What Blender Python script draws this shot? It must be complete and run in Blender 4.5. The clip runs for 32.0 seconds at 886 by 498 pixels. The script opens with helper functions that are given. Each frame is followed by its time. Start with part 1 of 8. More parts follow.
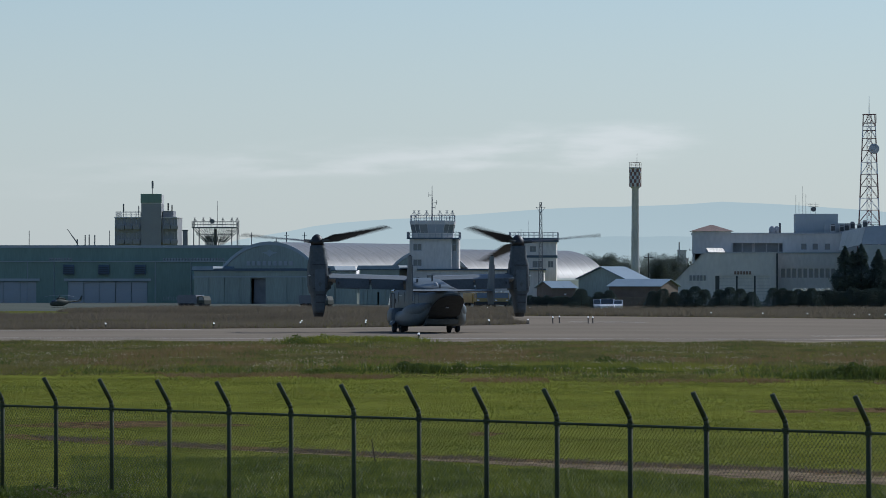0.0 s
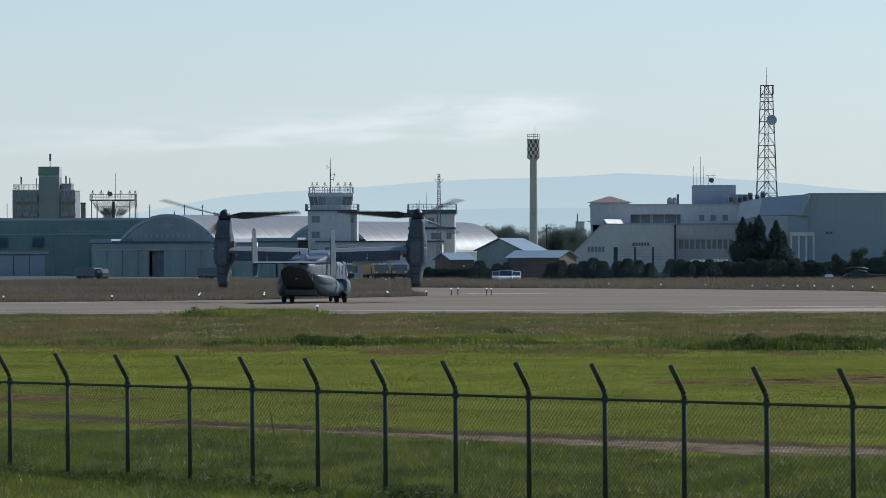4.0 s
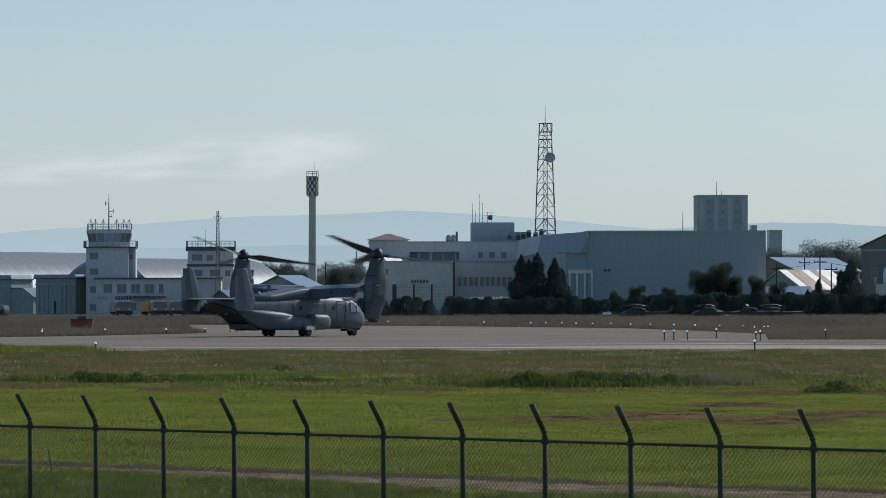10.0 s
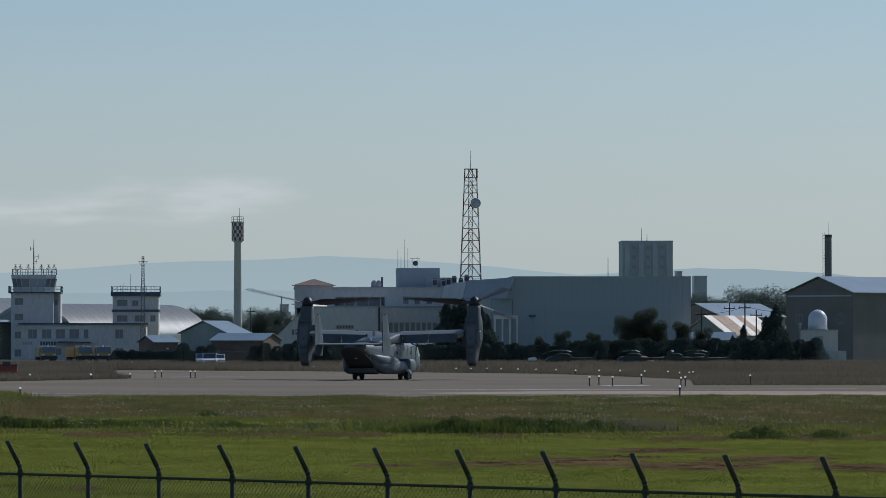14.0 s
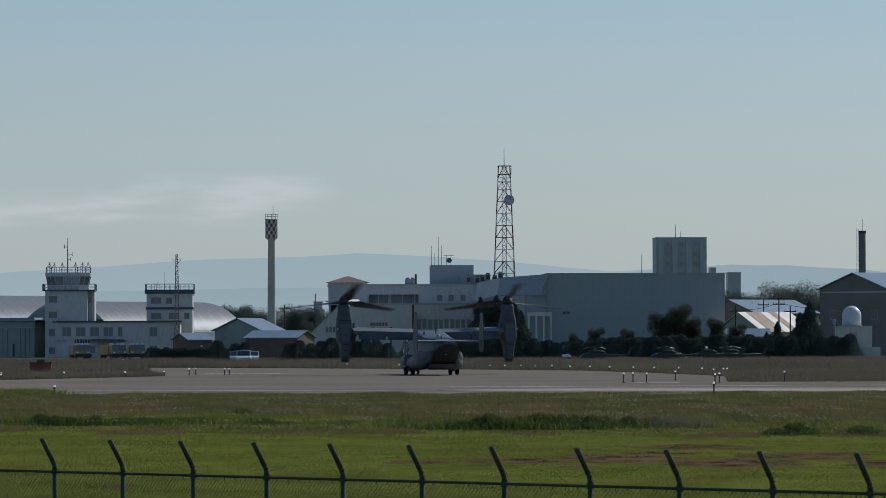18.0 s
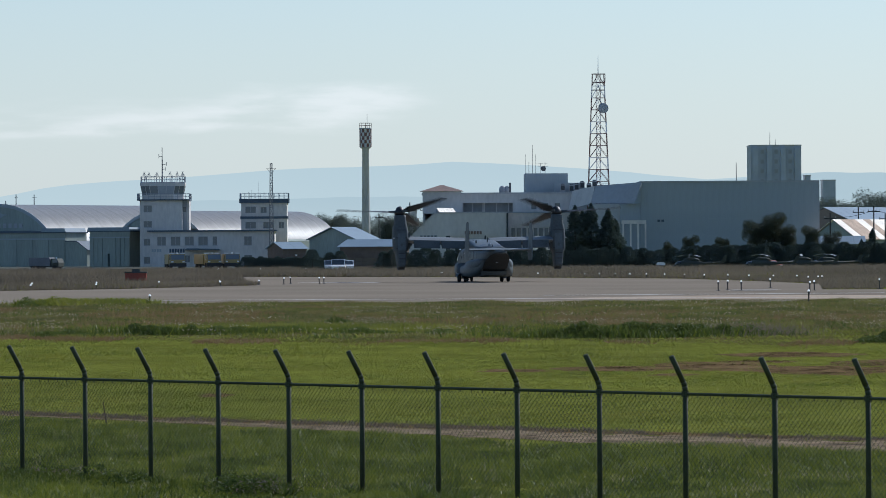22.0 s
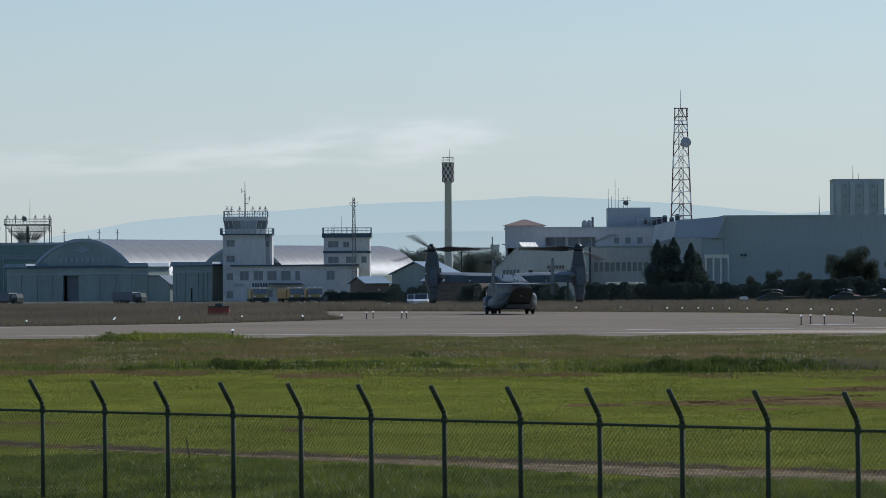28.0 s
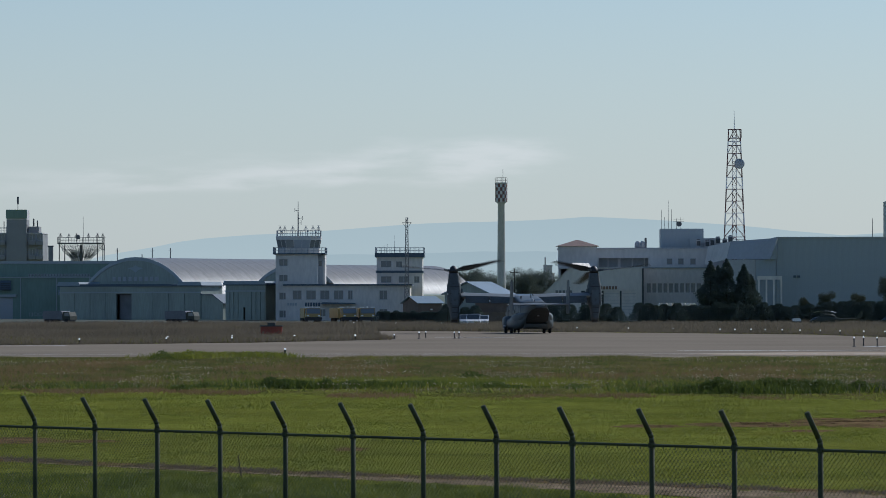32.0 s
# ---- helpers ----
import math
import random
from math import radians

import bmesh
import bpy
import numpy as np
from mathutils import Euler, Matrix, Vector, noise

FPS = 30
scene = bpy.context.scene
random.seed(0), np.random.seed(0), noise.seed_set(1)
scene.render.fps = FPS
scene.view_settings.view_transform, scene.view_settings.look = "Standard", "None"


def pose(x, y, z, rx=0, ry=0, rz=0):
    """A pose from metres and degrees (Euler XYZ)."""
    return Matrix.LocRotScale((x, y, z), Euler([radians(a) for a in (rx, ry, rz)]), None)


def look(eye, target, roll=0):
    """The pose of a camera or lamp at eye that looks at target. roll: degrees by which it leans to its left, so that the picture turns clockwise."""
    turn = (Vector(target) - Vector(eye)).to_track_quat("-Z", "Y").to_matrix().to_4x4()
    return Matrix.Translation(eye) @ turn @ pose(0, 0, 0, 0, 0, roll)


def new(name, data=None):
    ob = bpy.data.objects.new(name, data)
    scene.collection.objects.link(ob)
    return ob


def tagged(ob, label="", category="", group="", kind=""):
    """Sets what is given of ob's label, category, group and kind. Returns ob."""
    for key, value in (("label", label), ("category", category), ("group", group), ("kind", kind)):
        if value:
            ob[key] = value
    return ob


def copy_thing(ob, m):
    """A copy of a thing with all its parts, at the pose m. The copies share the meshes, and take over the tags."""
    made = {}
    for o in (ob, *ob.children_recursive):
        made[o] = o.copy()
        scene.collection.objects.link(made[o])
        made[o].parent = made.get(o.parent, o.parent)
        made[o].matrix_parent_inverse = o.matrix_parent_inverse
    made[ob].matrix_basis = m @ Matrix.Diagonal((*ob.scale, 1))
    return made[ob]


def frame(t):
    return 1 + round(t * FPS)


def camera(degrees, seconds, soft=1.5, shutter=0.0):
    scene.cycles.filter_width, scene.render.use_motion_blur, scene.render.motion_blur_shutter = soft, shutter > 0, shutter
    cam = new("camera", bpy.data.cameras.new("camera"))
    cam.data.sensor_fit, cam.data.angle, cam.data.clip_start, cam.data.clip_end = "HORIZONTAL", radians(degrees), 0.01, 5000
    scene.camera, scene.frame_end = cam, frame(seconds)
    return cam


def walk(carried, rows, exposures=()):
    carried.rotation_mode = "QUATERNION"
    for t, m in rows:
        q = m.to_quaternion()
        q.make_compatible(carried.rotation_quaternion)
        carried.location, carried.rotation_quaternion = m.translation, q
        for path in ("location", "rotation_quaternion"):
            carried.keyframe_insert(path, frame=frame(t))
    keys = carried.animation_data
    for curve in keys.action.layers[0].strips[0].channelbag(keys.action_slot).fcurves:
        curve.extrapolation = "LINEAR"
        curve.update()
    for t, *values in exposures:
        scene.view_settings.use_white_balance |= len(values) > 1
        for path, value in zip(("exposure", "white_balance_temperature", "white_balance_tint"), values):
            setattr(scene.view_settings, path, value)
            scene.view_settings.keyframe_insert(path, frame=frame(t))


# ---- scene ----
EYE = Vector((0.0, 0.0, 3.19))
cam = camera(10.541, 32.0, soft=0.6, shutter=0.12)

# seconds, turn to the right, tilt down, lean (degrees) of the camera on its stand
PATH = (
    (0, -2.707, -0.441, 0.025), (0.5, -2.647, -0.372, -0.049), (1, -2.524, -0.267, -0.101), (1.5, -2.409, -0.171, -0.007),
    (2, -2.284, -0.102, 0.070), (2.5, -2.074, -0.044, -0.153), (3, -1.866, -0.081, -0.069), (3.5, -1.689, -0.121, -0.066),
    (4, -1.495, -0.105, -0.131), (4.5, -1.349, -0.084, -0.317), (6.5, -0.862, -0.080, 0.094), (7, -0.494, -0.193, 0.344),
    (7.5, -0.191, -0.320, 0.102), (8, 0.108, -0.398, 0.018), (8.5, 0.417, -0.456, 0.131), (9, 0.700, -0.509, -0.137),
    (9.5, 0.967, -0.529, 0.000), (10, 1.143, -0.544, -0.063), (10.5, 1.288, -0.572, -0.037), (11, 1.337, -0.664, -0.365),
    (11.5, 1.375, -0.775, 0.063), (12, 1.435, -0.860, 0.090), (12.5, 1.555, -0.934, -0.054), (13, 1.749, -1.006, -0.036),
    (13.5, 1.987, -1.054, -0.142), (15.5, 2.086, -1.121, 0.368), (16, 2.012, -1.116, 0.275), (16.5, 1.914, -1.110, 0.121),
    (17, 1.801, -1.106, 0.136), (17.5, 1.721, -1.096, 0.102), (18, 1.632, -1.052, -0.146), (18.5, 1.530, -0.967, -0.277),
    (19, 1.453, -0.830, -0.187), (19.5, 1.421, -0.721, -0.122), (20, 1.454, -0.531, 0.109),
    (20.5, 1.514, -0.255, -0.031), (21, 1.489, -0.069, -0.249), (21.5, 0.934, 0.013, -0.082), (22, 0.503, 0.035, -0.315),
    (22.5, 0.125, 0.047, -0.187), (23, -0.150, 0.031, 0.085), (23.5, -0.391, -0.012, 0.100), (24, -0.539, -0.049, 0.237),
    (24.5, -0.617, -0.010, 0.130), (25, -0.511, 0.065, 0.288), (25.5, -0.289, 0.028, 0.665), (27.5, -0.369, -0.402, -0.090),
    (28, -0.480, -0.381, -0.341), (28.5, -0.593, -0.345, -0.249), (29, -0.678, -0.392, 0.084), (29.5, -0.746, -0.466, 0.164),
    (30, -0.788, -0.554, 0.268), (30.5, -0.848, -0.625, -0.019), (31, -0.903, -0.640, 0.033), (31.5, -0.985, -0.646, -0.010),
    (32, -1.110, -0.623, -0.072),
)


def aim(turn, tilt, lean):
    a, p = radians(turn), radians(tilt)
    way = Vector((math.sin(a) * math.cos(p), math.cos(a) * math.cos(p), -math.sin(p)))
    return look(EYE, EYE + way * 100, lean)


walk(cam, [(t, aim(a, p, c)) for t, a, p, c in PATH],
     exposures=[(t, e, 5550, 10) for t, e in ((0, -0.1), (2, -0.02), (3, 0.13), (4.5, 0.16), (7, 0.14), (8, 0.04), (9, -0.03), (11, -0.15), (12, -0.25),
                (13, -0.33), (16, -0.45), (19, -0.44), (20, -0.36), (21, 0.0), (22, 0.18), (25, 0.17), (28, -0.04), (29, 0.0), (30, 0.0), (31, -0.12), (32, -0.16))])

# ---- sky and sun: ahead of the camera, to the right ----
SUN_AZ, SUN_EL = radians(48), radians(38)
world = bpy.data.worlds.new("sky")
scene.world = world
world.use_nodes = True
wn, wl = world.node_tree.nodes, world.node_tree.links
sky = wn.new("ShaderNodeTexSky")
sky.sky_type, sky.sun_disc = "NISHITA", False
sky.sun_elevation, sky.sun_rotation = SUN_EL, SUN_AZ
sky.air_density, sky.dust_density, sky.ozone_density = 1.0, 0.5, 3.2
back = wn["Background"]
back.inputs["Strength"].default_value = 0.088
# a thin veil of cloud low over the hills
tc = wn.new("ShaderNodeTexCoord")
sep = wn.new("ShaderNodeSeparateXYZ")
wl.new(tc.outputs["Generated"], sep.inputs[0])
mp = wn.new("ShaderNodeMapping")
mp.inputs["Scale"].default_value = (22, 22, 120)
wl.new(tc.outputs["Generated"], mp.inputs[0])
cl = wn.new("ShaderNodeTexNoise")
cl.inputs["Scale"].default_value, cl.inputs["Detail"].default_value = 1.0, 6
wl.new(mp.outputs[0], cl.inputs["Vector"])


def wmath(op, a, b):
    n = wn.new("ShaderNodeMath")
    n.operation = op
    n.use_clamp = False
    for i, s in ((0, a), (1, b)):
        if isinstance(s, (int, float)):
            n.inputs[i].default_value = s
        else:
            wl.new(s, n.inputs[i])
    return n.outputs[0]


def wramp(v, a, b):
    n = wn.new("ShaderNodeMapRange")
    n.interpolation_type = "SMOOTHSTEP"
    wl.new(v, n.inputs[0])
    n.inputs[1].default_value, n.inputs[2].default_value = a, b
    return n.outputs[0]


warp = wmath("ADD", sep.outputs["Z"], wmath("MULTIPLY", wmath("SUBTRACT", cl.outputs[0], 0.5), 0.012))
slope = wmath("SUBTRACT", warp, wmath("MULTIPLY", sep.outputs["X"], 0.055))
band = wmath("MULTIPLY", wramp(slope, 0.0245, 0.0275), wramp(slope, 0.0355, 0.0315))
band = wmath("MULTIPLY", band, wmath("MULTIPLY", wramp(sep.outputs["X"], 0.012, -0.004), wramp(sep.outputs["X"], -0.16, -0.03)))
band = wmath("MULTIPLY", band, wmath("MULTIPLY", sep.outputs["Y"], 0.26))
puff = wn.new("ShaderNodeTexNoise")
puff.inputs["Scale"].default_value, puff.inputs["Detail"].default_value = 2.6, 8
wl.new(mp.outputs[0], puff.inputs["Vector"])
band = wmath("MULTIPLY", band, wmath("MULTIPLY", wramp(puff.outputs[0], 0.3, 0.68), 1.25))
band = wmath("MAXIMUM", band, 0.0)
wm = wn.new("ShaderNodeMix")
wm.data_type = "RGBA"
wl.new(band, wm.inputs["Factor"])
wm.inputs["B"].default_value = (11.5, 10.6, 9.6, 1)
# pale haze low in the sky
low = wmath("MULTIPLY", wramp(sep.outputs["Z"], 0.11, -0.01), 0.6)
hz = wn.new("ShaderNodeMix")
hz.data_type = "RGBA"
wl.new(low, hz.inputs["Factor"])
wl.new(sky.outputs[0], hz.inputs["A"])
hz.inputs["B"].default_value = (7.3, 7.6, 7.1, 1)
wl.new(hz.outputs["Result"], wm.inputs["A"])
wl.new(wm.outputs["Result"], back.inputs["Color"])

sun = new("sun", bpy.data.lights.new("sun", "SUN"))
sun.data.energy, sun.data.angle, sun.data.color = 3.5, radians(0.6), (1.0, 0.93, 0.82)
to_sun = Vector((math.sin(SUN_AZ) * math.cos(SUN_EL), math.cos(SUN_AZ) * math.cos(SUN_EL), math.sin(SUN_EL)))
sun.matrix_world = look(to_sun * 50, (0, 0, 0))


# ---- materials ----
def mat(name, col, rough=0.8, metal=0.0, vary=0.18, scale=1.0, fine=9.0, bump=0.0, per_piece=0.0, spec=0.5, streak=None):
    """A surface with stains at one scale and grain at a finer one."""
    m = bpy.data.materials.new(name)
    m.use_nodes = True
    n, l = m.node_tree.nodes, m.node_tree.links
    b = n["Principled BSDF"]
    b.inputs["Roughness"].default_value, b.inputs["Metallic"].default_value = rough, metal
    b.inputs["Specular IOR Level"].default_value = spec
    co = n.new("ShaderNodeTexCoord")
    src = co.outputs["Object"]
    if streak:
        mp = n.new("ShaderNodeMapping")
        mp.inputs["Scale"].default_value = streak
        l.new(src, mp.inputs[0])
        src = mp.outputs[0]
    a, f = n.new("ShaderNodeTexNoise"), n.new("ShaderNodeTexNoise")
    for t, s, d in ((a, scale, 4), (f, fine, 3)):
        l.new(src, t.inputs["Vector"])
        t.inputs["Scale"].default_value, t.inputs["Detail"].default_value = s, d
    add = n.new("ShaderNodeMath")
    add.operation = "ADD"
    l.new(a.outputs[0], add.inputs[0])
    l.new(f.outputs[0], add.inputs[1])
    last = add.outputs[0]
    if per_piece:
        oi = n.new("ShaderNodeObjectInfo")
        ma = n.new("ShaderNodeMath")
        ma.operation, ma.inputs[1].default_value = "MULTIPLY_ADD", per_piece
        l.new(oi.outputs["Random"], ma.inputs[0])
        l.new(last, ma.inputs[2])
        last = ma.outputs[0]
    mr = n.new("ShaderNodeMapRange")
    l.new(last, mr.inputs[0])
    mr.inputs[1].default_value, mr.inputs[2].default_value = 0.55, 1.45 + per_piece
    mr.inputs[3].default_value, mr.inputs[4].default_value = 1 - vary * 1.6, 1 + vary * 1.6
    mul = n.new("ShaderNodeMix")
    mul.data_type, mul.blend_type = "RGBA", "MULTIPLY"
    mul.inputs["Factor"].default_value = 1
    mul.inputs["A"].default_value = (*col, 1)
    l.new(mr.outputs[0], mul.inputs["B"])
    l.new(mul.outputs["Result"], b.inputs["Base Color"])
    if bump:
        bp = n.new("ShaderNodeBump")
        bp.inputs["Strength"].default_value, bp.inputs["Distance"].default_value = bump, 0.05
        l.new(f.outputs[0], bp.inputs["Height"])
        l.new(bp.outputs[0], b.inputs["Normal"])
    return m


def glass(name, col=(0.03, 0.04, 0.045), rough=0.08):
    m = bpy.data.materials.new(name)
    m.use_nodes = True
    b = m.node_tree.nodes["Principled BSDF"]
    b.inputs["Base Color"].default_value = (*col, 1)
    b.inputs["Roughness"].default_value = rough
    b.inputs["Specular IOR Level"].default_value = 0.7
    return m


def leaf_mat(name, col, col2, rough=0.75, glow=0.35, spec=0.2, patch=(1, 1, 1), each=0.5):
    """Leaves and blades: light passes through them, and clumps differ."""
    m = bpy.data.materials.new(name)
    m.use_nodes = True
    n, l = m.node_tree.nodes, m.node_tree.links
    b = n["Principled BSDF"]
    b.inputs["Roughness"].default_value = rough
    b.inputs["Specular IOR Level"].default_value = spec
    g, co, ns = n.new("ShaderNodeNewGeometry"), n.new("ShaderNodeTexCoord"), n.new("ShaderNodeTexNoise")
    ns.inputs["Scale"].default_value, ns.inputs["Detail"].default_value = 0.12, 3
    mp = n.new("ShaderNodeMapping")
    mp.inputs["Scale"].default_value = patch
    l.new(co.outputs["Object"], mp.inputs[0])
    l.new(mp.outputs[0], ns.inputs["Vector"])
    ad = n.new("ShaderNodeMath")
    ad.operation, ad.inputs[1].default_value = "MULTIPLY_ADD", each
    l.new(g.outputs["Random Per Island"], ad.inputs[0])
    mr = n.new("ShaderNodeMapRange")
    l.new(ns.outputs[0], mr.inputs[0])
    mr.inputs[1].default_value, mr.inputs[2].default_value = 0.3, 0.7
    mr.inputs[3].default_value, mr.inputs[4].default_value = 0.0, 1 - each
    l.new(mr.outputs[0], ad.inputs[2])
    mx = n.new("ShaderNodeMix")
    mx.data_type = "RGBA"
    mx.inputs["A"].default_value, mx.inputs["B"].default_value = (*col, 1), (*col2, 1)
    l.new(ad.outputs[0], mx.inputs["Factor"])
    l.new(mx.outputs["Result"], b.inputs["Base Color"])
    tr = n.new("ShaderNodeBsdfTranslucent")
    l.new(mx.outputs["Result"], tr.inputs["Color"])
    ms = n.new("ShaderNodeMixShader")
    ms.inputs[0].default_value = glow
    l.new(b.outputs[0], ms.inputs[1])
    l.new(tr.outputs[0], ms.inputs[2])
    l.new(ms.outputs[0], n["Material Output"].inputs[0])
    return m


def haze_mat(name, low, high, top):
    """Far hills behind miles of air: haze painted as glowing colour, paler low down."""
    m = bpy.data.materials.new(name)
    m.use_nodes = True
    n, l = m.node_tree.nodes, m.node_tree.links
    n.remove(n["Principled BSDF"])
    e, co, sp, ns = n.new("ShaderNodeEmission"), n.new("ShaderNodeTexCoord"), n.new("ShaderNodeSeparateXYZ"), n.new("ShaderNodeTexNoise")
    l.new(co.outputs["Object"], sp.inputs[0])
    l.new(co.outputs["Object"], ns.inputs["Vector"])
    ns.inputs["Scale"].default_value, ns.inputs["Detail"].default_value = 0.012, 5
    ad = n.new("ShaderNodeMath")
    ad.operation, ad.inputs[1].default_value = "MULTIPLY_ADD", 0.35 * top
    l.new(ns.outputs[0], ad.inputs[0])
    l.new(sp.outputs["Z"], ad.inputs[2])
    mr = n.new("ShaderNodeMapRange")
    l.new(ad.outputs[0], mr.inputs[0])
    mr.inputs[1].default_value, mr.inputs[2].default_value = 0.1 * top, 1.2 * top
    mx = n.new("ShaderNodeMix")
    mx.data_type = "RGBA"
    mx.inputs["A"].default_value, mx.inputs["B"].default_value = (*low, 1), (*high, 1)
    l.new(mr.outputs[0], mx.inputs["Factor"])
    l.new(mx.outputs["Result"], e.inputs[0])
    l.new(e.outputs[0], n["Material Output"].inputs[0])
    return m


def lamp_mat(name, col, power):
    """A lit lamp behind its lens."""
    m = glass(name, (0.8, 0.79, 0.76), 0.3)
    b = m.node_tree.nodes["Principled BSDF"]
    b.inputs["Emission Color"].default_value = (*col, 1)
    b.inputs["Emission Strength"].default_value = power
    return m


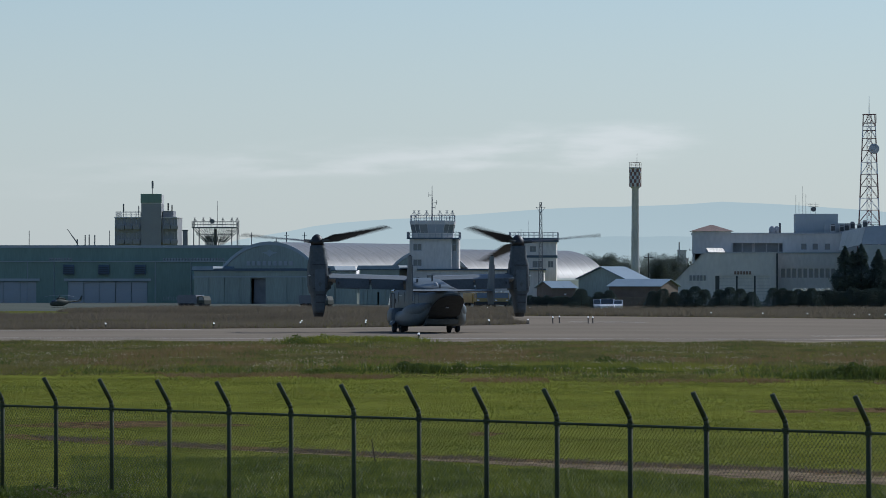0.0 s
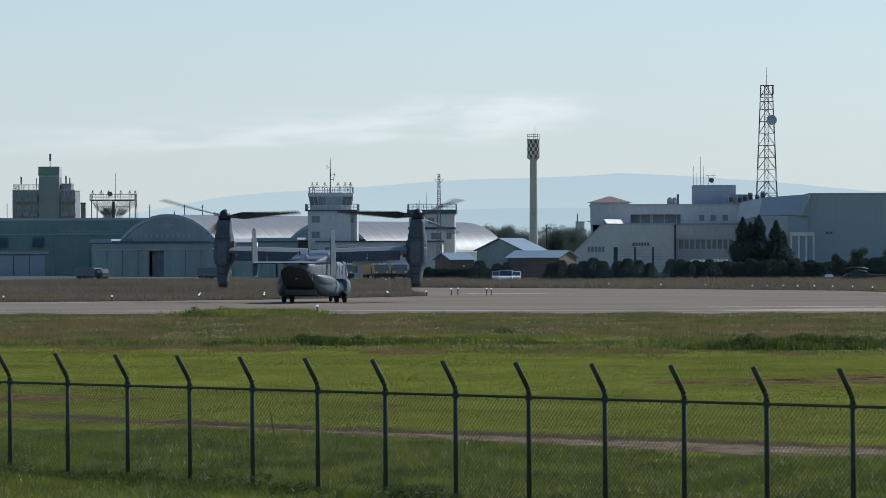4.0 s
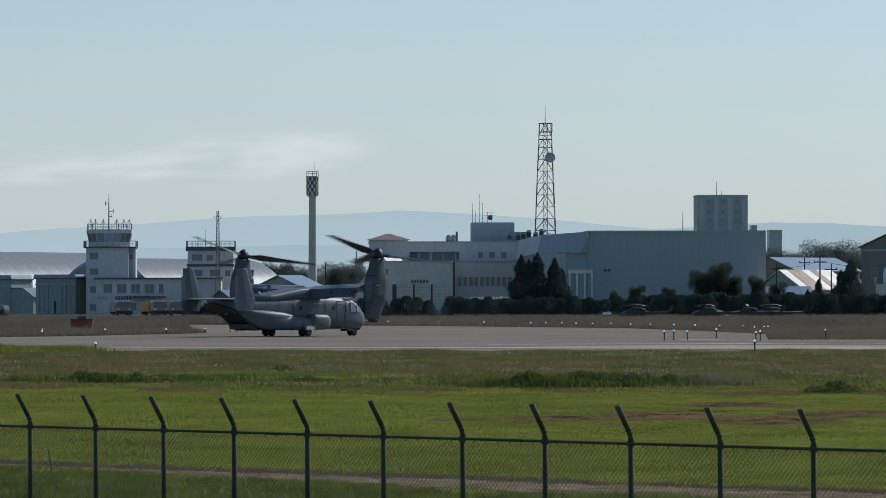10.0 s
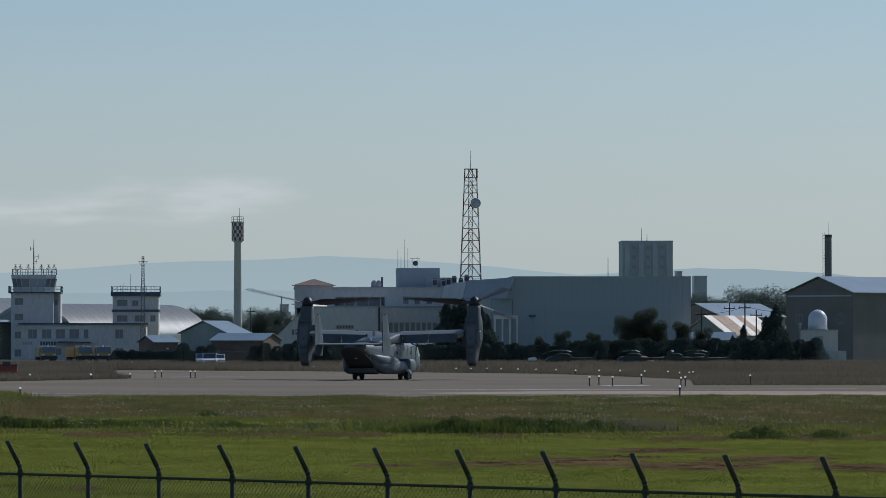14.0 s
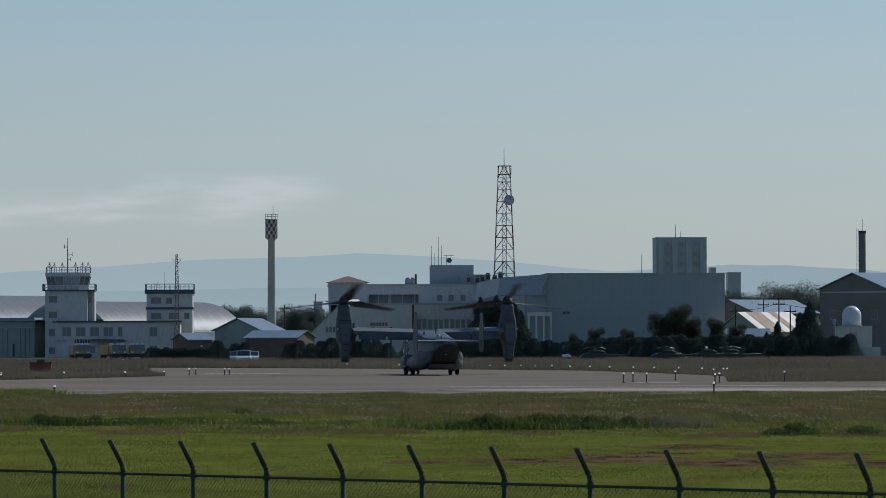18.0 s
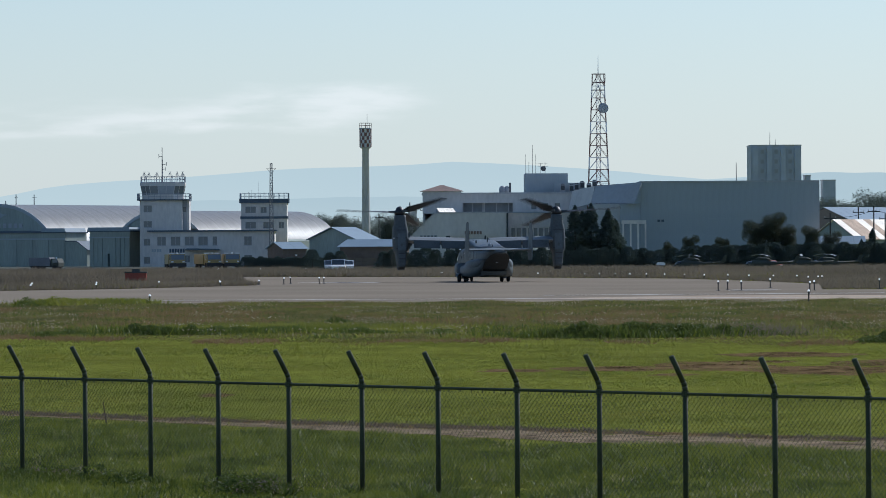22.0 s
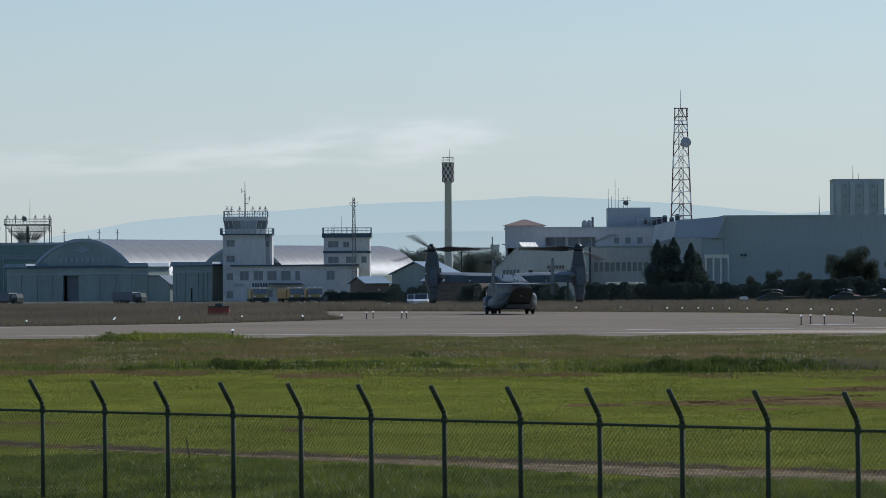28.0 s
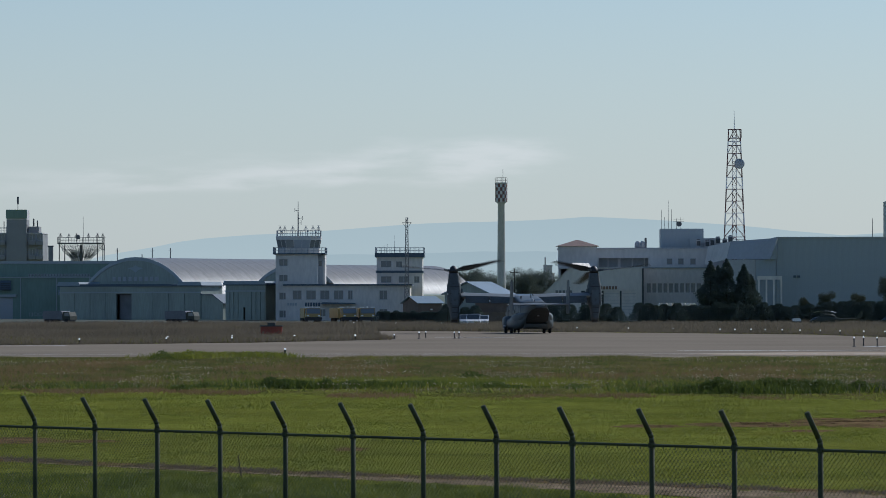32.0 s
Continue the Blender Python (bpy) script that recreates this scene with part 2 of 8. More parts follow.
M = {
    "mown": mat("mown_grass", (0.15, 0.16, 0.028), 0.95, vary=0.35, scale=0.3, fine=2.5, spec=0.0),
    "tall": leaf_mat("tall_grass", (0.068, 0.086, 0.02), (0.25, 0.195, 0.075), rough=0.55, glow=0.5, spec=0.25, patch=(4, 0.7, 1)),
    "short": leaf_mat("short_grass", (0.088, 0.122, 0.013), (0.285, 0.272, 0.046), rough=0.5, glow=0.48, spec=0.25, patch=(2.5, 2.0, 1), each=0.25),
    "rough": leaf_mat("rough_grass", (0.045, 0.075, 0.009), (0.27, 0.285, 0.032), rough=0.5, glow=0.45, spec=0.3, patch=(6, 3, 1), each=0.6),
    "weed": leaf_mat("weeds", (0.042, 0.068, 0.014), (0.15, 0.18, 0.036), rough=0.6, glow=0.4, spec=0.15),
    "straw": leaf_mat("dry_grass", (0.135, 0.112, 0.082), (0.225, 0.182, 0.132), glow=0.42, patch=(0.6, 0.25, 1), each=0.3),
    "russet": leaf_mat("reddish_seed_grass", (0.16, 0.1, 0.042), (0.3, 0.2, 0.1), rough=0.6, glow=0.45, patch=(5, 1, 1)),
    "seed": leaf_mat("seed_heads", (0.32, 0.25, 0.14), (0.5, 0.44, 0.32), glow=0.4),
    "asphalt": mat("asphalt", (0.235, 0.198, 0.152), 0.95, vary=0.14, scale=0.05, fine=3.0, spec=0.0),
    "concrete_road": mat("pale_concrete_paving", (0.42, 0.335, 0.25), 0.9, vary=0.16, scale=0.07, fine=2.0, spec=0.0),
    "apron": mat("dull_concrete_apron", (0.12, 0.13, 0.11), 0.95, vary=0.15, scale=0.06, fine=1.0, spec=0.0),
    "line": mat("worn_white_marking", (0.6, 0.58, 0.54), 0.7, vary=0.3, scale=0.3, fine=4),
    "gravel": mat("gravel_track", (0.2, 0.152, 0.096), 0.95, vary=0.6, scale=0.9, fine=5.0, bump=0.5, spec=0.0),
    "soil": mat("bare_soil", (0.13, 0.087, 0.043), 0.95, vary=0.6, scale=1.1, fine=5, bump=0.8, spec=0.0),
    "post": mat("dark_green_coated_steel", (0.058, 0.066, 0.038), 0.7, vary=0.3, scale=2, fine=30, per_piece=0.2, spec=0.15),
    "wire": mat("weathered_wire", (0.045, 0.055, 0.04), 0.6, 0.0, vary=0.2, spec=0.2),
    "grey_paint": mat("matt_grey_aircraft_paint", (0.092, 0.112, 0.12), 0.5, vary=0.16, scale=0.9, fine=6, spec=0.42),
    "dark_paint": mat("dark_grey_aircraft_paint", (0.092, 0.104, 0.106), 0.68, vary=0.16, scale=1.0, fine=6, spec=0.2),
    # Lighter than the fuselage grey: sun glint on upper faces put into the colour.
    "wing_paint": mat("glint_lightened_wing_paint", (0.16, 0.172, 0.17), 0.5, vary=0.14, scale=0.9, fine=6, spec=0.4),
    "blade": mat("black_rotor_blade", (0.016, 0.017, 0.018), 0.5, vary=0.15, scale=2),
    "tyre": mat("tyre_rubber", (0.02, 0.02, 0.02), 0.85, vary=0.2, scale=6),
    # Near-black that paints the hold's shade; also used on windows and trim.
    "hold": mat("shade_black_openings_and_trim", (0.03, 0.032, 0.034), 0.9, vary=0.2, scale=3),
    "steel": mat("bare_steel", (0.35, 0.35, 0.36), 0.35, 0.9, vary=0.2, scale=4),
    "glass": glass("dark_glass"),
    # Pane colour is lifted to stand in for haze and reflected sky.
    "far_pane": glass("haze_lifted_window_glass", (0.17, 0.185, 0.19), 0.2),
    "cream": mat("weathered_white_plaster", (0.64, 0.6, 0.545), 0.85, vary=0.12, scale=0.25, fine=2.5, streak=(1, 1, 0.35)),
    "offwhite": mat("pale_grey_plaster", (0.6, 0.565, 0.515), 0.85, vary=0.1, scale=0.2, fine=2.0, streak=(1, 1, 0.35)),
    "greygreen": mat("faded_green_sheet_metal", (0.3, 0.335, 0.285), 0.75, vary=0.14, scale=0.2, fine=2.5, streak=(2, 2, 0.3)),
    "green": mat("sea_green_sheet_metal", (0.185, 0.26, 0.212), 0.7, vary=0.12, scale=0.15, fine=2, streak=(2, 2, 0.3)),
    "bluegrey": mat("blue_grey_sheet_metal", (0.35, 0.385, 0.39), 0.65, vary=0.05, scale=0.12, fine=2, streak=(2, 2, 0.3)),
    "palegrey": mat("light_grey_sheet_metal", (0.38, 0.385, 0.385), 0.6, vary=0.08, scale=0.15, fine=2),
    "roofmetal": mat("galvanised_roof_sheet", (0.235, 0.226, 0.208), 0.4, 0.0, vary=0.22, scale=0.5, fine=2.4, bump=0.55, spec=0.2, streak=(0.35, 2.5, 0.35)),
    "paleroof": mat("pale_blue_roof_sheet", (0.24, 0.3, 0.335), 0.42, 0.0, vary=0.12, scale=0.3, spec=0.45),
    "whiteroof": mat("white_roof_sheet", (0.82, 0.72, 0.57), 0.5, vary=0.16, scale=0.4, spec=0.5),
    "glare_sheet": mat("polished_pale_roof_sheet", (0.42, 0.38, 0.32), 0.55, 0.0, vary=0.5, scale=0.8, fine=5, bump=0.1),
    "rust": mat("rust_stained_roof_sheet", (0.5, 0.36, 0.25), 0.75, vary=0.3, scale=0.7, fine=4, streak=(1, 1, 0.3), spec=0.25),
    "blueedge": mat("dull_blue_fascia", (0.07, 0.10, 0.13), 0.6, vary=0.15),
    "redtile": mat("brown_red_roof_tile", (0.22, 0.15, 0.12), 0.8, vary=0.2, scale=1.5),
    "brick": mat("brown_plank_wall", (0.16, 0.122, 0.092), 0.85, vary=0.25, scale=0.8),
    "door": mat("dark_door_paint", (0.05, 0.058, 0.06), 0.6, vary=0.15),
    "shutter": mat("grey_white_shutter_door", (0.36, 0.38, 0.39), 0.6, vary=0.12, scale=0.3),
    "steelframe": mat("dark_galvanised_steel", (0.12, 0.125, 0.13), 0.5, 0.6, vary=0.2, scale=2),
    "redmast": mat("red_mast_paint", (0.18, 0.088, 0.076), 0.55, vary=0.18, scale=1),
    "whitemast": mat("white_mast_paint", (0.7, 0.69, 0.67), 0.55, vary=0.12, scale=1),
    "concrete": mat("grey_concrete", (0.5, 0.485, 0.475), 0.88, vary=0.14, scale=0.4, fine=4, streak=(1, 1, 0.3)),
    "brown_wall": mat("dark_brown_board_wall", (0.2, 0.185, 0.17), 0.85, vary=0.15, scale=0.3),
    # Dark concrete that also backs the hangar door gap as painted shade.
    "dark_stack": mat("dark_concrete_and_doorway_shade", (0.19, 0.19, 0.195), 0.9, vary=0.2, scale=0.5),
    "block_wall": mat("grey_brown_wall_tile", (0.26, 0.26, 0.265), 0.75, vary=0.12, scale=0.3),
    # Pale blue-grey puts distance haze into the wall colour.
    "tile_brown": mat("haze_paled_wall_tile", (0.44, 0.47, 0.5), 0.7, vary=0.12, scale=0.3),
    "yellow": mat("yellow_vehicle_paint", (0.36, 0.255, 0.09), 0.4, vary=0.12),
    "white_car": mat("white_car_paint", (0.72, 0.73, 0.74), 0.25, vary=0.05),
    "silver_car": mat("silver_car_paint", (0.42, 0.44, 0.46), 0.3, 0.3, vary=0.05),
    "olive": mat("olive_drab_paint", (0.045, 0.05, 0.035), 0.7, vary=0.2, scale=1),
    "redpaint": mat("faded_red_paint", (0.30, 0.06, 0.035), 0.6, vary=0.2),
    "lamp_lit": lamp_mat("lit_lamp_lens", (1.0, 0.97, 0.9), 0.5),
    "lampwhite": mat("white_lamp_housing", (0.8, 0.79, 0.76), 0.35, vary=0.05),
    "blackpipe": mat("black_pipe", (0.03, 0.03, 0.03), 0.6, vary=0.1),
    "bark": mat("tree_bark", (0.09, 0.07, 0.05), 0.95, vary=0.25, scale=3),
    "conifer": leaf_mat("conifer_needles", (0.15, 0.19, 0.165), (0.2, 0.235, 0.2), glow=0.62, each=0.3),
    "leaf": leaf_mat("tree_leaves", (0.15, 0.17, 0.12), (0.21, 0.212, 0.14), glow=0.66, each=0.3),
    # Paler copy of the tree leaves: haze put into the colour of far trees.
    "hazed_leaf": leaf_mat("haze_paled_leaves", (0.24, 0.27, 0.24), (0.3, 0.325, 0.28), glow=0.72, each=0.25),
    "radome": mat("white_radome_shell", (0.66, 0.67, 0.67), 0.45, vary=0.06, scale=0.8),
    "canvas": mat("grey_canvas_cover", (0.33, 0.34, 0.35), 0.8, vary=0.12, scale=1.2),
    # Both hill colours glow on their own to imitate haze.
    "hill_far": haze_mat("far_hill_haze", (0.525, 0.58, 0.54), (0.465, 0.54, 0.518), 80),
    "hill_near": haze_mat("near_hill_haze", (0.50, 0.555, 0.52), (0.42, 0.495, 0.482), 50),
}


# ---- builders ----
def part(name, bm, material, parent, label="", smooth=False):
    """Links a bmesh as one mesh object under a thing or under a part."""
    me = bpy.data.meshes.new(name)
    bm.normal_update()
    bm.to_mesh(me)
    bm.free()
    me.materials.append(M[material])
    if smooth:
        me.polygons.foreach_set("use_smooth", [True] * len(me.polygons))
    ob = new(name, me)
    ob.parent = parent
    if label:
        ob["label"] = label
    return ob


def share(name, source, parent, m):
    """Another piece on the same mesh."""
    ob = new(name, source.data)
    ob.parent = parent
    ob.matrix_basis = m
    return ob


def thing(name, label, category, m=None, group="", kind=""):
    ob = new(name)
    ob.empty_display_size = 0.2
    if m is not None:
        ob.matrix_basis = m
    return tagged(ob, label, category, group, kind)


def mesh_thing(name, bm, material, label, category, m=None, group="", kind="", smooth=False):
    ob = part(name, bm, material, None, "", smooth)
    if m is not None:
        ob.matrix_basis = m
    return tagged(ob, label, category, group, kind)


def box(bm, x0, x1, y0, y1, z0, z1):
    v = [bm.verts.new(c) for c in ((x0, y0, z0), (x1, y0, z0), (x1, y1, z0), (x0, y1, z0), (x0, y0, z1), (x1, y0, z1), (x1, y1, z1), (x0, y1, z1))]
    for f in ((3, 2, 1, 0), (4, 5, 6, 7), (0, 1, 5, 4), (1, 2, 6, 5), (2, 3, 7, 6), (3, 0, 4, 7)):
        bm.faces.new([v[i] for i in f])
    return bm


def abox(*c):
    return box(bmesh.new(), *c)


def rod(bm, a, b, r0, r1=None, seg=6):
    """A tapered round bar from a to b."""
    a, b = Vector(a), Vector(b)
    r1 = r0 if r1 is None else r1
    d = (b - a).normalized()
    u = d.orthogonal().normalized()
    w = d.cross(u)
    lo, hi = [], []
    for i in range(seg):
        q = 2 * math.pi * i / seg
        e = u * math.cos(q) + w * math.sin(q)
        lo.append(bm.verts.new(a + e * r0))
        hi.append(bm.verts.new(b + e * r1))
    for i in range(seg):
        j = (i + 1) % seg
        bm.faces.new((lo[i], lo[j], hi[j], hi[i]))
    bm.faces.new(lo[::-1])
    bm.faces.new(hi)
    return bm


def loft(bm, rings, close=True):
    """Skins a row of rings of equal count; the ends are capped."""
    vs = [[bm.verts.new(p) for p in r] for r in rings]
    n = len(vs[0])
    for a, b in zip(vs, vs[1:]):
        for i in range(n):
            j = (i + 1) % n
            bm.faces.new((a[i], a[j], b[j], b[i]))
    if close:
        bm.faces.new(vs[0][::-1])
        bm.faces.new(vs[-1])
    return bm


def prism(bm, outline, y0, y1):
    """An outline in x and z, drawn out along y."""
    return loft(bm, [[(x, y0, z) for x, z in outline], [(x, y1, z) for x, z in outline]])


def ring_xz(y, half, z0, z1, n=24, power=2.6, cx=0.0):
    """A rounded section across the y axis."""
    out = []
    cz, hz = (z0 + z1) / 2, (z1 - z0) / 2
    for i in range(n):
        q = 2 * math.pi * i / n
        c, s = math.cos(q), math.sin(q)
        out.append((cx + half * math.copysign(abs(c) ** (2 / power), c), y, cz + hz * math.copysign(abs(s) ** (2 / power), s)))
    return out


def ring_xy(z, hx, hy, n=20, power=2.6, cx=0.0, cy=0.0):
    out = []
    for i in range(n):
        q = 2 * math.pi * i / n
        c, s = math.cos(q), math.sin(q)
        out.append((cx + hx * math.copysign(abs(c) ** (2 / power), c), cy + hy * math.copysign(abs(s) ** (2 / power), s), z))
    return out


def holed_wall(bm, x0, x1, z0, z1, holes, y0=0.0, thick=0.3):
    """A wall in the plane y = y0 with real openings (x0, x1, z0, z1), one closed skin."""
    xs = sorted({x0, x1, *[h[0] for h in holes], *[h[1] for h in holes]})
    zs = sorted({z0, z1, *[h[2] for h in holes], *[h[3] for h in holes]})
    vs = {}

    def v(i, j, k):
        if (i, j, k) not in vs:
            vs[i, j, k] = bm.verts.new((xs[i], y0 + thick * k, zs[j]))
        return vs[i, j, k]

    def solid(i, j):
        if not (0 <= i < len(xs) - 1 and 0 <= j < len(zs) - 1):
            return False
        mx, mz = (xs[i] + xs[i + 1]) / 2, (zs[j] + zs[j + 1]) / 2
        return not any(h[0] < mx < h[1] and h[2] < mz < h[3] for h in holes)

    for i in range(len(xs) - 1):
        for j in range(len(zs) - 1):
            if not solid(i, j):
                continue
            bm.faces.new((v(i, j, 0), v(i + 1, j, 0), v(i + 1, j + 1, 0), v(i, j + 1, 0)))
            bm.faces.new((v(i, j, 1), v(i, j + 1, 1), v(i + 1, j + 1, 1), v(i + 1, j, 1)))
            for di, dj, a, b in ((-1, 0, (i, j + 1), (i, j)), (1, 0, (i + 1, j), (i + 1, j + 1)), (0, -1, (i, j), (i + 1, j)), (0, 1, (i + 1, j + 1), (i, j + 1))):
                if not solid(i + di, j + dj):
                    bm.faces.new((v(*a, 0), v(*a, 1), v(*b, 1), v(*b, 0)))
    return bm


SHARED = {}


def window(parent, x0, x1, z0, z1, y0=0.0, bars=1, frame_mat="palegrey", pane_mat="far_pane"):
    """A window set back in its opening: frame and panes."""
    w, h = round(x1 - x0, 2), round(z1 - z0, 2)
    key = (w, h, bars, frame_mat, pane_mat)
    m = pose((x0 + x1) / 2, y0 + 0.12, z0)
    if key not in SHARED:
        bm, t = bmesh.new(), 0.06
        box(bm, -w / 2, w / 2, 0, 0.08, 0, t)
        box(bm, -w / 2, w / 2, 0, 0.08, h - t, h)
        for i in range(bars + 2):
            x = -w / 2 + t / 2 + (w - t) * i / (bars + 1)
            box(bm, x - t / 2, x + t / 2, 0.004, 0.076, t, h - t)
        fr = part("window", bm, frame_mat, parent)
        pw = (w - t * (bars + 2)) / (bars + 1)
        pn = part("pane", abox(0, pw, 0.03, 0.05, t, h - t), pane_mat, fr)
        pn.matrix_basis = pose(-w / 2 + t, 0, 0)
        SHARED[key] = (fr.data, pn.data, pw, t)
    else:
        fr = new("window", SHARED[key][0])
        fr.parent = parent
        pn = None
    fr.matrix_basis = m
    _, pd, pw, t = SHARED[key]
    for i in range(bars + 1):
        if i == 0 and pn:
            continue
        p = new("pane", pd)
        p.parent = fr
        p.matrix_basis = pose(-w / 2 + t + i * (pw + t), 0, 0)
    return fr


def railing(parent, pts, z, high=1.0, mat_name="canvas", step=1.0, closed=True):
    """Posts and two rails round a deck."""
    rails = bmesh.new()
    pts = [Vector((*p, z)) for p in pts]
    pairs = list(zip(pts, pts[1:] + pts[:1] if closed else pts[1:]))
    post = None
    for a, b in pairs:
        for k in (0.5, 1.0):
            rod(rails, a + Vector((0, 0, high * k)), b + Vector((0, 0, high * k)), 0.035, seg=4)
        n = max(1, round((b - a).length / step))
        for i in range(n):
            p = a.lerp(b, i / n)
            if post is None:
                post = part("railing_post", rod(bmesh.new(), (0, 0, 0), (0, 0, high), 0.035, seg=5), mat_name, parent)
                post.matrix_basis = Matrix.Translation(p)
            else:
                share("railing_post", post, parent, Matrix.Translation(p))
    part("railing", rails, mat_name, parent)



# ---- ground ----
def ground_z(y):
    """The field rises gently from the fence to the runway."""
    s = min(1.0, max(0.0, (y - 100.0) / 95.0))
    return -1.07 + 1.04 * s * s * (3 - 2 * s)


def sheet(name, material, label, category, rows, kind="structure"):
    """A mesh of quads from rows of points."""
    vs, fs, n = [], [], len(rows[0])
    for r in rows:
        vs += r
    for i in range(len(rows) - 1):
        for j in range(n - 1):
            a = i * n + j
            fs.append((a, a + 1, a + 1 + n, a + n))
    me = bpy.data.meshes.new(name)
    me.from_pydata(vs, [], fs)
    me.materials.append(M[material])
    return tagged(new(name, me), label, category, kind=kind)


XS = (-4900, -1500, -500, -160, -80, -40, -20, 0, 20, 40, 80, 160, 500, 1500, 4900)
YS = (-600, -100, -20, 0, 20, 40, 60, 80, 95, 105, 115, 125, 135, 145, 155, 165, 175, 185, 195, 220, 300, 500, 900, 2000, 4900)
sheet("ground", "mown", "flat mown green grass field of an airfield", "grass", [[(x, y, ground_z(y)) for x in XS] for y in YS])

NEAR = [(-400, 300), (-60, 277), (-27, 275), (-14, 273), (9, 269), (30, 267), (60, 263), (400, 230)]
FAR = [(-400, 300 + 34), (-60, 341), (-48, 347), (-35, 355), (-22, 371), (-12.7, 398)]
# left edge of the taxiway that leads away, then the right grass
runway_far = FAR + [(-13.4, 425), (-15.5, 462)]


def flat(name, material, label, category, outline, z, kind="structure"):
    bm = bmesh.new()
    f = bm.faces.new([bm.verts.new((x, y, z)) for x, y in outline])
    f.normal_update()
    bmesh.ops.triangulate(bm, faces=[f])
    bm.normal_update()
    if sum(q.normal.z for q in bm.faces) < 0:
        bmesh.ops.reverse_faces(bm, faces=bm.faces[:])
    return mesh_thing(name, bm, material, label, category, kind=kind)


PAVED = ([(-400, 280)] + NEAR[1:] + [(400, 318), (60, 335), (36, 337), (29.6, 337), (31.5, 360), (33.5, 384), (31.3, 413), (26.3, 453), (11, 482), (-6.3, 505), (-30, 530), (-60, 545),
          (-200, 590), (-200, 545), (-60, 485), (-25, 468), (-15.5, 452), (-12.9, 425), (-12.7, 398), (-22, 371), (-35, 356), (-48, 348), (-60, 341), (-400, 300)])
road = flat("runway", "asphalt", "grey weathered asphalt runway and taxiway", "runway", PAVED, 0.0)
flat("runway_strip", "concrete_road", "pale worn concrete strip along the runway", "paving", [(7.5, 288), (13, 282.5), (30, 277.5), (60, 272), (400, 248), (400, 262), (60, 286), (34, 296), (19, 300), (13, 294)], 0.012)
for k, (a, b, w) in enumerate((((-90, 293), (13, 287.5), 0.5), ((13, 287.5), (120, 279), 0.5), ((9, 306), (38, 311), 0.6), ((-60, 333.5), (-34, 347), 0.4), ((-9, 424), (-2, 422), 1.2), ((23, 334), (26, 333), 1.6))):
    a, b = Vector(a), Vector(b)
    n = (b - a).orthogonal().normalized() * w
    flat("runway_marking", "line", "worn white painted line on the runway", "marking", [a - n, b - n, b + n, a + n], 0.02)

flat("apron", "apron", "dull grey concrete apron before the hangars", "paving", [(-300, 600), (-44, 600), (-14, 655), (-5, 690), (-5, 745), (-60, 940), (-300, 940)], 0.0)

# gravel track between the fence and the runway, with bare soil along its far side
def track_y(x):
    return 109.8 - 0.97 * x


def track_w(x):
    return float(np.interp(x, [-14, -7, -2, 5, 12, 24], [0.2, 0.6, 2.4, 5.0, 6.4, 7.0]))


def strip(name, material, label, category, x0, x1, side, width, lift, seed):
    """A ragged ribbon beside or along the track."""
    rnd = random.Random(seed)
    rows = [[], [], []]
    for i in range((x1 - x0) * 3 + 1):
        x = x0 + i / 3
        for r, e in zip(rows, (-1, 0, 1)):
            yy = track_y(x) + side(x) + e * width(x) / 2 * (1 + rnd.uniform(-0.3, 0.3))
            r.append((x, yy, ground_z(yy) + lift))
    return sheet(name, material, label, category, rows)


strip("gravel_track", "gravel", "narrow pale gravel track worn through the grass", "track", -14, 24, lambda x: 0.0, track_w, 0.014, 4)
strip("track_verge", "soil", "strip of bare brown soil along the gravel track", "soil", -18, 24, lambda x: track_w(x) / 2 + 0.9, lambda x: 2.2, 0.009, 5)

# ---- camera-side fence ----
POST0, STEP = Vector((-12.28, 96.6, 0)), Vector((1.289, -1.603, 0))


def fence_z(k):
    return -1.07 + 0.008 * k


def post_at(k):
    """The posts past the fourth stand a little wider apart."""
    return STEP * (k if k >= 4 else k - 0.026 * (4 - k)) + Vector((0, 0, fence_z(k)))


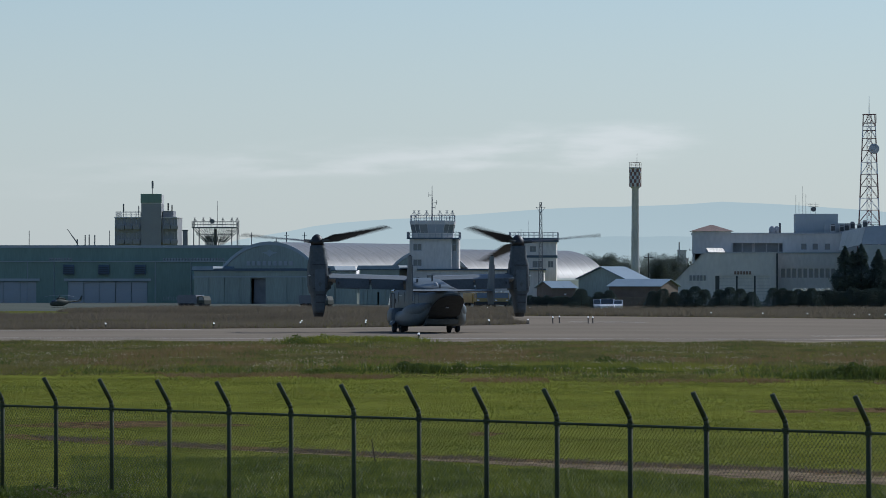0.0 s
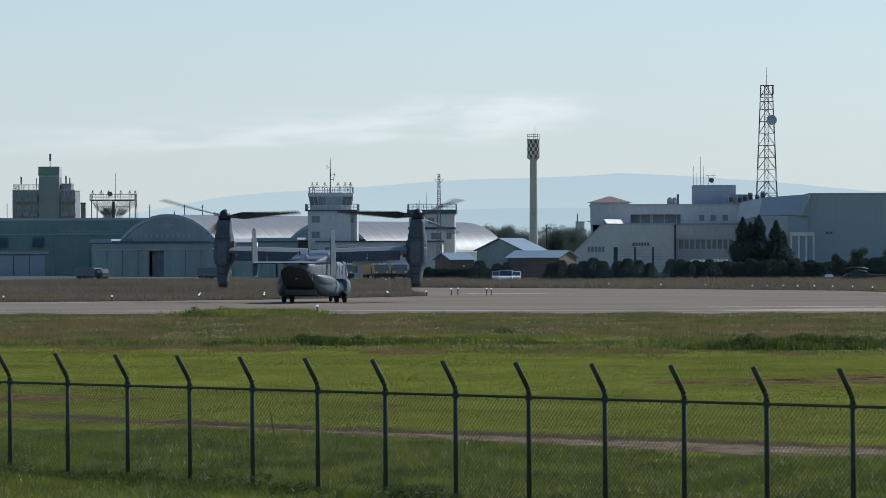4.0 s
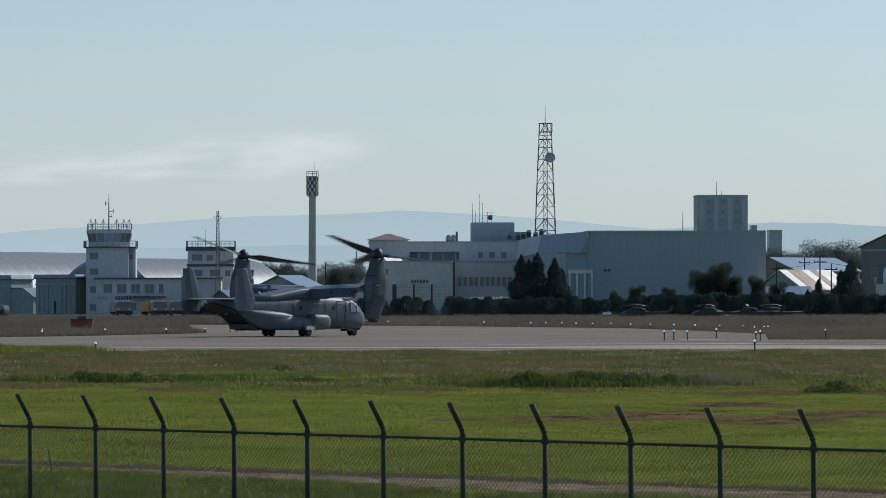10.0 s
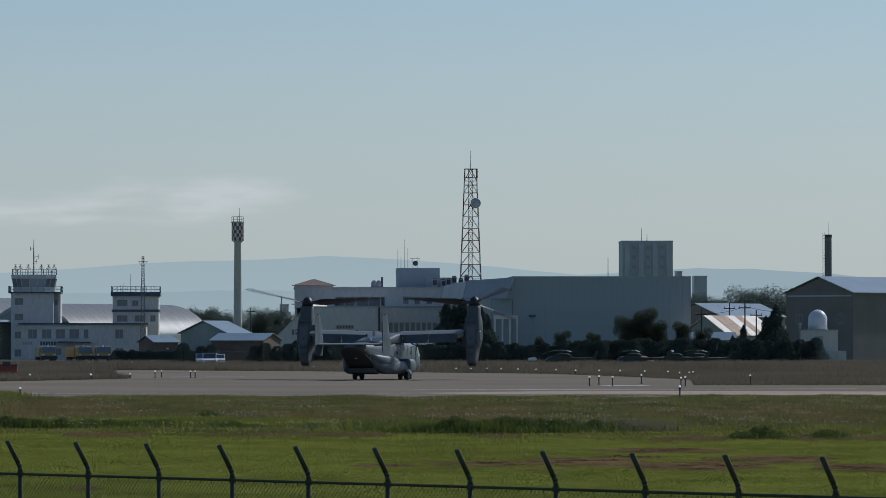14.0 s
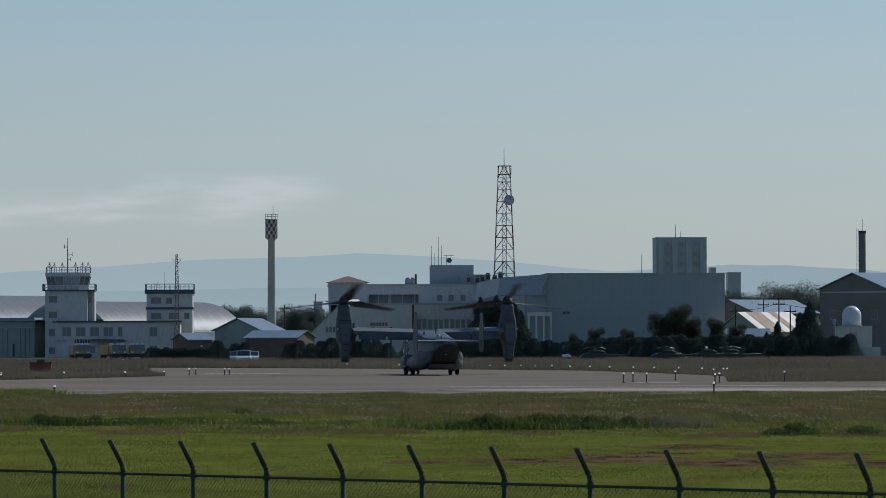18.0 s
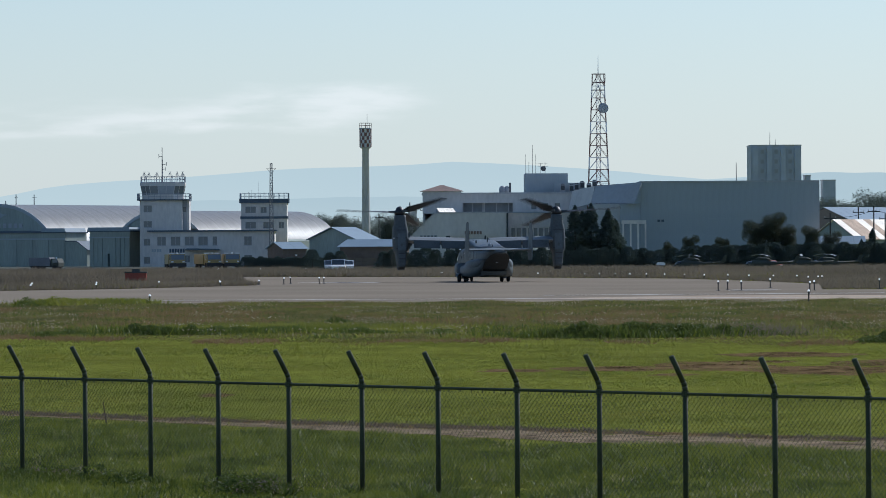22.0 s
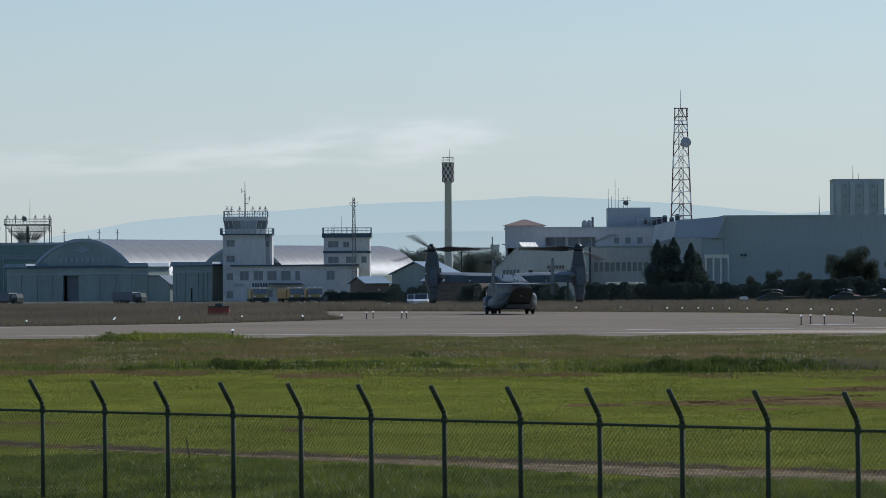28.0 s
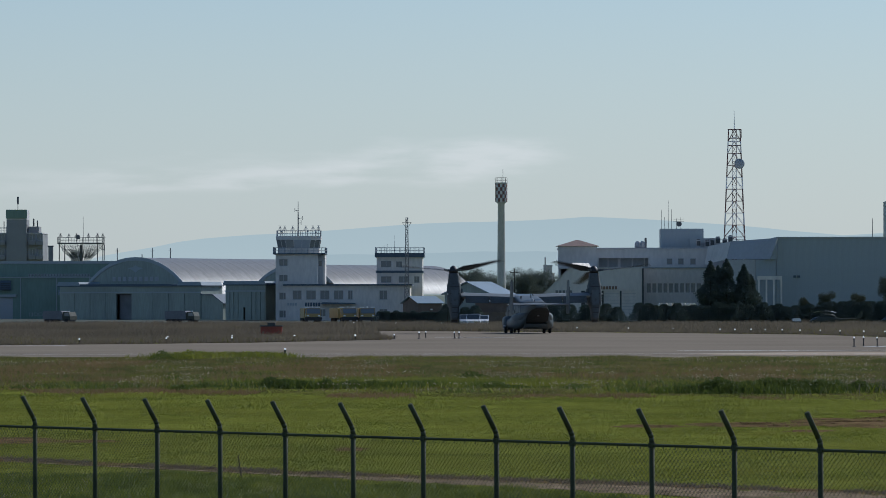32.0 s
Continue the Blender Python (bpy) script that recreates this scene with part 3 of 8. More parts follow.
def fence():
    f = thing("perimeter_fence", "dark green chain-link fence with angled post tops in the grass", "fence", Matrix.Translation(POST0))
    n = Vector((-0.762, -0.648, 0))
    post = bm = bmesh.new()
    rod(bm, (0, 0, -0.3), (0, 0, 1.84), 0.043, seg=10)
    knee = [Vector((0, 0, 1.84)), Vector((0, 0, 1.93)) + n * 0.012, Vector((0, 0, 2.0)) + n * 0.05, Vector((0, 0, 2.4)) + n * 0.3]
    for a, b in zip(knee, knee[1:]):
        rod(bm, a, b, 0.043, 0.043, seg=10)
    post = part("post", bm, "post", f, smooth=True)
    for k in range(-5, 25):
        m = Matrix.Translation(post_at(k))
        if k == -5:
            post.matrix_basis = m
        else:
            share("post", post, f, m)
    d = STEP.normalized()
    rail = part("top_rail", rod(bmesh.new(), (0, 0, 0), d * STEP.length + Vector((0, 0, 0.008)), 0.024, seg=8), "post", f)
    ring = part("rail_clamp", rod(bmesh.new(), (0, 0, -0.045), (0, 0, 0.045), 0.062, seg=10), "post", f)
    tie = part("wire_tie", rod(bmesh.new(), (0, 0, 0.03), (0, 0, -0.05), 0.014, 0.009, seg=5), "post", f)
    # woven diamond wire, one panel
    bm, high, pitch, L = bmesh.new(), 1.76, 0.062, STEP.length
    s = 0.0
    while s < L + high:
        a0, a1 = max(0.0, s - high), min(L, s)
        if a1 > a0:
            for sign in (1, -1):
                lo = Vector((0, 0, 0))
                p = d * a0 + Vector((0, 0, s - a0 if sign > 0 else high - (s - a0)))
                q = d * a1 + Vector((0, 0, s - a1 if sign > 0 else high - (s - a1)))
                rod(bm, p, q, 0.0036, seg=3)
        s += pitch * 1.6
    net = part("wire_net", bm, "wire", f)
    net["kind"] = "stuff"
    first = True
    for k in range(-5, 24):
        base, wide = post_at(k), Matrix.Scale(1.026 if k < 4 else 1.0, 4, d)
        for ob, nm, off in ((rail, "top_rail", 1.8), (ring, "rail_clamp", 1.8), (net, "wire_net", 0.03)):
            m = Matrix.Translation(base + Vector((0, 0, off))) @ (wide if off != 1.8 or ob is rail else Matrix.Identity(4))
            if first:
                ob.matrix_basis = m
            else:
                share(nm, ob, f, m)
        for i in range(1, 7):
            m = Matrix.Translation(base + STEP * (i / 7) + Vector((0, 0, 1.79)))
            if first and i == 1:
                tie.matrix_basis = m
            else:
                share("wire_tie", tie, f, m)
        first = False


fence()


# ---- the tiltrotor aircraft; its own axes: x to its right, y forward, z up, from the ground between the main wheels ----
TILT, FLAP, AXLE = 6.0, 8.0, 2.3


def aircraft():
    a = thing("tiltrotor_aircraft", "grey twin-rotor tiltrotor aircraft taxiing with its rear ramp open", "aircraft")
    # fuselage; its open rear is only a dark plate on the closed tail
    sec = ((8.42, 0.1, 1.08, 1.36), (8.32, 0.4, 0.86, 1.62), (8.05, 0.72, 0.68, 1.82), (7.7, 0.94, 0.59, 2.02), (7.3, 1.07, 0.55, 2.38), (6.9, 1.16, 0.53, 2.68), (6.4, 1.24, 0.52, 2.88), (5.6, 1.29, 0.52, 3.0), (4.6, 1.3, 0.51, 3.1), (3.0, 1.3, 0.5, 3.2),
           (1.5, 1.3, 0.5, 3.22), (-0.5, 1.3, 0.5, 3.2), (-2.5, 1.29, 0.52, 3.15), (-4.2, 1.24, 0.62, 3.08), (-5.4, 1.12, 1.25, 3.0), (-6.6, 0.95, 1.9, 2.92), (-7.9, 0.62, 2.42, 2.86), (-8.5, 0.3, 2.6, 2.82))
    body = part("fuselage", loft(bmesh.new(), [ring_xz(y, h, z0, z1, 28, 3.4) for y, h, z0, z1 in sec]), "grey_paint", a, smooth=True)
    # the open ramp bay under the upswept tail, its shade painted as a dark plate
    bm, k = bmesh.new(), 0.05
    loft(bm, [[(-h, y - k, z), (h, y - k, z), (h, y - k - 0.12, z - 0.02), (-h, y - k - 0.12, z - 0.02)] for h, y, z in ((1.1, -4.55, 0.95), (1.1, -5.42, 1.24), (1.06, -6.5, 1.8), (0.98, -7.3, 2.1), (0.8, -7.95, 2.36), (0.46, -8.52, 2.55))])
    part("hold_shade_plate", bm, "hold", a, "dark plate standing in for the shaded rear cargo doorway")
    part("ramp", loft(bmesh.new(), [[(x, -4.25, 0.46), (x, -4.25, 0.92), (x, -5.05, 1.0), (x, -5.3, 0.94), (x, -5.1, 0.6)] for x in (-1.12, 1.12)]), "dark_paint", a, "rear ramp held level")
    part("hold_lamp", box(bmesh.new(), -0.09, 0.09, -6.75, -6.65, 1.7, 1.78), "canvas", a)
    for s in (-1, 1):
        part("ramp_door", loft(bmesh.new(), [[(s * 1.13, -4.3, 0.55), (s * 1.19, -4.3, 0.55), (s * 1.19, -4.3, 1.0), (s * 1.13, -4.3, 1.0)], [(s * 1.0, -6.4, 1.75), (s * 1.05, -6.4, 1.75), (s * 1.05, -6.3, 2.0), (s * 1.0, -6.3, 2.0)]]), "dark_paint", a)
    # crest over the wing root
    crest = ((5.0, 0.6, 2.9, 3.14), (4.3, 1.0, 2.9, 3.46), (3.5, 1.15, 2.9, 3.68), (2.2, 1.2, 2.9, 3.76), (0.6, 1.22, 2.9, 3.7), (-0.8, 1.24, 2.8, 3.5), (-2.6, 1.24, 2.7, 3.22), (-5.0, 1.1, 2.7, 3.03))
    part("wing_fairing", loft(bmesh.new(), [ring_xz(y, h, z0, z1, 22, 6.0) for y, h, z0, z1 in crest]), "grey_paint", a, smooth=True)
    # sponsons: a long low body, a raised fairing behind the wheels and a fuel bulge before them
    for s in (-1, 1):
        low = []
        for y, w, zb, zt in ((2.0, 0.5, 0.6, 1.3), (1.4, 0.95, 0.5, 1.45), (0.2, 1.08, 0.47, 1.5), (-1.4, 1.1, 0.46, 1.58), (-2.4, 1.09, 0.47, 1.74), (-3.4, 1.03, 0.5, 1.84), (-4.4, 0.82, 0.62, 1.88), (-5.2, 0.45, 1.0, 1.9), (-6.0, 0.15, 1.5, 1.95)):
            low.append([(s * (1.0 + w * u), y, zb + (zt - zb) * v) for u, v in ((0, 0), (0.72, 0), (0.93, 0.1), (1.0, 0.3), (1.0, 0.6), (0.93, 0.85), (0.75, 0.97), (0, 1))])
        part("sponson", loft(bmesh.new(), low), "grey_paint", a, smooth=True)
        part("sponson_fairing", loft(bmesh.new(), [ring_xz(y, h, z0, z1, 20, 2.5, s * c) for y, h, z0, z1, c in ((-1.0, 0.16, 1.25, 1.52, 1.7), (-1.4, 0.36, 1.1, 1.68, 1.64), (-2.3, 0.5, 0.95, 1.86, 1.56), (-3.4, 0.55, 0.9, 1.97, 1.48), (-4.3, 0.5, 1.0, 2.02, 1.38), (-5.2, 0.36, 1.3, 2.05, 1.22), (-6.1, 0.14, 1.75, 2.06, 1.02))]), "grey_paint", a, smooth=True)
        part("sponson_cap", loft(bmesh.new(), [ring_xz(y, h, z0, z1, 20, 3.2, s * 1.68) for y, h, z0, z1 in ((2.78, 0.3, 0.72, 1.4), (2.66, 0.46, 0.58, 1.58), (2.35, 0.55, 0.5, 1.68), (1.0, 0.57, 0.48, 1.71), (0.78, 0.52, 0.55, 1.66))]), "grey_paint", a, smooth=True)
        part("fuselage_step", box(bmesh.new(), s * 1.3 - 0.06, s * 1.3 + 0.06, 2.0, 5.6, 0.56, 0.62), "dark_paint", a)
        part("formation_light", box(bmesh.new(), s * 1.32 - 0.02, s * 1.32 + 0.012, 1.6, 2.6, 2.5, 2.56), "palegrey", a)
        part("blade_aerial", box(bmesh.new(), s * 0.5 - 0.015, s * 0.5 + 0.015, 4.6, 4.9, 3.1, 3.4), "dark_paint", a)
        part("door_frame", holed_wall(bmesh.new(), 0, 1.1, 0, 1.75, [(0.06, 1.04, 0.06, 1.69)], 0, 0.02), "dark_paint", a).matrix_basis = Matrix.Translation((s * 1.305, 4.2, 0.95)) @ pose(0, 0, 0, 0, 0, 90)
        for y in (-3.6, -2.2, -0.6, 1.0, 3.0, 5.4):
            part("panel_joint", box(bmesh.new(), s * 1.295 - 0.006, s * 1.295 + 0.012, y - 0.012, y + 0.012, 1.9, 2.75), "dark_paint", a)
        part("static_vent", rod(bmesh.new(), (s * 1.27, 5.2, 1.5), (s * 1.31, 5.2, 1.5), 0.09, seg=10), "hold", a)
        part("exhaust_scoop", box(bmesh.new(), s * 1.5 - 0.1, s * 1.5 + 0.1, -2.9, -2.5, 1.86, 2.0), "dark_paint", a)
    # canopy glazing: bulged side panes, an upper escape pane and the windscreen
    for s in (-1, 1):
        for i, (y0, y1, z1, x0, x1) in enumerate(((5.85, 6.5, 2.62, 1.275, 1.235), (6.6, 7.15, 2.36, 1.225, 1.115))):
            bm = bmesh.new()
            loft(bm, [[(s * (x0 - d), y0, 1.85), (s * (x1 - d), y1, 1.85), (s * (x1 - 0.1 - d), y1 - 0.12, z1 - 0.05), (s * (x0 - 0.06 - d), y0, z1)] for d in (0.03, -0.04)])
            # The grey pane colour paints a sky reflection on the side windows.
            part("cockpit_window", bm, "far_pane", a)
        part("roof_window", loft(bmesh.new(), [[(s * 1.14, 5.3 + 0.9 * u, 2.86), (s * 1.02, 5.3 + 0.9 * u, 2.985 - 0.07 * u), (s * 1.0, 5.3 + 0.9 * u, 2.93 - 0.07 * u), (s * 1.1, 5.3 + 0.9 * u, 2.8)] for u in (0, 1)]), "glass", a)
    bm = bmesh.new()
    loft(bm, [[(-0.78, 7.0, 2.6), (0.78, 7.0, 2.6), (0.7, 7.66, 2.06), (-0.7, 7.66, 2.06)], [(-0.78, 7.05, 2.66), (0.78, 7.05, 2.66), (0.7, 7.72, 2.1), (-0.7, 7.72, 2.1)]])
    part("windscreen", bm, "glass", a)
    for s in (-1, 1):
        for y in (0.2, 3.9):
            part("cabin_window", rod(bmesh.new(), (s * 1.25, y, 2.15), (s * 1.304, y, 2.15), 0.17, seg=14), "hold", a)
    part("refuelling_probe", rod(bmesh.new(), (0.55, 8.0, 1.12), (0.55, 8.95, 1.16), 0.07, 0.05, seg=8), "dark_paint", a)
    part("probe_tip", rod(bmesh.new(), (0.55, 8.95, 1.16), (0.55, 9.1, 1.165), 0.08, 0.05, seg=8), "lampwhite", a)
    part("nose_sensor", loft(bmesh.new(), [ring_xy(z, r, r, 14, 2, 0, 8.05) for z, r in ((0.42, 0.08), (0.47, 0.18), (0.6, 0.24), (0.8, 0.24), (0.9, 0.18))]), "dark_paint", a, smooth=True)
    # wing halves with flaperons
    for s in (-1, 1):
        rings = []
        for x, zc in ((0.9, 3.52), (3.5, 3.6), (6.5, 3.68)):
            y1, y0 = AXLE + 1.15 - 0.03 * x, AXLE - 1.0 - 0.03 * x
            prof = ((0, 0.0), (0.08, 0.22), (0.3, 0.38), (0.6, 0.33), (1, 0.08), (1, -0.02), (0.6, -0.24), (0.3, -0.28), (0.08, -0.17))
            rings.append([(s * x, y1 + (y0 - y1) * u, zc + w) for u, w in prof])
        part("wing", loft(bmesh.new(), rings), "wing_paint", a, smooth=False)
        bm = bmesh.new()
        for x0, x1 in ((1.35, 3.6), (3.75, 6.1)):
            loft(bm, [[(s * x, AXLE - 1.02 - 0.03 * x, 3.52 + 0.02 * x + 0.07), (s * x, AXLE - 1.34 - 0.03 * x, 3.52 + 0.02 * x - 0.6), (s * x, AXLE - 1.27 - 0.03 * x, 3.52 + 0.02 * x - 0.62), (s * x, AXLE - 0.94 - 0.03 * x, 3.52 + 0.02 * x - 0.14)] for x in (x0, x1)])
        part("flaperon", bm, "dark_paint", a)
        for x in (1.5, 3.68, 5.9):
            part("flap_hinge", box(bmesh.new(), s * x - 0.05, s * x + 0.05, AXLE - 1.5 - 0.03 * x, AXLE - 0.6 - 0.03 * x, 3.2 + 0.02 * x, 3.38 + 0.02 * x), "dark_paint", a)
    # tail
    tp = ((0, 0.0), (0.15, 0.08), (0.45, 0.1), (1, 0.0), (0.45, -0.08), (0.15, -0.07))
    part("tailplane", loft(bmesh.new(), [[(x, -6.55 - 1.75 * u, 2.86 + w) for u, w in tp] for x in (-2.78, 0, 2.78)]), "wing_paint", a)
    for s in (-1, 1):
        rings = []
        for z, y0, c in ((1.95, -6.7, 1.75), (2.86, -6.42, 2.1), (4.4, -7.02, 1.5), (5.15, -7.32, 1.18), (5.2, -7.42, 1.04)):
            rings.append([(s * 2.8 + w * 0.8, y0 - c * u, z) for u, w in ((0, 0), (0.2, 0.09), (0.5, 0.1), (1, 0.01), (1, -0.01), (0.5, -0.1), (0.2, -0.09))])
        fin = part("tail_fin", loft(bmesh.new(), rings), "grey_paint", a)
        part("rudder", box(bmesh.new(), s * 2.8 - 0.035, s * 2.8 + 0.035, -8.62, -8.3, 2.2, 4.6), "grey_paint", fin)
        part("fin_tip_light", box(bmesh.new(), s * 2.8 - 0.05, s * 2.8 + 0.05, -8.0, -7.8, 5.2, 5.27), "hold", fin)
    # landing gear
    def wheel(x, y, r, w, parent):
        t = part("wheel", loft(bmesh.new(), [[(x + dx, y + rr * math.cos(q), r + rr * math.sin(q)) for q in [2 * math.pi * i / 18 for i in range(18)]] for dx, rr in ((-w / 2, r * 0.72), (-w / 2.4, r * 0.93), (-w / 5, r), (w / 5, r), (w / 2.4, r * 0.93), (w / 2, r * 0.72))]), "tyre", parent, smooth=True)
        part("wheel_hub", rod(bmesh.new(), (x - w / 2 - 0.01, y, r), (x + w / 2 + 0.01, y, r), r * 0.5, seg=14), "dark_paint", t)
    for s in (-1, 1):
        g = part("main_gear", rod(bmesh.new(), (s * 1.92, 0, 0.36), (s * 1.7, 0.15, 1.0), 0.1, seg=10), "dark_paint", a)
        part("axle", rod(bmesh.new(), (s * 1.92 - 0.3, 0, 0.36), (s * 1.92 + 0.3, 0, 0.36), 0.07, seg=8), "steel", g)
        part("drag_brace", rod(bmesh.new(), (s * 1.92, 0.05, 0.4), (s * 1.8, 0.8, 0.75), 0.05, seg=8), "steel", g)
        wheel(s * 1.92 - 0.29, 0, 0.36, 0.28, a)
        wheel(s * 1.92 + 0.29, 0, 0.36, 0.28, a)
        part("gear_door", loft(bmesh.new(), [[(s * 2.16, y, 0.82), (s * 2.2, y, 0.82), (s * 2.5, y, 0.52), (s * 2.46, y, 0.5)] for y in (-0.55, 0.55)]), "dark_paint", a)
        part("front_gear_door", box(bmesh.new(), s * 2.26 - 0.08, s * 2.26 + 0.08, 0.66, 0.7, 0.44, 0.8), "lampwhite", a, "white inner face of the open gear door")
    g = part("nose_gear", rod(bmesh.new(), (0, 7.4, 0.3), (0, 7.25, 0.9), 0.09, seg=10), "dark_paint", a)
    part("landing_light", rod(bmesh.new(), (0, 7.46, 0.62), (0, 7.52, 0.62), 0.09, seg=12), "lampwhite", g)
    for s in (-1, 1):
        wheel(s * 0.2, 7.4, 0.29, 0.2, a)
        part("gear_door", box(bmesh.new(), s * 0.38 - 0.015, s * 0.38 + 0.015, 6.5, 7.3, 0.36, 0.66), "grey_paint", a)
    # nacelles, tilted a little forward of upright, and rotors
    rotors = []
    for s in (-1, 1):
        tilt = Matrix.Translation((s * 7.1, AXLE, 3.65)) @ pose(0, 0, 0, -TILT)
        rows = ((-2.38, 0.33, 0.54, -0.1), (-2.1, 0.37, 0.6, -0.09), (-1.5, 0.44, 0.66, -0.07), (-1.0, 0.49, 0.68, -0.05), (-0.88, 0.61, 0.72, -0.04), (-0.4, 0.66, 0.74, -0.03), (0.6, 0.67, 0.74, 0.0), (1.15, 0.64, 0.66, 0.0), (1.5, 0.55, 0.52, 0.0), (2.0, 0.5, 0.46, 0.0), (2.3, 0.48, 0.46, 0.0))
        n = part("nacelle", loft(bmesh.new(), [ring_xy(z, hx, hy, 24, 4.2, 0, c) for z, hx, hy, c in rows]), "dark_paint", a, smooth=True)
        pod = ((-2.1, 0.2, 0.08, 0.44), (-1.5, 0.34, 0.24, 0.56), (-0.6, 0.42, 0.36, 0.7), (0.3, 0.45, 0.4, 0.76), (0.85, 0.42, 0.36, 0.74), (1.12, 0.34, 0.24, 0.68), (1.2, 0.2, 0.1, 0.66))
        part("intake_fairing", loft(bmesh.new(), [ring_xy(z, hx, hy, 18, 3.0, 0, c) for z, hx, hy, c in pod]), "dark_paint", n, smooth=True)
        part("side_blister", loft(bmesh.new(), [ring_xy(z, hx, hy, 14, 2.6, -s * 0.56, -0.1) for z, hx, hy in ((-0.9, 0.06, 0.15), (-0.6, 0.2, 0.4), (0.3, 0.22, 0.42), (0.75, 0.16, 0.3), (0.95, 0.05, 0.1))]), "dark_paint", n, smooth=True)
        part("access_panel", box(bmesh.new(), s * 0.64, s * 0.68, -0.4, 0.35, -0.5, 0.5), "dark_paint", n)
        for z in (-1.7, -1.2):
            part("cooling_slot", box(bmesh.new(), -0.3, 0.3, -0.74, -0.62, z, z + 0.07), "blackpipe", n)
        for z in (0.9, 0.2, -0.75):
            part("panel_rim", box(bmesh.new(), -0.5, 0.5, -0.75 if z < 0.5 else -0.72, -0.68, z, z + 0.04), "hold", n)
        part("access_panel", box(bmesh.new(), -0.34, 0.34, -0.765, -0.72, -0.9, 0.6), "grey_paint", n)
        n.matrix_basis = tilt
        part("exhaust", loft(bmesh.new(), [ring_xy(z, r, r * 1.1, 16, 2.3) for z, r in ((-2.58, 0.31), (-2.36, 0.37), (-2.26, 0.33))]), "blackpipe", n)
        part("intake", loft(bmesh.new(), [[(s * 0.5 * u, 0.55 + 0.55 * w, z) for u, w in ((-0.5, 0.2), (0.5, 0.2), (0.5, 0.9), (-0.5, 0.9))] for z in (1.05, 1.6)]), "grey_paint", n)
        part("cooling_grille", box(bmesh.new(), -s * 0.72 - 0.03, -s * 0.72 + 0.1, -0.45, 0.4, -0.7, 0.75), "dark_paint", n)
        part("wing_tip_joint", rod(bmesh.new(), (-s * 1.0, 0, 0), (-s * 0.4, 0, 0), 0.42, 0.5, seg=14), "dark_paint", n)
        part("light", rod(bmesh.new(), (s * 0.62, -0.5, 0.2), (s * 0.74, -0.55, 0.2), 0.05, seg=8), "lampwhite", n)
        # rotor: spins about its own z
        r = part("rotor", loft(bmesh.new(), [ring_xy(z, q, q, 16, 2) for z, q in ((-0.25, 0.44), (-0.05, 0.46), (0.14, 0.42), (0.36, 0.32), (0.52, 0.12))]), "blade", a, smooth=True)
        r["label"] = "black three-bladed rotor"
        for i in range(3):
            rings = []
            for u, chord, tw, z in ((0.4, 0.28, 34, 0.0), (0.9, 0.5, 30, 0.0), (1.5, 0.84, 24, 0.01), (2.6, 0.78, 17, 0.02), (4.2, 0.66, 10, 0.04), (5.5, 0.56, 5, 0.06), (5.8, 0.42, 4, 0.07)):
                c, q = chord / 2, radians(tw) * s
                prof = ((-1, 0), (-0.5, 0.13), (0.2, 0.14), (1, 0.01), (0.2, -0.06), (-0.5, -0.09))
                rings.append([(u, k * c * math.cos(q) - w * c * math.sin(q), z + k * c * math.sin(q) + w * c * math.cos(q)) for k, w in prof])
            b = part("blade", loft(bmesh.new(), rings), "blade", r)
            b.matrix_basis = pose(0, 0, 0, 0, 0, 120 * i)
            part("blade_root", rod(bmesh.new(), (0.2, 0, 0), (1.0, 0, 0.02), 0.14, 0.11, seg=8), "dark_paint", r).matrix_basis = pose(0, 0, 0, 0, 0, 120 * i)
        rotors.append((r, tilt @ Matrix.Translation((0, 0, 2.58)) @ pose(0, 0, 0, -FLAP), s))
    # aerials
    part("aerial", box(bmesh.new(), -0.02, 0.02, -2.2, -1.8, 3.5, 3.95), "dark_paint", a)
    part("beacon", loft(bmesh.new(), [ring_xy(z, r, r, 14, 2, 0, -3.1) for z, r in ((3.0, 0.15), (3.26, 0.16), (3.36, 0.13), (3.42, 0.08), (3.44, 0.02))]), "palegrey", a, "pale satellite aerial dome", True)
    part("spine_aerial", box(bmesh.new(), -0.02, 0.02, -4.6, -4.3, 3.0, 3.3), "dark_paint", a)
    for y in (-1.2, 0.4):
        part("rail_lug", box(bmesh.new(), -0.9, -0.8, y, y + 0.2, 3.45, 3.68), "dark_paint", a)
    return a, rotors


plane, ROTORS = aircraft()


# ---- grass and weeds: far too many blades to count ----
RNG = np.random.default_rng(7)


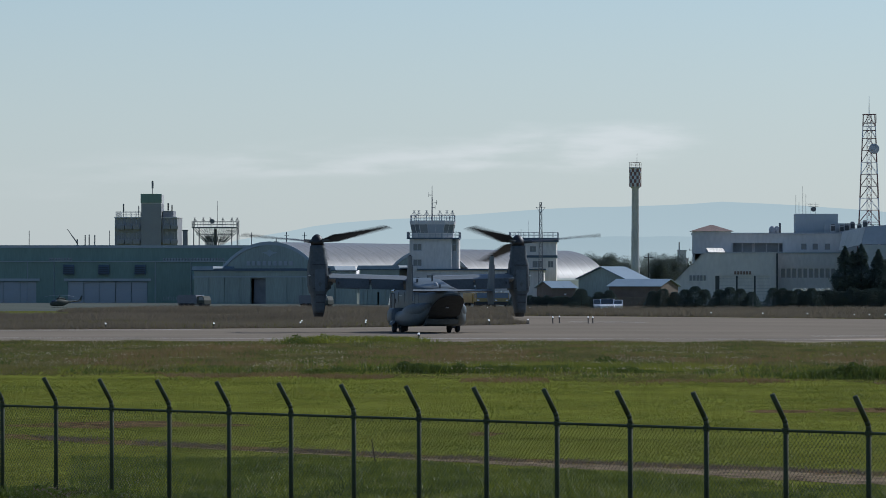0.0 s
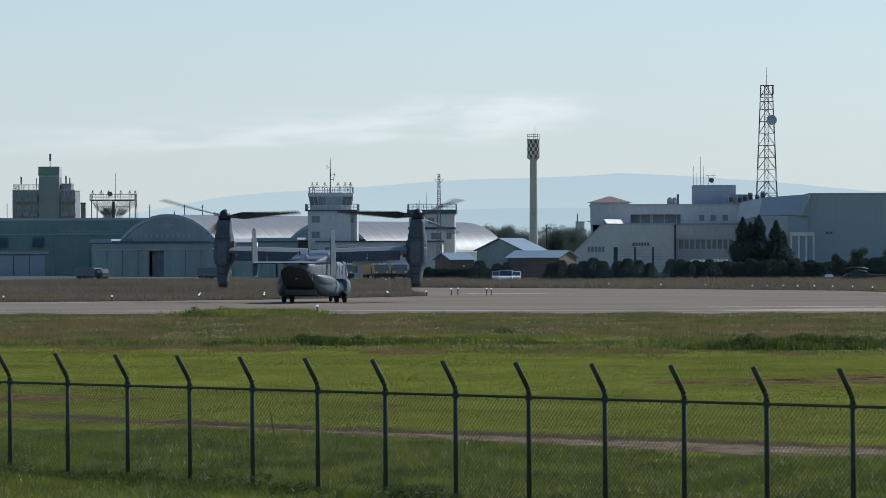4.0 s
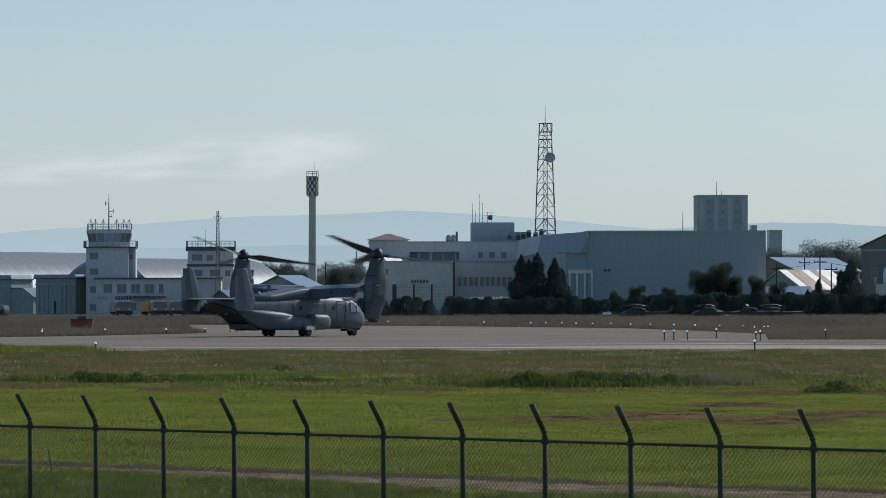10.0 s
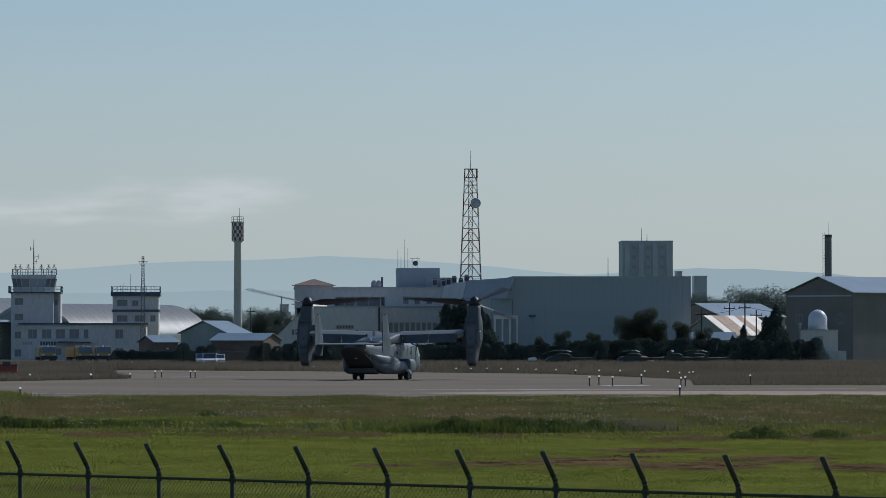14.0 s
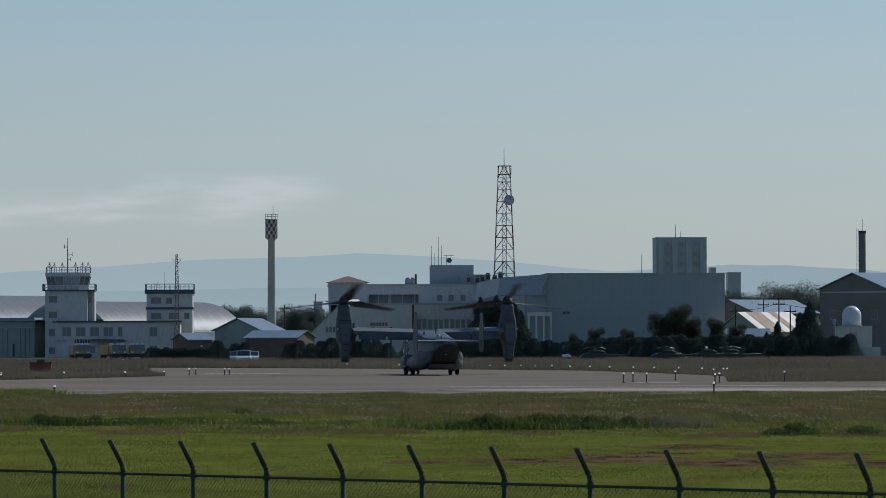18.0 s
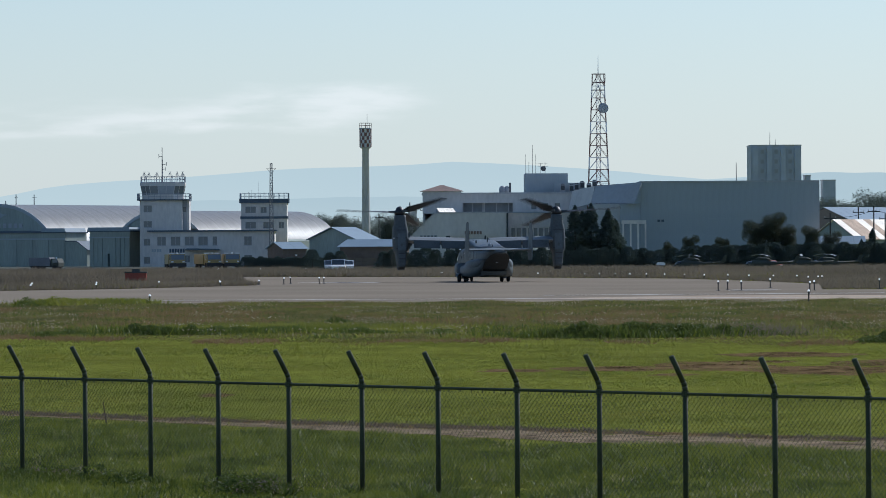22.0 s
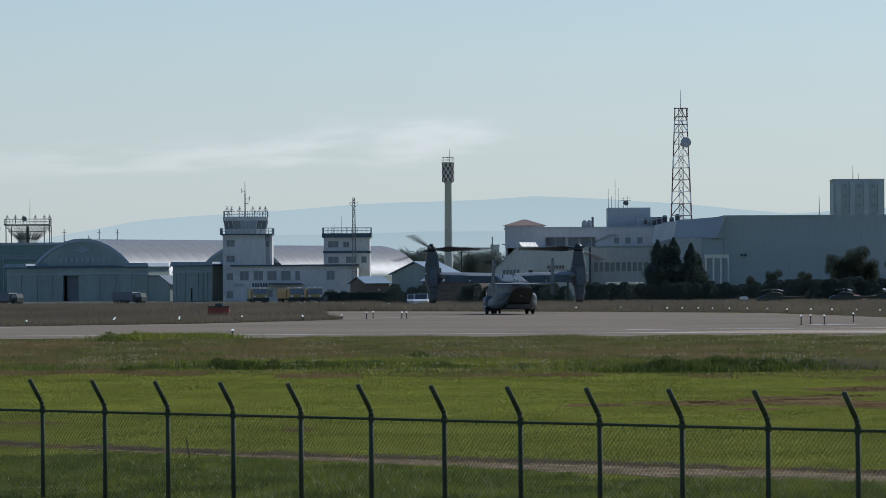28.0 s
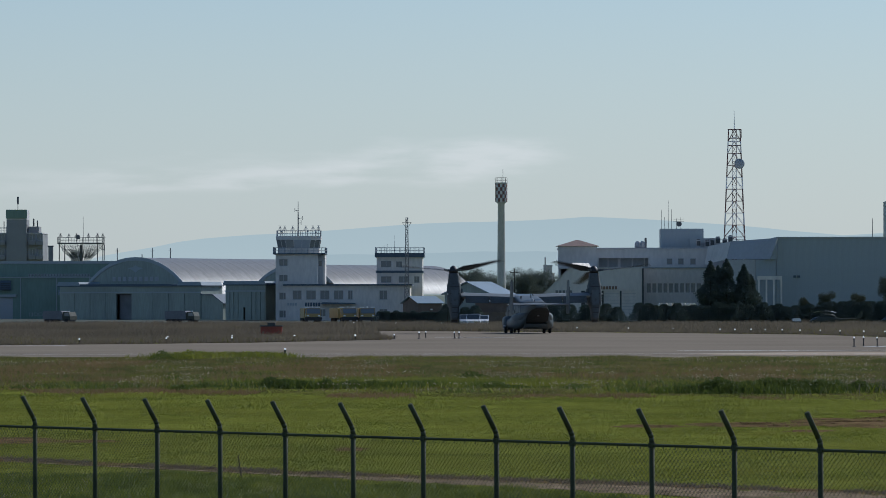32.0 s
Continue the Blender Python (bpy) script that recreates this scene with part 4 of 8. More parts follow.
def blades(name, material, label, xy, height, width, lean=0.35, per=1, z=None, uneven=0.0, category="grass"):
    """Upright tapering blades, one crossed pair a tuft, as one mesh."""
    n = len(xy)
    zz = np.array([ground_z(y) for y in xy[:, 1]]) if z is None else np.full(n, z)
    h = height * RNG.uniform(0.55, 1.25, n)
    if uneven:
        h = h * np.array([1 + uneven * noise.noise((x * 0.22, y * 0.09, 4.0)) + 0.5 * uneven * noise.noise((x * 0.9, y * 0.3, 1.0)) for x, y in xy])
    ang = RNG.uniform(0, math.pi, n)
    vs, fs = [], []
    tip = np.stack([RNG.normal(0, lean, n) * h, RNG.normal(0, lean, n) * h], 1)
    base = np.column_stack([xy, zz])
    top = base + np.column_stack([tip, h])
    verts = np.empty((n, per * 3, 3))
    for k in range(per):
        a = ang + k * math.pi / max(per, 1) * 1.1
        w = np.column_stack([np.cos(a), np.sin(a), np.zeros(n)]) * (width * RNG.uniform(0.6, 1.3, n))[:, None]
        off = np.column_stack([RNG.normal(0, 0.35, n) * h, RNG.normal(0, 0.35, n) * h, RNG.uniform(-0.25, 0, n) * h]) if k else 0
        verts[:, 3 * k], verts[:, 3 * k + 1], verts[:, 3 * k + 2] = base - w, base + w, top + off
    me = bpy.data.meshes.new(name)
    me.vertices.add(n * per * 3)
    me.vertices.foreach_set("co", verts.reshape(-1))
    me.loops.add(n * per * 3)
    me.loops.foreach_set("vertex_index", np.arange(n * per * 3, dtype=np.int32))
    me.polygons.add(n * per)
    me.polygons.foreach_set("loop_start", np.arange(0, n * per * 3, 3, dtype=np.int32))
    me.update()
    me.materials.append(M[material])
    return tagged(new(name, me), label, category, kind="stuff")


def scatter(n, y0, y1, slope=0.152, power=1.0):
    """Places in the wedge of ground before the camera."""
    y = y0 + (y1 - y0) * RNG.uniform(0, 1, n) ** power
    return np.column_stack([RNG.uniform(-1, 1, n) * slope * y, y])


def patchy(xy, scale, cut, seed=0.0):
    """Keeps the places where a slow noise is high."""
    keep = [noise.noise((x * scale, y * scale * 0.35, seed)) > cut for x, y in xy]
    return xy[np.array(keep)]


def edge_y(x):
    """Where the mown grass ends and the tall grass begins."""
    return 171.5 - 0.28 * x + 1.5 * math.sin(x * 0.35) + 0.8 * math.sin(x * 1.3 + 1)


SOIL = ((-15.6, 135.4, 2.6, 2.2), (-12.6, 135.2, 0.9, 1.0), (9.6, 147, 1.9, 3.5), (12.8, 144, 2.4, 3.5), (15.6, 149, 2.2, 3.0), (12.6, 156, 2.2, 2.2), (-5.0, 130, 0.5, 1.2), (17.5, 143, 1.5, 3.0), (6.4, 146, 1.9, 2.0), (3.4, 145, 1.1, 1.2), (8.0, 141.5, 0.8, 0.9), (11.2, 150.5, 1.4, 1.0))


def worn(x, y):
    """Nought on sound grass, up to one on the bare track and soil patches."""
    r = noise.noise((x * 0.8, y * 0.4, 3))
    half = track_w(x) / 2 + 0.5
    off = y - track_y(x) - 0.5
    v = 1.2 - abs(off) / (half + 0.9) * 0.75 + 0.55 * r if -20 < x < 25 else 0.0
    if x < -2:
        v *= max(0.3, 1 + (x + 2) / 12)
    for cx, cy, lx, ly in SOIL:
        v = max(v, 1.3 - math.hypot((x - cx) / lx, (y - cy) / ly) + 0.7 * r)
    return min(1.0, max(0.0, v))


def thinned(xy, share_left=0.1):
    keep = RNG.uniform(0, 1, len(xy))
    return xy[np.array([k >= worn(x, y) * (1 - share_left) for k, (x, y) in zip(keep, xy)])]


p = scatter(260000, 78, 174, power=1.1)
p = thinned(p[np.array([y < edge_y(x) + 2 for x, y in p])])
blades("mown_grass", "short", "short mown green grass lit from behind", p, 0.042, 0.012, 0.9, 2, uneven=0.6)
near = thinned(scatter(170000, 77, 116, 0.125))
near = near[np.array([y < track_y(x) - track_w(x) / 2 - 2.2 + noise.noise((x * 0.9, y * 0.5, 7)) for x, y in near])]
blades("rough_grass", "rough", "longer green grass along the fence", near, 0.13, 0.013, 0.7, 2, uneven=1.4)
tf = patchy(near[::4], 0.8, 0.1, 21.0)
blades("dark_near_tufts", "weed", "darker tufts in the long grass by the fence", tf, 0.16, 0.02, 0.6, 2, uneven=1.0)
tf = patchy(near[1::9], 1.1, 0.12, 33.0)
blades("pale_near_stalks", "seed", "pale stalks in the long grass by the fence", tf, 0.15, 0.006, 0.6, 1)
foot = np.array([[-12.28 + 1.289 * k + RNG.normal(0, 0.6), 96.6 - 1.603 * k + RNG.normal(0, 0.6) - 1.0] for k in RNG.uniform(-5, 24, 9000)])
blades("fence_weeds", "weed", "dark weeds and long grass at the foot of the fence", patchy(foot, 0.9, 0.0), 0.19, 0.018, 0.5, 3, category="weeds")
p = scatter(260000, 160, 274, power=0.9)
p = p[np.array([y > edge_y(x) - 1 for x, y in p])]
grow = np.array([0.25 + 0.75 * min(1.0, max(0.0, y - edge_y(x)) / 25) for x, y in p])
for low, high, size in ((0.0, 0.5, 0.05), (0.5, 0.8, 0.085), (0.8, 1.1, 0.12)):
    q = p[(grow >= low) & (grow < high)]
    blades("tall_grass", "tall", "tall unmown yellow-green grass before the runway", q, size, 0.02, 0.8, 2, uneven=1.1)
hp = patchy(scatter(90000, 172, 270), 0.3, 0.05, 8.0)
hp = hp[np.array([y > edge_y(x) + 1 for x, y in hp])]
blades("tall_green_grass", "short", "greener patches of tall grass", hp, 0.13, 0.02, 0.7, 2, uneven=1.0)
dk = patchy(scatter(70000, 174, 270), 0.45, 0.16, 12.0)
dk = dk[np.array([y > edge_y(x) + 2 for x, y in dk])]
blades("dark_tufts", "weed", "darker tufts of weeds in the tall grass", dk, 0.15, 0.025, 0.6, 2, uneven=1.0, category="weeds")
sd = patchy(scatter(24000, 176, 266), 0.3, 0.12, 5.0)
sd = sd[np.array([y > edge_y(x) + 3 for x, y in sd])]
blades("seed_heads", "seed", "pale dry seed heads above the tall grass", sd, 0.2, 0.006, 0.3, 1)
blades("flower_heads", "seed", "small white flower heads in the tall grass", sd[::3], 0.06, 0.03, 0.6, 2, z=0.13)


def clump(cx, cy, lx, ly, n):
    return np.column_stack([RNG.normal(cx, lx, n), RNG.normal(cy, ly, n)])



def leafy(name, material, label, spots, size):
    """Low bushy weeds: many small leaves heaped in mounds."""
    ps = []
    for cx, cy, rx, ry, h, n in spots:
        k = RNG.normal(0, 0.5, (n, 2))
        r2 = np.clip(1 - (k ** 2).sum(1) / 1.6, 0.12, 1)
        lump = np.array([0.75 + 0.6 * noise.noise((cx + x * rx * 2.2, cy + y * ry * 0.8, 6)) for x, y in k])
        ps.append(np.column_stack([cx + k[:, 0] * rx, cy + k[:, 1] * ry, np.array([ground_z(cy + y * ry) for y in k[:, 1]]) + h * r2 * lump * RNG.uniform(0, 1, n) ** 0.6]))
    p = np.concatenate(ps)
    n = len(p)
    verts = p[:, None, :] + RNG.normal(0, size, (n, 3, 3)) * np.array([1, 1, 0.8])
    me = bpy.data.meshes.new(name)
    me.vertices.add(n * 3)
    me.vertices.foreach_set("co", verts.reshape(-1))
    me.loops.add(n * 3)
    me.loops.foreach_set("vertex_index", np.arange(n * 3, dtype=np.int32))
    me.polygons.add(n)
    me.polygons.foreach_set("loop_start", np.arange(0, n * 3, 3, dtype=np.int32))
    me.update()
    me.materials.append(M[material])
    return tagged(new(name, me), label, "weeds", kind="stuff")


leafy("weed_clumps", "weed", "dark green bushy clumps of coarse weeds in the tall grass",
      ((-9.6, 181.5, 1.1, 1.2, 0.46, 5000), (-8.2, 181.2, 1.2, 0.9, 0.36, 3500), (-6.6, 182, 1.4, 1.0, 0.33, 3500), (-4.4, 182.5, 1.2, 1.0, 0.34, 2200), (-1.6, 181.5, 1.2, 0.8, 0.24, 1200), (-12.6, 180.5, 1.2, 0.8, 0.26, 1300), (5.4, 174.5, 1.2, 1.0, 0.34, 2500), (6.8, 174.6, 1.3, 1.3, 0.6, 7000), (8.6, 175, 1.6, 1.3, 0.62, 8000), (10.3, 175.2, 1.3, 1.2, 0.56, 6500), (11.8, 175.6, 1.2, 1.0, 0.42, 3000),
       (12.6, 176.5, 1.4, 1.2, 0.36, 2200), (16.9, 167.5, 1.0, 1.0, 0.38, 3000), (19.4, 167.0, 0.8, 0.9, 0.36, 1600), (-13.2, 178, 0.5, 0.6, 0.3, 500), (1.5, 180, 0.6, 0.8, 0.25, 500), (-2.6, 196, 0.7, 1.0, 0.4, 700), (-20.4, 262, 0.6, 1.0, 0.7, 700)), 0.035)
leafy("runway_weeds", "rough", "light green bushy weeds along the runway edge", ((-18.8, 267, 2.6, 2.2, 0.5, 5000), (-15.9, 268, 1.8, 1.8, 0.42, 2500)), 0.045)
fw = [(-12.28 + 1.289 * k + RNG.normal(0, 0.4), 96.6 - 1.603 * k - 1.1 + RNG.normal(0, 0.4), 0.7, 0.6, float(RNG.uniform(0.12, 0.42)), 500) for k in RNG.uniform(-5, 24, 60)]
leafy("fence_foot_weeds", "weed", "leafy dark weeds at the foot of the fence", fw, 0.026)
leafy("dead_weeds", "straw", "brown withered weeds among the green at the fence foot", [(x + 0.3, y - 0.2, rx, ry, h, 160) for x, y, rx, ry, h, n in fw[::2]], 0.022)
blades("runway_edge_grass", "short", "light green weeds standing along the runway edge", np.concatenate([clump(-18.5, 268, 1.4, 2.0, 1500), clump(-15.8, 268.5, 1.0, 1.6, 900)]), 0.4, 0.035, 0.6, 3, category="weeds")
bank = np.concatenate([clump(8.4, 175.2, 1.9, 1.0, 5200), clump(-8.6, 181.6, 1.1, 0.8, 1800), clump(-5.4, 182.2, 1.2, 0.7, 1300)])
blades("coarse_weeds", "weed", "upright coarse weeds standing out of the dark clumps", bank[::2], 0.32, 0.03, 0.45, 2, uneven=0.9, category="weeds")
tips = bank[::3] + RNG.normal(0, 0.15, (len(bank[::3]), 2))
blades("weed_tips", "rough", "lighter tips among the coarse weeds", tips[::2], 0.4, 0.018, 0.45, 1, uneven=0.9, category="weeds")
rd = clump(12.8, 177.2, 1.2, 1.5, 1100)
blades("reed_heads", "straw", "pale feathery heads above the weed clumps", rd, 0.42, 0.012, 0.45, 1)
ed2 = np.array([[x, edge_y(x) + RNG.normal(0, 1.6)] for x in RNG.uniform(-27, 27, 13000)])
blades("dead_stalks", "russet", "brown dead stalks where the mowing ends", patchy(ed2, 0.35, 0.06, 2.5), 0.1, 0.016, 0.8, 2)
band = np.column_stack([RNG.normal(-4.5, 3.2, 9000), RNG.normal(186.5, 2.2, 9000)])
blades("fresh_grass", "short", "band of fresh light green grass behind the weed clumps", band, 0.24, 0.022, 0.5, 2, uneven=0.6)
rs = patchy(np.concatenate([np.column_stack([RNG.uniform(-26, -3, 13000), RNG.uniform(190, 255, 13000)]), np.column_stack([RNG.uniform(-3, 28, 8000), RNG.uniform(190, 225, 8000)])]), 0.16, 0.02, 9.0)
blades("russet_grass", "russet", "reddish brown seeding grass in the unmown strip", rs, 0.26, 0.014, 0.5, 2, uneven=0.8)
vg = np.array([[x, track_y(x) + track_w(x) / 2 + RNG.normal(1.0, 0.7)] for x in RNG.uniform(-20, 22, 9000)])
blades("dead_verge_grass", "straw", "dead brown grass along the edge of the track", patchy(vg, 0.6, -0.15, 3.3), 0.07, 0.014, 0.9, 2)
leafy("soil_clods", "soil", "clods of bare soil and roots in the worn patches", [(cx + float(RNG.normal(0, 0.4 * lx)), cy + float(RNG.normal(0, 0.35 * ly)), 0.5, 0.5, float(RNG.uniform(0.03, 0.08)), 90) for cx, cy, lx, ly in SOIL if lx > 1.3 and cx > 3 for _ in range(6)], 0.018)
# dry grass islands beside the taxiway
L = np.column_stack([RNG.uniform(-75, -12, 70000), RNG.uniform(335, 470, 70000)])


def in_left(x, y):
    front = np.interp(x, [-75, -60, -48, -35, -22, -12.7], [334, 341, 348, 356, 371, 398])
    rear = np.interp(x, [-75, -60, -25, -15.5, -12.7], [492, 485, 468, 452, 410])
    return front + 0.4 < y < rear


L = L[np.array([in_left(x, y) for x, y in L])]
R = np.column_stack([RNG.uniform(-70, 110, 190000), RNG.uniform(338, 640, 190000)])


def in_right(x, y):
    if y < 338.5:
        return False
    if x > 33.5:
        return y > 338.5
    if x > 29.6 and y < 384:
        return y < 338 + (x - 29.6) * 0 or x > np.interp(y, [337, 360, 384], [29.6, 31.5, 33.5])
    front = np.interp(x, [-70, -60, -30, -6.3, 11, 26.3, 31.3, 33.5], [548, 545, 530, 505, 482, 453, 413, 384])
    return y > front + 0.5


R = R[np.array([in_right(x, y) for x, y in R])]
blades("dry_grass", "straw", "dry brown grass beside the taxiway", np.concatenate([L[L[:, 1] < 425], R[R[:, 1] < 500]]), 0.38, 0.03, 0.5, 3, z=-0.03, uneven=0.5)
blades("far_dry_grass", "straw", "taller dry brown grass before the hangars", np.concatenate([L[L[:, 1] >= 425], R[R[:, 1] >= 500]]), 0.66, 0.04, 0.5, 3, z=-0.03, uneven=0.4)
V = np.column_stack([RNG.uniform(-75, -14, 16000), RNG.uniform(585, 612, 16000)])
blades("apron_edge_grass", "straw", "dry brown grass along the edge of the apron", V, 0.5, 0.045, 0.5, 3, z=-0.03, uneven=0.4)
wl2 = patchy(np.concatenate([L[::12], R[::12]]), 0.05, 0.12, 2.0)
blades("green_tufts", "tall", "greener tufts among the dry grass", wl2, 0.44, 0.05, 0.4, 2, z=-0.03)
# bare soil patches in the mown field
for cx, cy, lx, ly in SOIL:
    ring = []
    for i in range(26):
        q = 2 * math.pi * i / 26
        r = 1 + 0.45 * noise.noise((math.cos(q) * 1.7 + cx, math.sin(q) * 1.7, cy))
        x, y = cx + lx * r * math.cos(q), cy + ly * r * math.sin(q)
        ring.append((x, y, ground_z(y) + 0.006))
    bm = bmesh.new()
    c = bm.verts.new((cx, cy, ground_z(cy) + 0.02))
    vs = [bm.verts.new(v) for v in ring]
    for i in range(26):
        bm.faces.new((c, vs[i], vs[(i + 1) % 26]))
    mesh_thing("bare_patch", bm, "soil", "bare brown soil patch worn in the mown grass", "soil", kind="structure")
sk = thing("wooden_stake", "thin weathered stake leaning in the grass behind the fence", "stake", pose(-7.03, 114.7, -1.0))
part("shaft", rod(bmesh.new(), (0.0, 0, -0.1), (-0.1, 0.0, 0.52), 0.016, 0.012, seg=6), "bark", sk)


# ---- trees ----
def crown_mesh(kind, h, r, n, seed):
    """A crown of many small clumps with gaps and an uneven outline."""
    rnd = random.Random(seed)
    vs, fs = [], []
    for i in range(n):
        if kind == "cone":
            u = rnd.random() ** 0.7
            z = h * (1 - u) * 0.93 + 0.07 * h
            lump = 1 + 0.28 * math.sin(z * 3.1 + seed) + rnd.uniform(-0.15, 0.25)
            rr = r * (u ** 0.85) * lump * math.sqrt(rnd.uniform(0.35, 1))
        elif kind == "bush":
            u = rnd.random()
            z = h * (0.04 + 0.96 * u)
            rr = r * (1 - max(0, u - 0.12) / 0.9) ** 0.48 * math.sqrt(rnd.uniform(0.25, 1)) * (1 + 0.14 * math.sin(9 * u + seed) + rnd.uniform(-0.12, 0.2))
        else:
            k = rnd.randrange(9)
            q = 2.4 * k + seed
            bx, by, bz = 0.55 * r * math.cos(q) * (k % 3) / 2, 0.55 * r * math.sin(q) * (k % 3) / 2, h * (0.42 + 0.06 * k)
            d = Vector((rnd.gauss(0, 1), rnd.gauss(0, 1), rnd.gauss(0, 0.8))).normalized() * (0.42 * r * rnd.uniform(0.4, 1.05))
            p = Vector((bx, by, bz)) + d
            z, rr = min(p.z, h), None
        if kind != "round":
            q = rnd.uniform(0, 2 * math.pi)
            p = Vector((rr * math.cos(q), rr * math.sin(q), z))
        s = rnd.uniform(0.6, 1.5) * {"cone": 0.06, "bush": 0.075, "round": 0.042}[kind]
        b = len(vs)
        for _ in range(4):
            vs.append(tuple(p + Vector((rnd.gauss(0, 1), rnd.gauss(0, 1), rnd.gauss(0, 0.7))) * s))
        fs += [(b, b + 1, b + 2), (b, b + 2, b + 3), (b, b + 3, b + 1), (b + 1, b + 3, b + 2)]
    me = bpy.data.meshes.new("crown")
    me.from_pydata(vs, [], fs)
    return me


def tree(name, label, category, kind, h, r, n, seed, material, m, group=""):
    t = thing(name, label, category, m, group)
    bm = bmesh.new()
    if kind == "round":
        rod(bm, (0, 0, -0.2), (0.1, 0, h * 0.5), 0.03 * h, 0.018 * h, seg=8)
        for k in range(5):
            q = 1.3 * k + seed
            rod(bm, (0.07, 0, h * (0.3 + 0.04 * k)), (0.4 * r * math.cos(q), 0.4 * r * math.sin(q), h * (0.6 + 0.06 * k)), 0.012 * h, 0.004 * h, seg=5)
    else:
        rod(bm, (0, 0, -0.2), (0, 0, h * 0.85), 0.02 * h + 0.05, 0.01, seg=7)
        for k in range(8):
            q, z = 2.1 * k, h * (0.15 + 0.09 * k)
            rod(bm, (0, 0, z), (0.6 * r * math.cos(q) * (1 - k / 10), 0.6 * r * math.sin(q) * (1 - k / 10), z + 0.1), 0.035, 0.01, seg=4)
    part("trunk", bm, "bark", t)
    me = crown_mesh(kind, h, r, n, seed)
    me.materials.append(M[material])
    c = new("crown", me)
    c.parent = t
    return t


rnd = random.Random(11)
protos = {}


def put(kind, x, y, h, width, label, name, category, material, group):
    """A tree of a few basic shapes, scaled and turned."""
    i = rnd.randrange(4)
    key = (kind, material, i)
    s = h
    if key not in protos:
        n = {"cone": 8000, "bush": 6500, "round": 12000}[kind]
        t = tree(name, label, category, kind, 1.0 * 6, width / h * 6, n, 13 * i + len(kind), material, pose(0, 0, 0), group)
        protos[key] = t
        t.matrix_basis = pose(x, y, -0.05, 0, 0, rnd.uniform(0, 360)) @ Matrix.Diagonal((s / 6, s / 6, s / 6, 1))
        return t
    t = copy_thing(protos[key], Matrix.Identity(4))
    t.matrix_basis = pose(x, y, -0.05, 0, 0, rnd.uniform(0, 360)) @ Matrix.Diagonal((s / 6, s / 6, s / 6, 1))
    t["label"] = label
    return t


for k in range(58):   # dark evergreen hedge before the long hangar
    x = 13.6 + k * 1.02 + rnd.uniform(-0.2, 0.2)
    put("bush", x, 632 + rnd.uniform(-1.2, 1.2), 2.75 + rnd.uniform(-0.25, 0.3) + (0.5 if x > 38 else 0), 1.5, "dark green clipped evergreen of a long hedge", "hedge_shrub", "hedge", "conifer", "hedge before the hangar")
for x, y, h, w in ((-11.2, 606, 2.9, 1.5), (-9.0, 607, 2.5, 1.4), (-7.7, 607, 2.7, 1.4), (-2.2, 612, 2.6, 1.3), (-0.9, 612, 2.9, 1.4), (0.6, 612, 2.5, 1.3), (1.9, 613, 2.8, 1.4), (3.2, 613, 3.2, 1.5), (4.4, 613, 2.8, 1.4), (6.3, 614, 2.8, 1.3), (7.6, 614, 3.1, 1.4), (9.0, 615, 2.9, 1.4), (10.4, 615, 2.5, 1.3)):
    put("bush", x, y, h, w, "dark rounded evergreen shrub standing in the grass", "shrub", "shrub", "conifer", "shrubs before the office building")
for x, y, h in ((23.4, 645, 8.6), (25.6, 646, 8.9), (27.9, 646, 8.2), (24.5, 648, 8.0), (28.9, 647, 6.8)):
    put("cone", x, y, h, 2.5 * h / 8.6, "tall dark conifer before the office building", "conifer_tree", "tree", "conifer", "conifers before the office building")
for x, y, h, w in ((47.5, 640, 6.3, 2.3), (49.8, 641, 7.4, 2.6), (51.5, 642, 6.0, 2.2), (54.6, 640, 5.6, 2.0), (57.3, 641, 4.8, 2.0), (35.5, 641, 3.6, 1.6), (38.6, 641, 4.4, 1.5), (43.2, 641, 4.2, 1.3)):
    put("round", x, y, h, w, "broad tree with thinning olive leaves behind the hedge", "broadleaf_tree", "tree", "leaf", "trees behind the hedge")
for x, y, h, w in ((62.4, 650, 3.9, 1.5), (64.0, 651, 5.3, 1.9), (70.2, 668, 8.3, 2.3), (68.8, 668, 6.6, 1.7)):
    put("cone", x, y, h, w, "dark conifer before the sheds", "conifer_tree", "tree", "conifer", "conifers before the sheds")
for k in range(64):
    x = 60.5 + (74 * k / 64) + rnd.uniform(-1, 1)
    put("round", x * 1.62, 1120 + rnd.uniform(-20, 40), rnd.uniform(11.5, 15.5), 6.0, "distant broadleaf tree of a wooded skyline", "distant_tree", "tree", "hazed_leaf", "distant trees")
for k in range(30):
    put("round", rnd.uniform(-26, 22), 1060 + rnd.uniform(-20, 60), rnd.uniform(7.0, 10.0), 4.5, "distant broadleaf tree of a wooded skyline", "distant_tree", "tree", "hazed_leaf", "distant trees")


# ---- hills on the horizon ----
def hills(name, material, y, height, seed, label):
    top, low = [], []
    for i in range(121):
        x = -1500 + 25 * i
        low.append((x, y, -8))
        top.append((x, y, height(x) + 3 * noise.noise((x * 0.008, seed, 0)) + 1.2 * noise.noise((x * 0.03, seed, 1))))
    return sheet(name, material, label, "hills", [low, top])


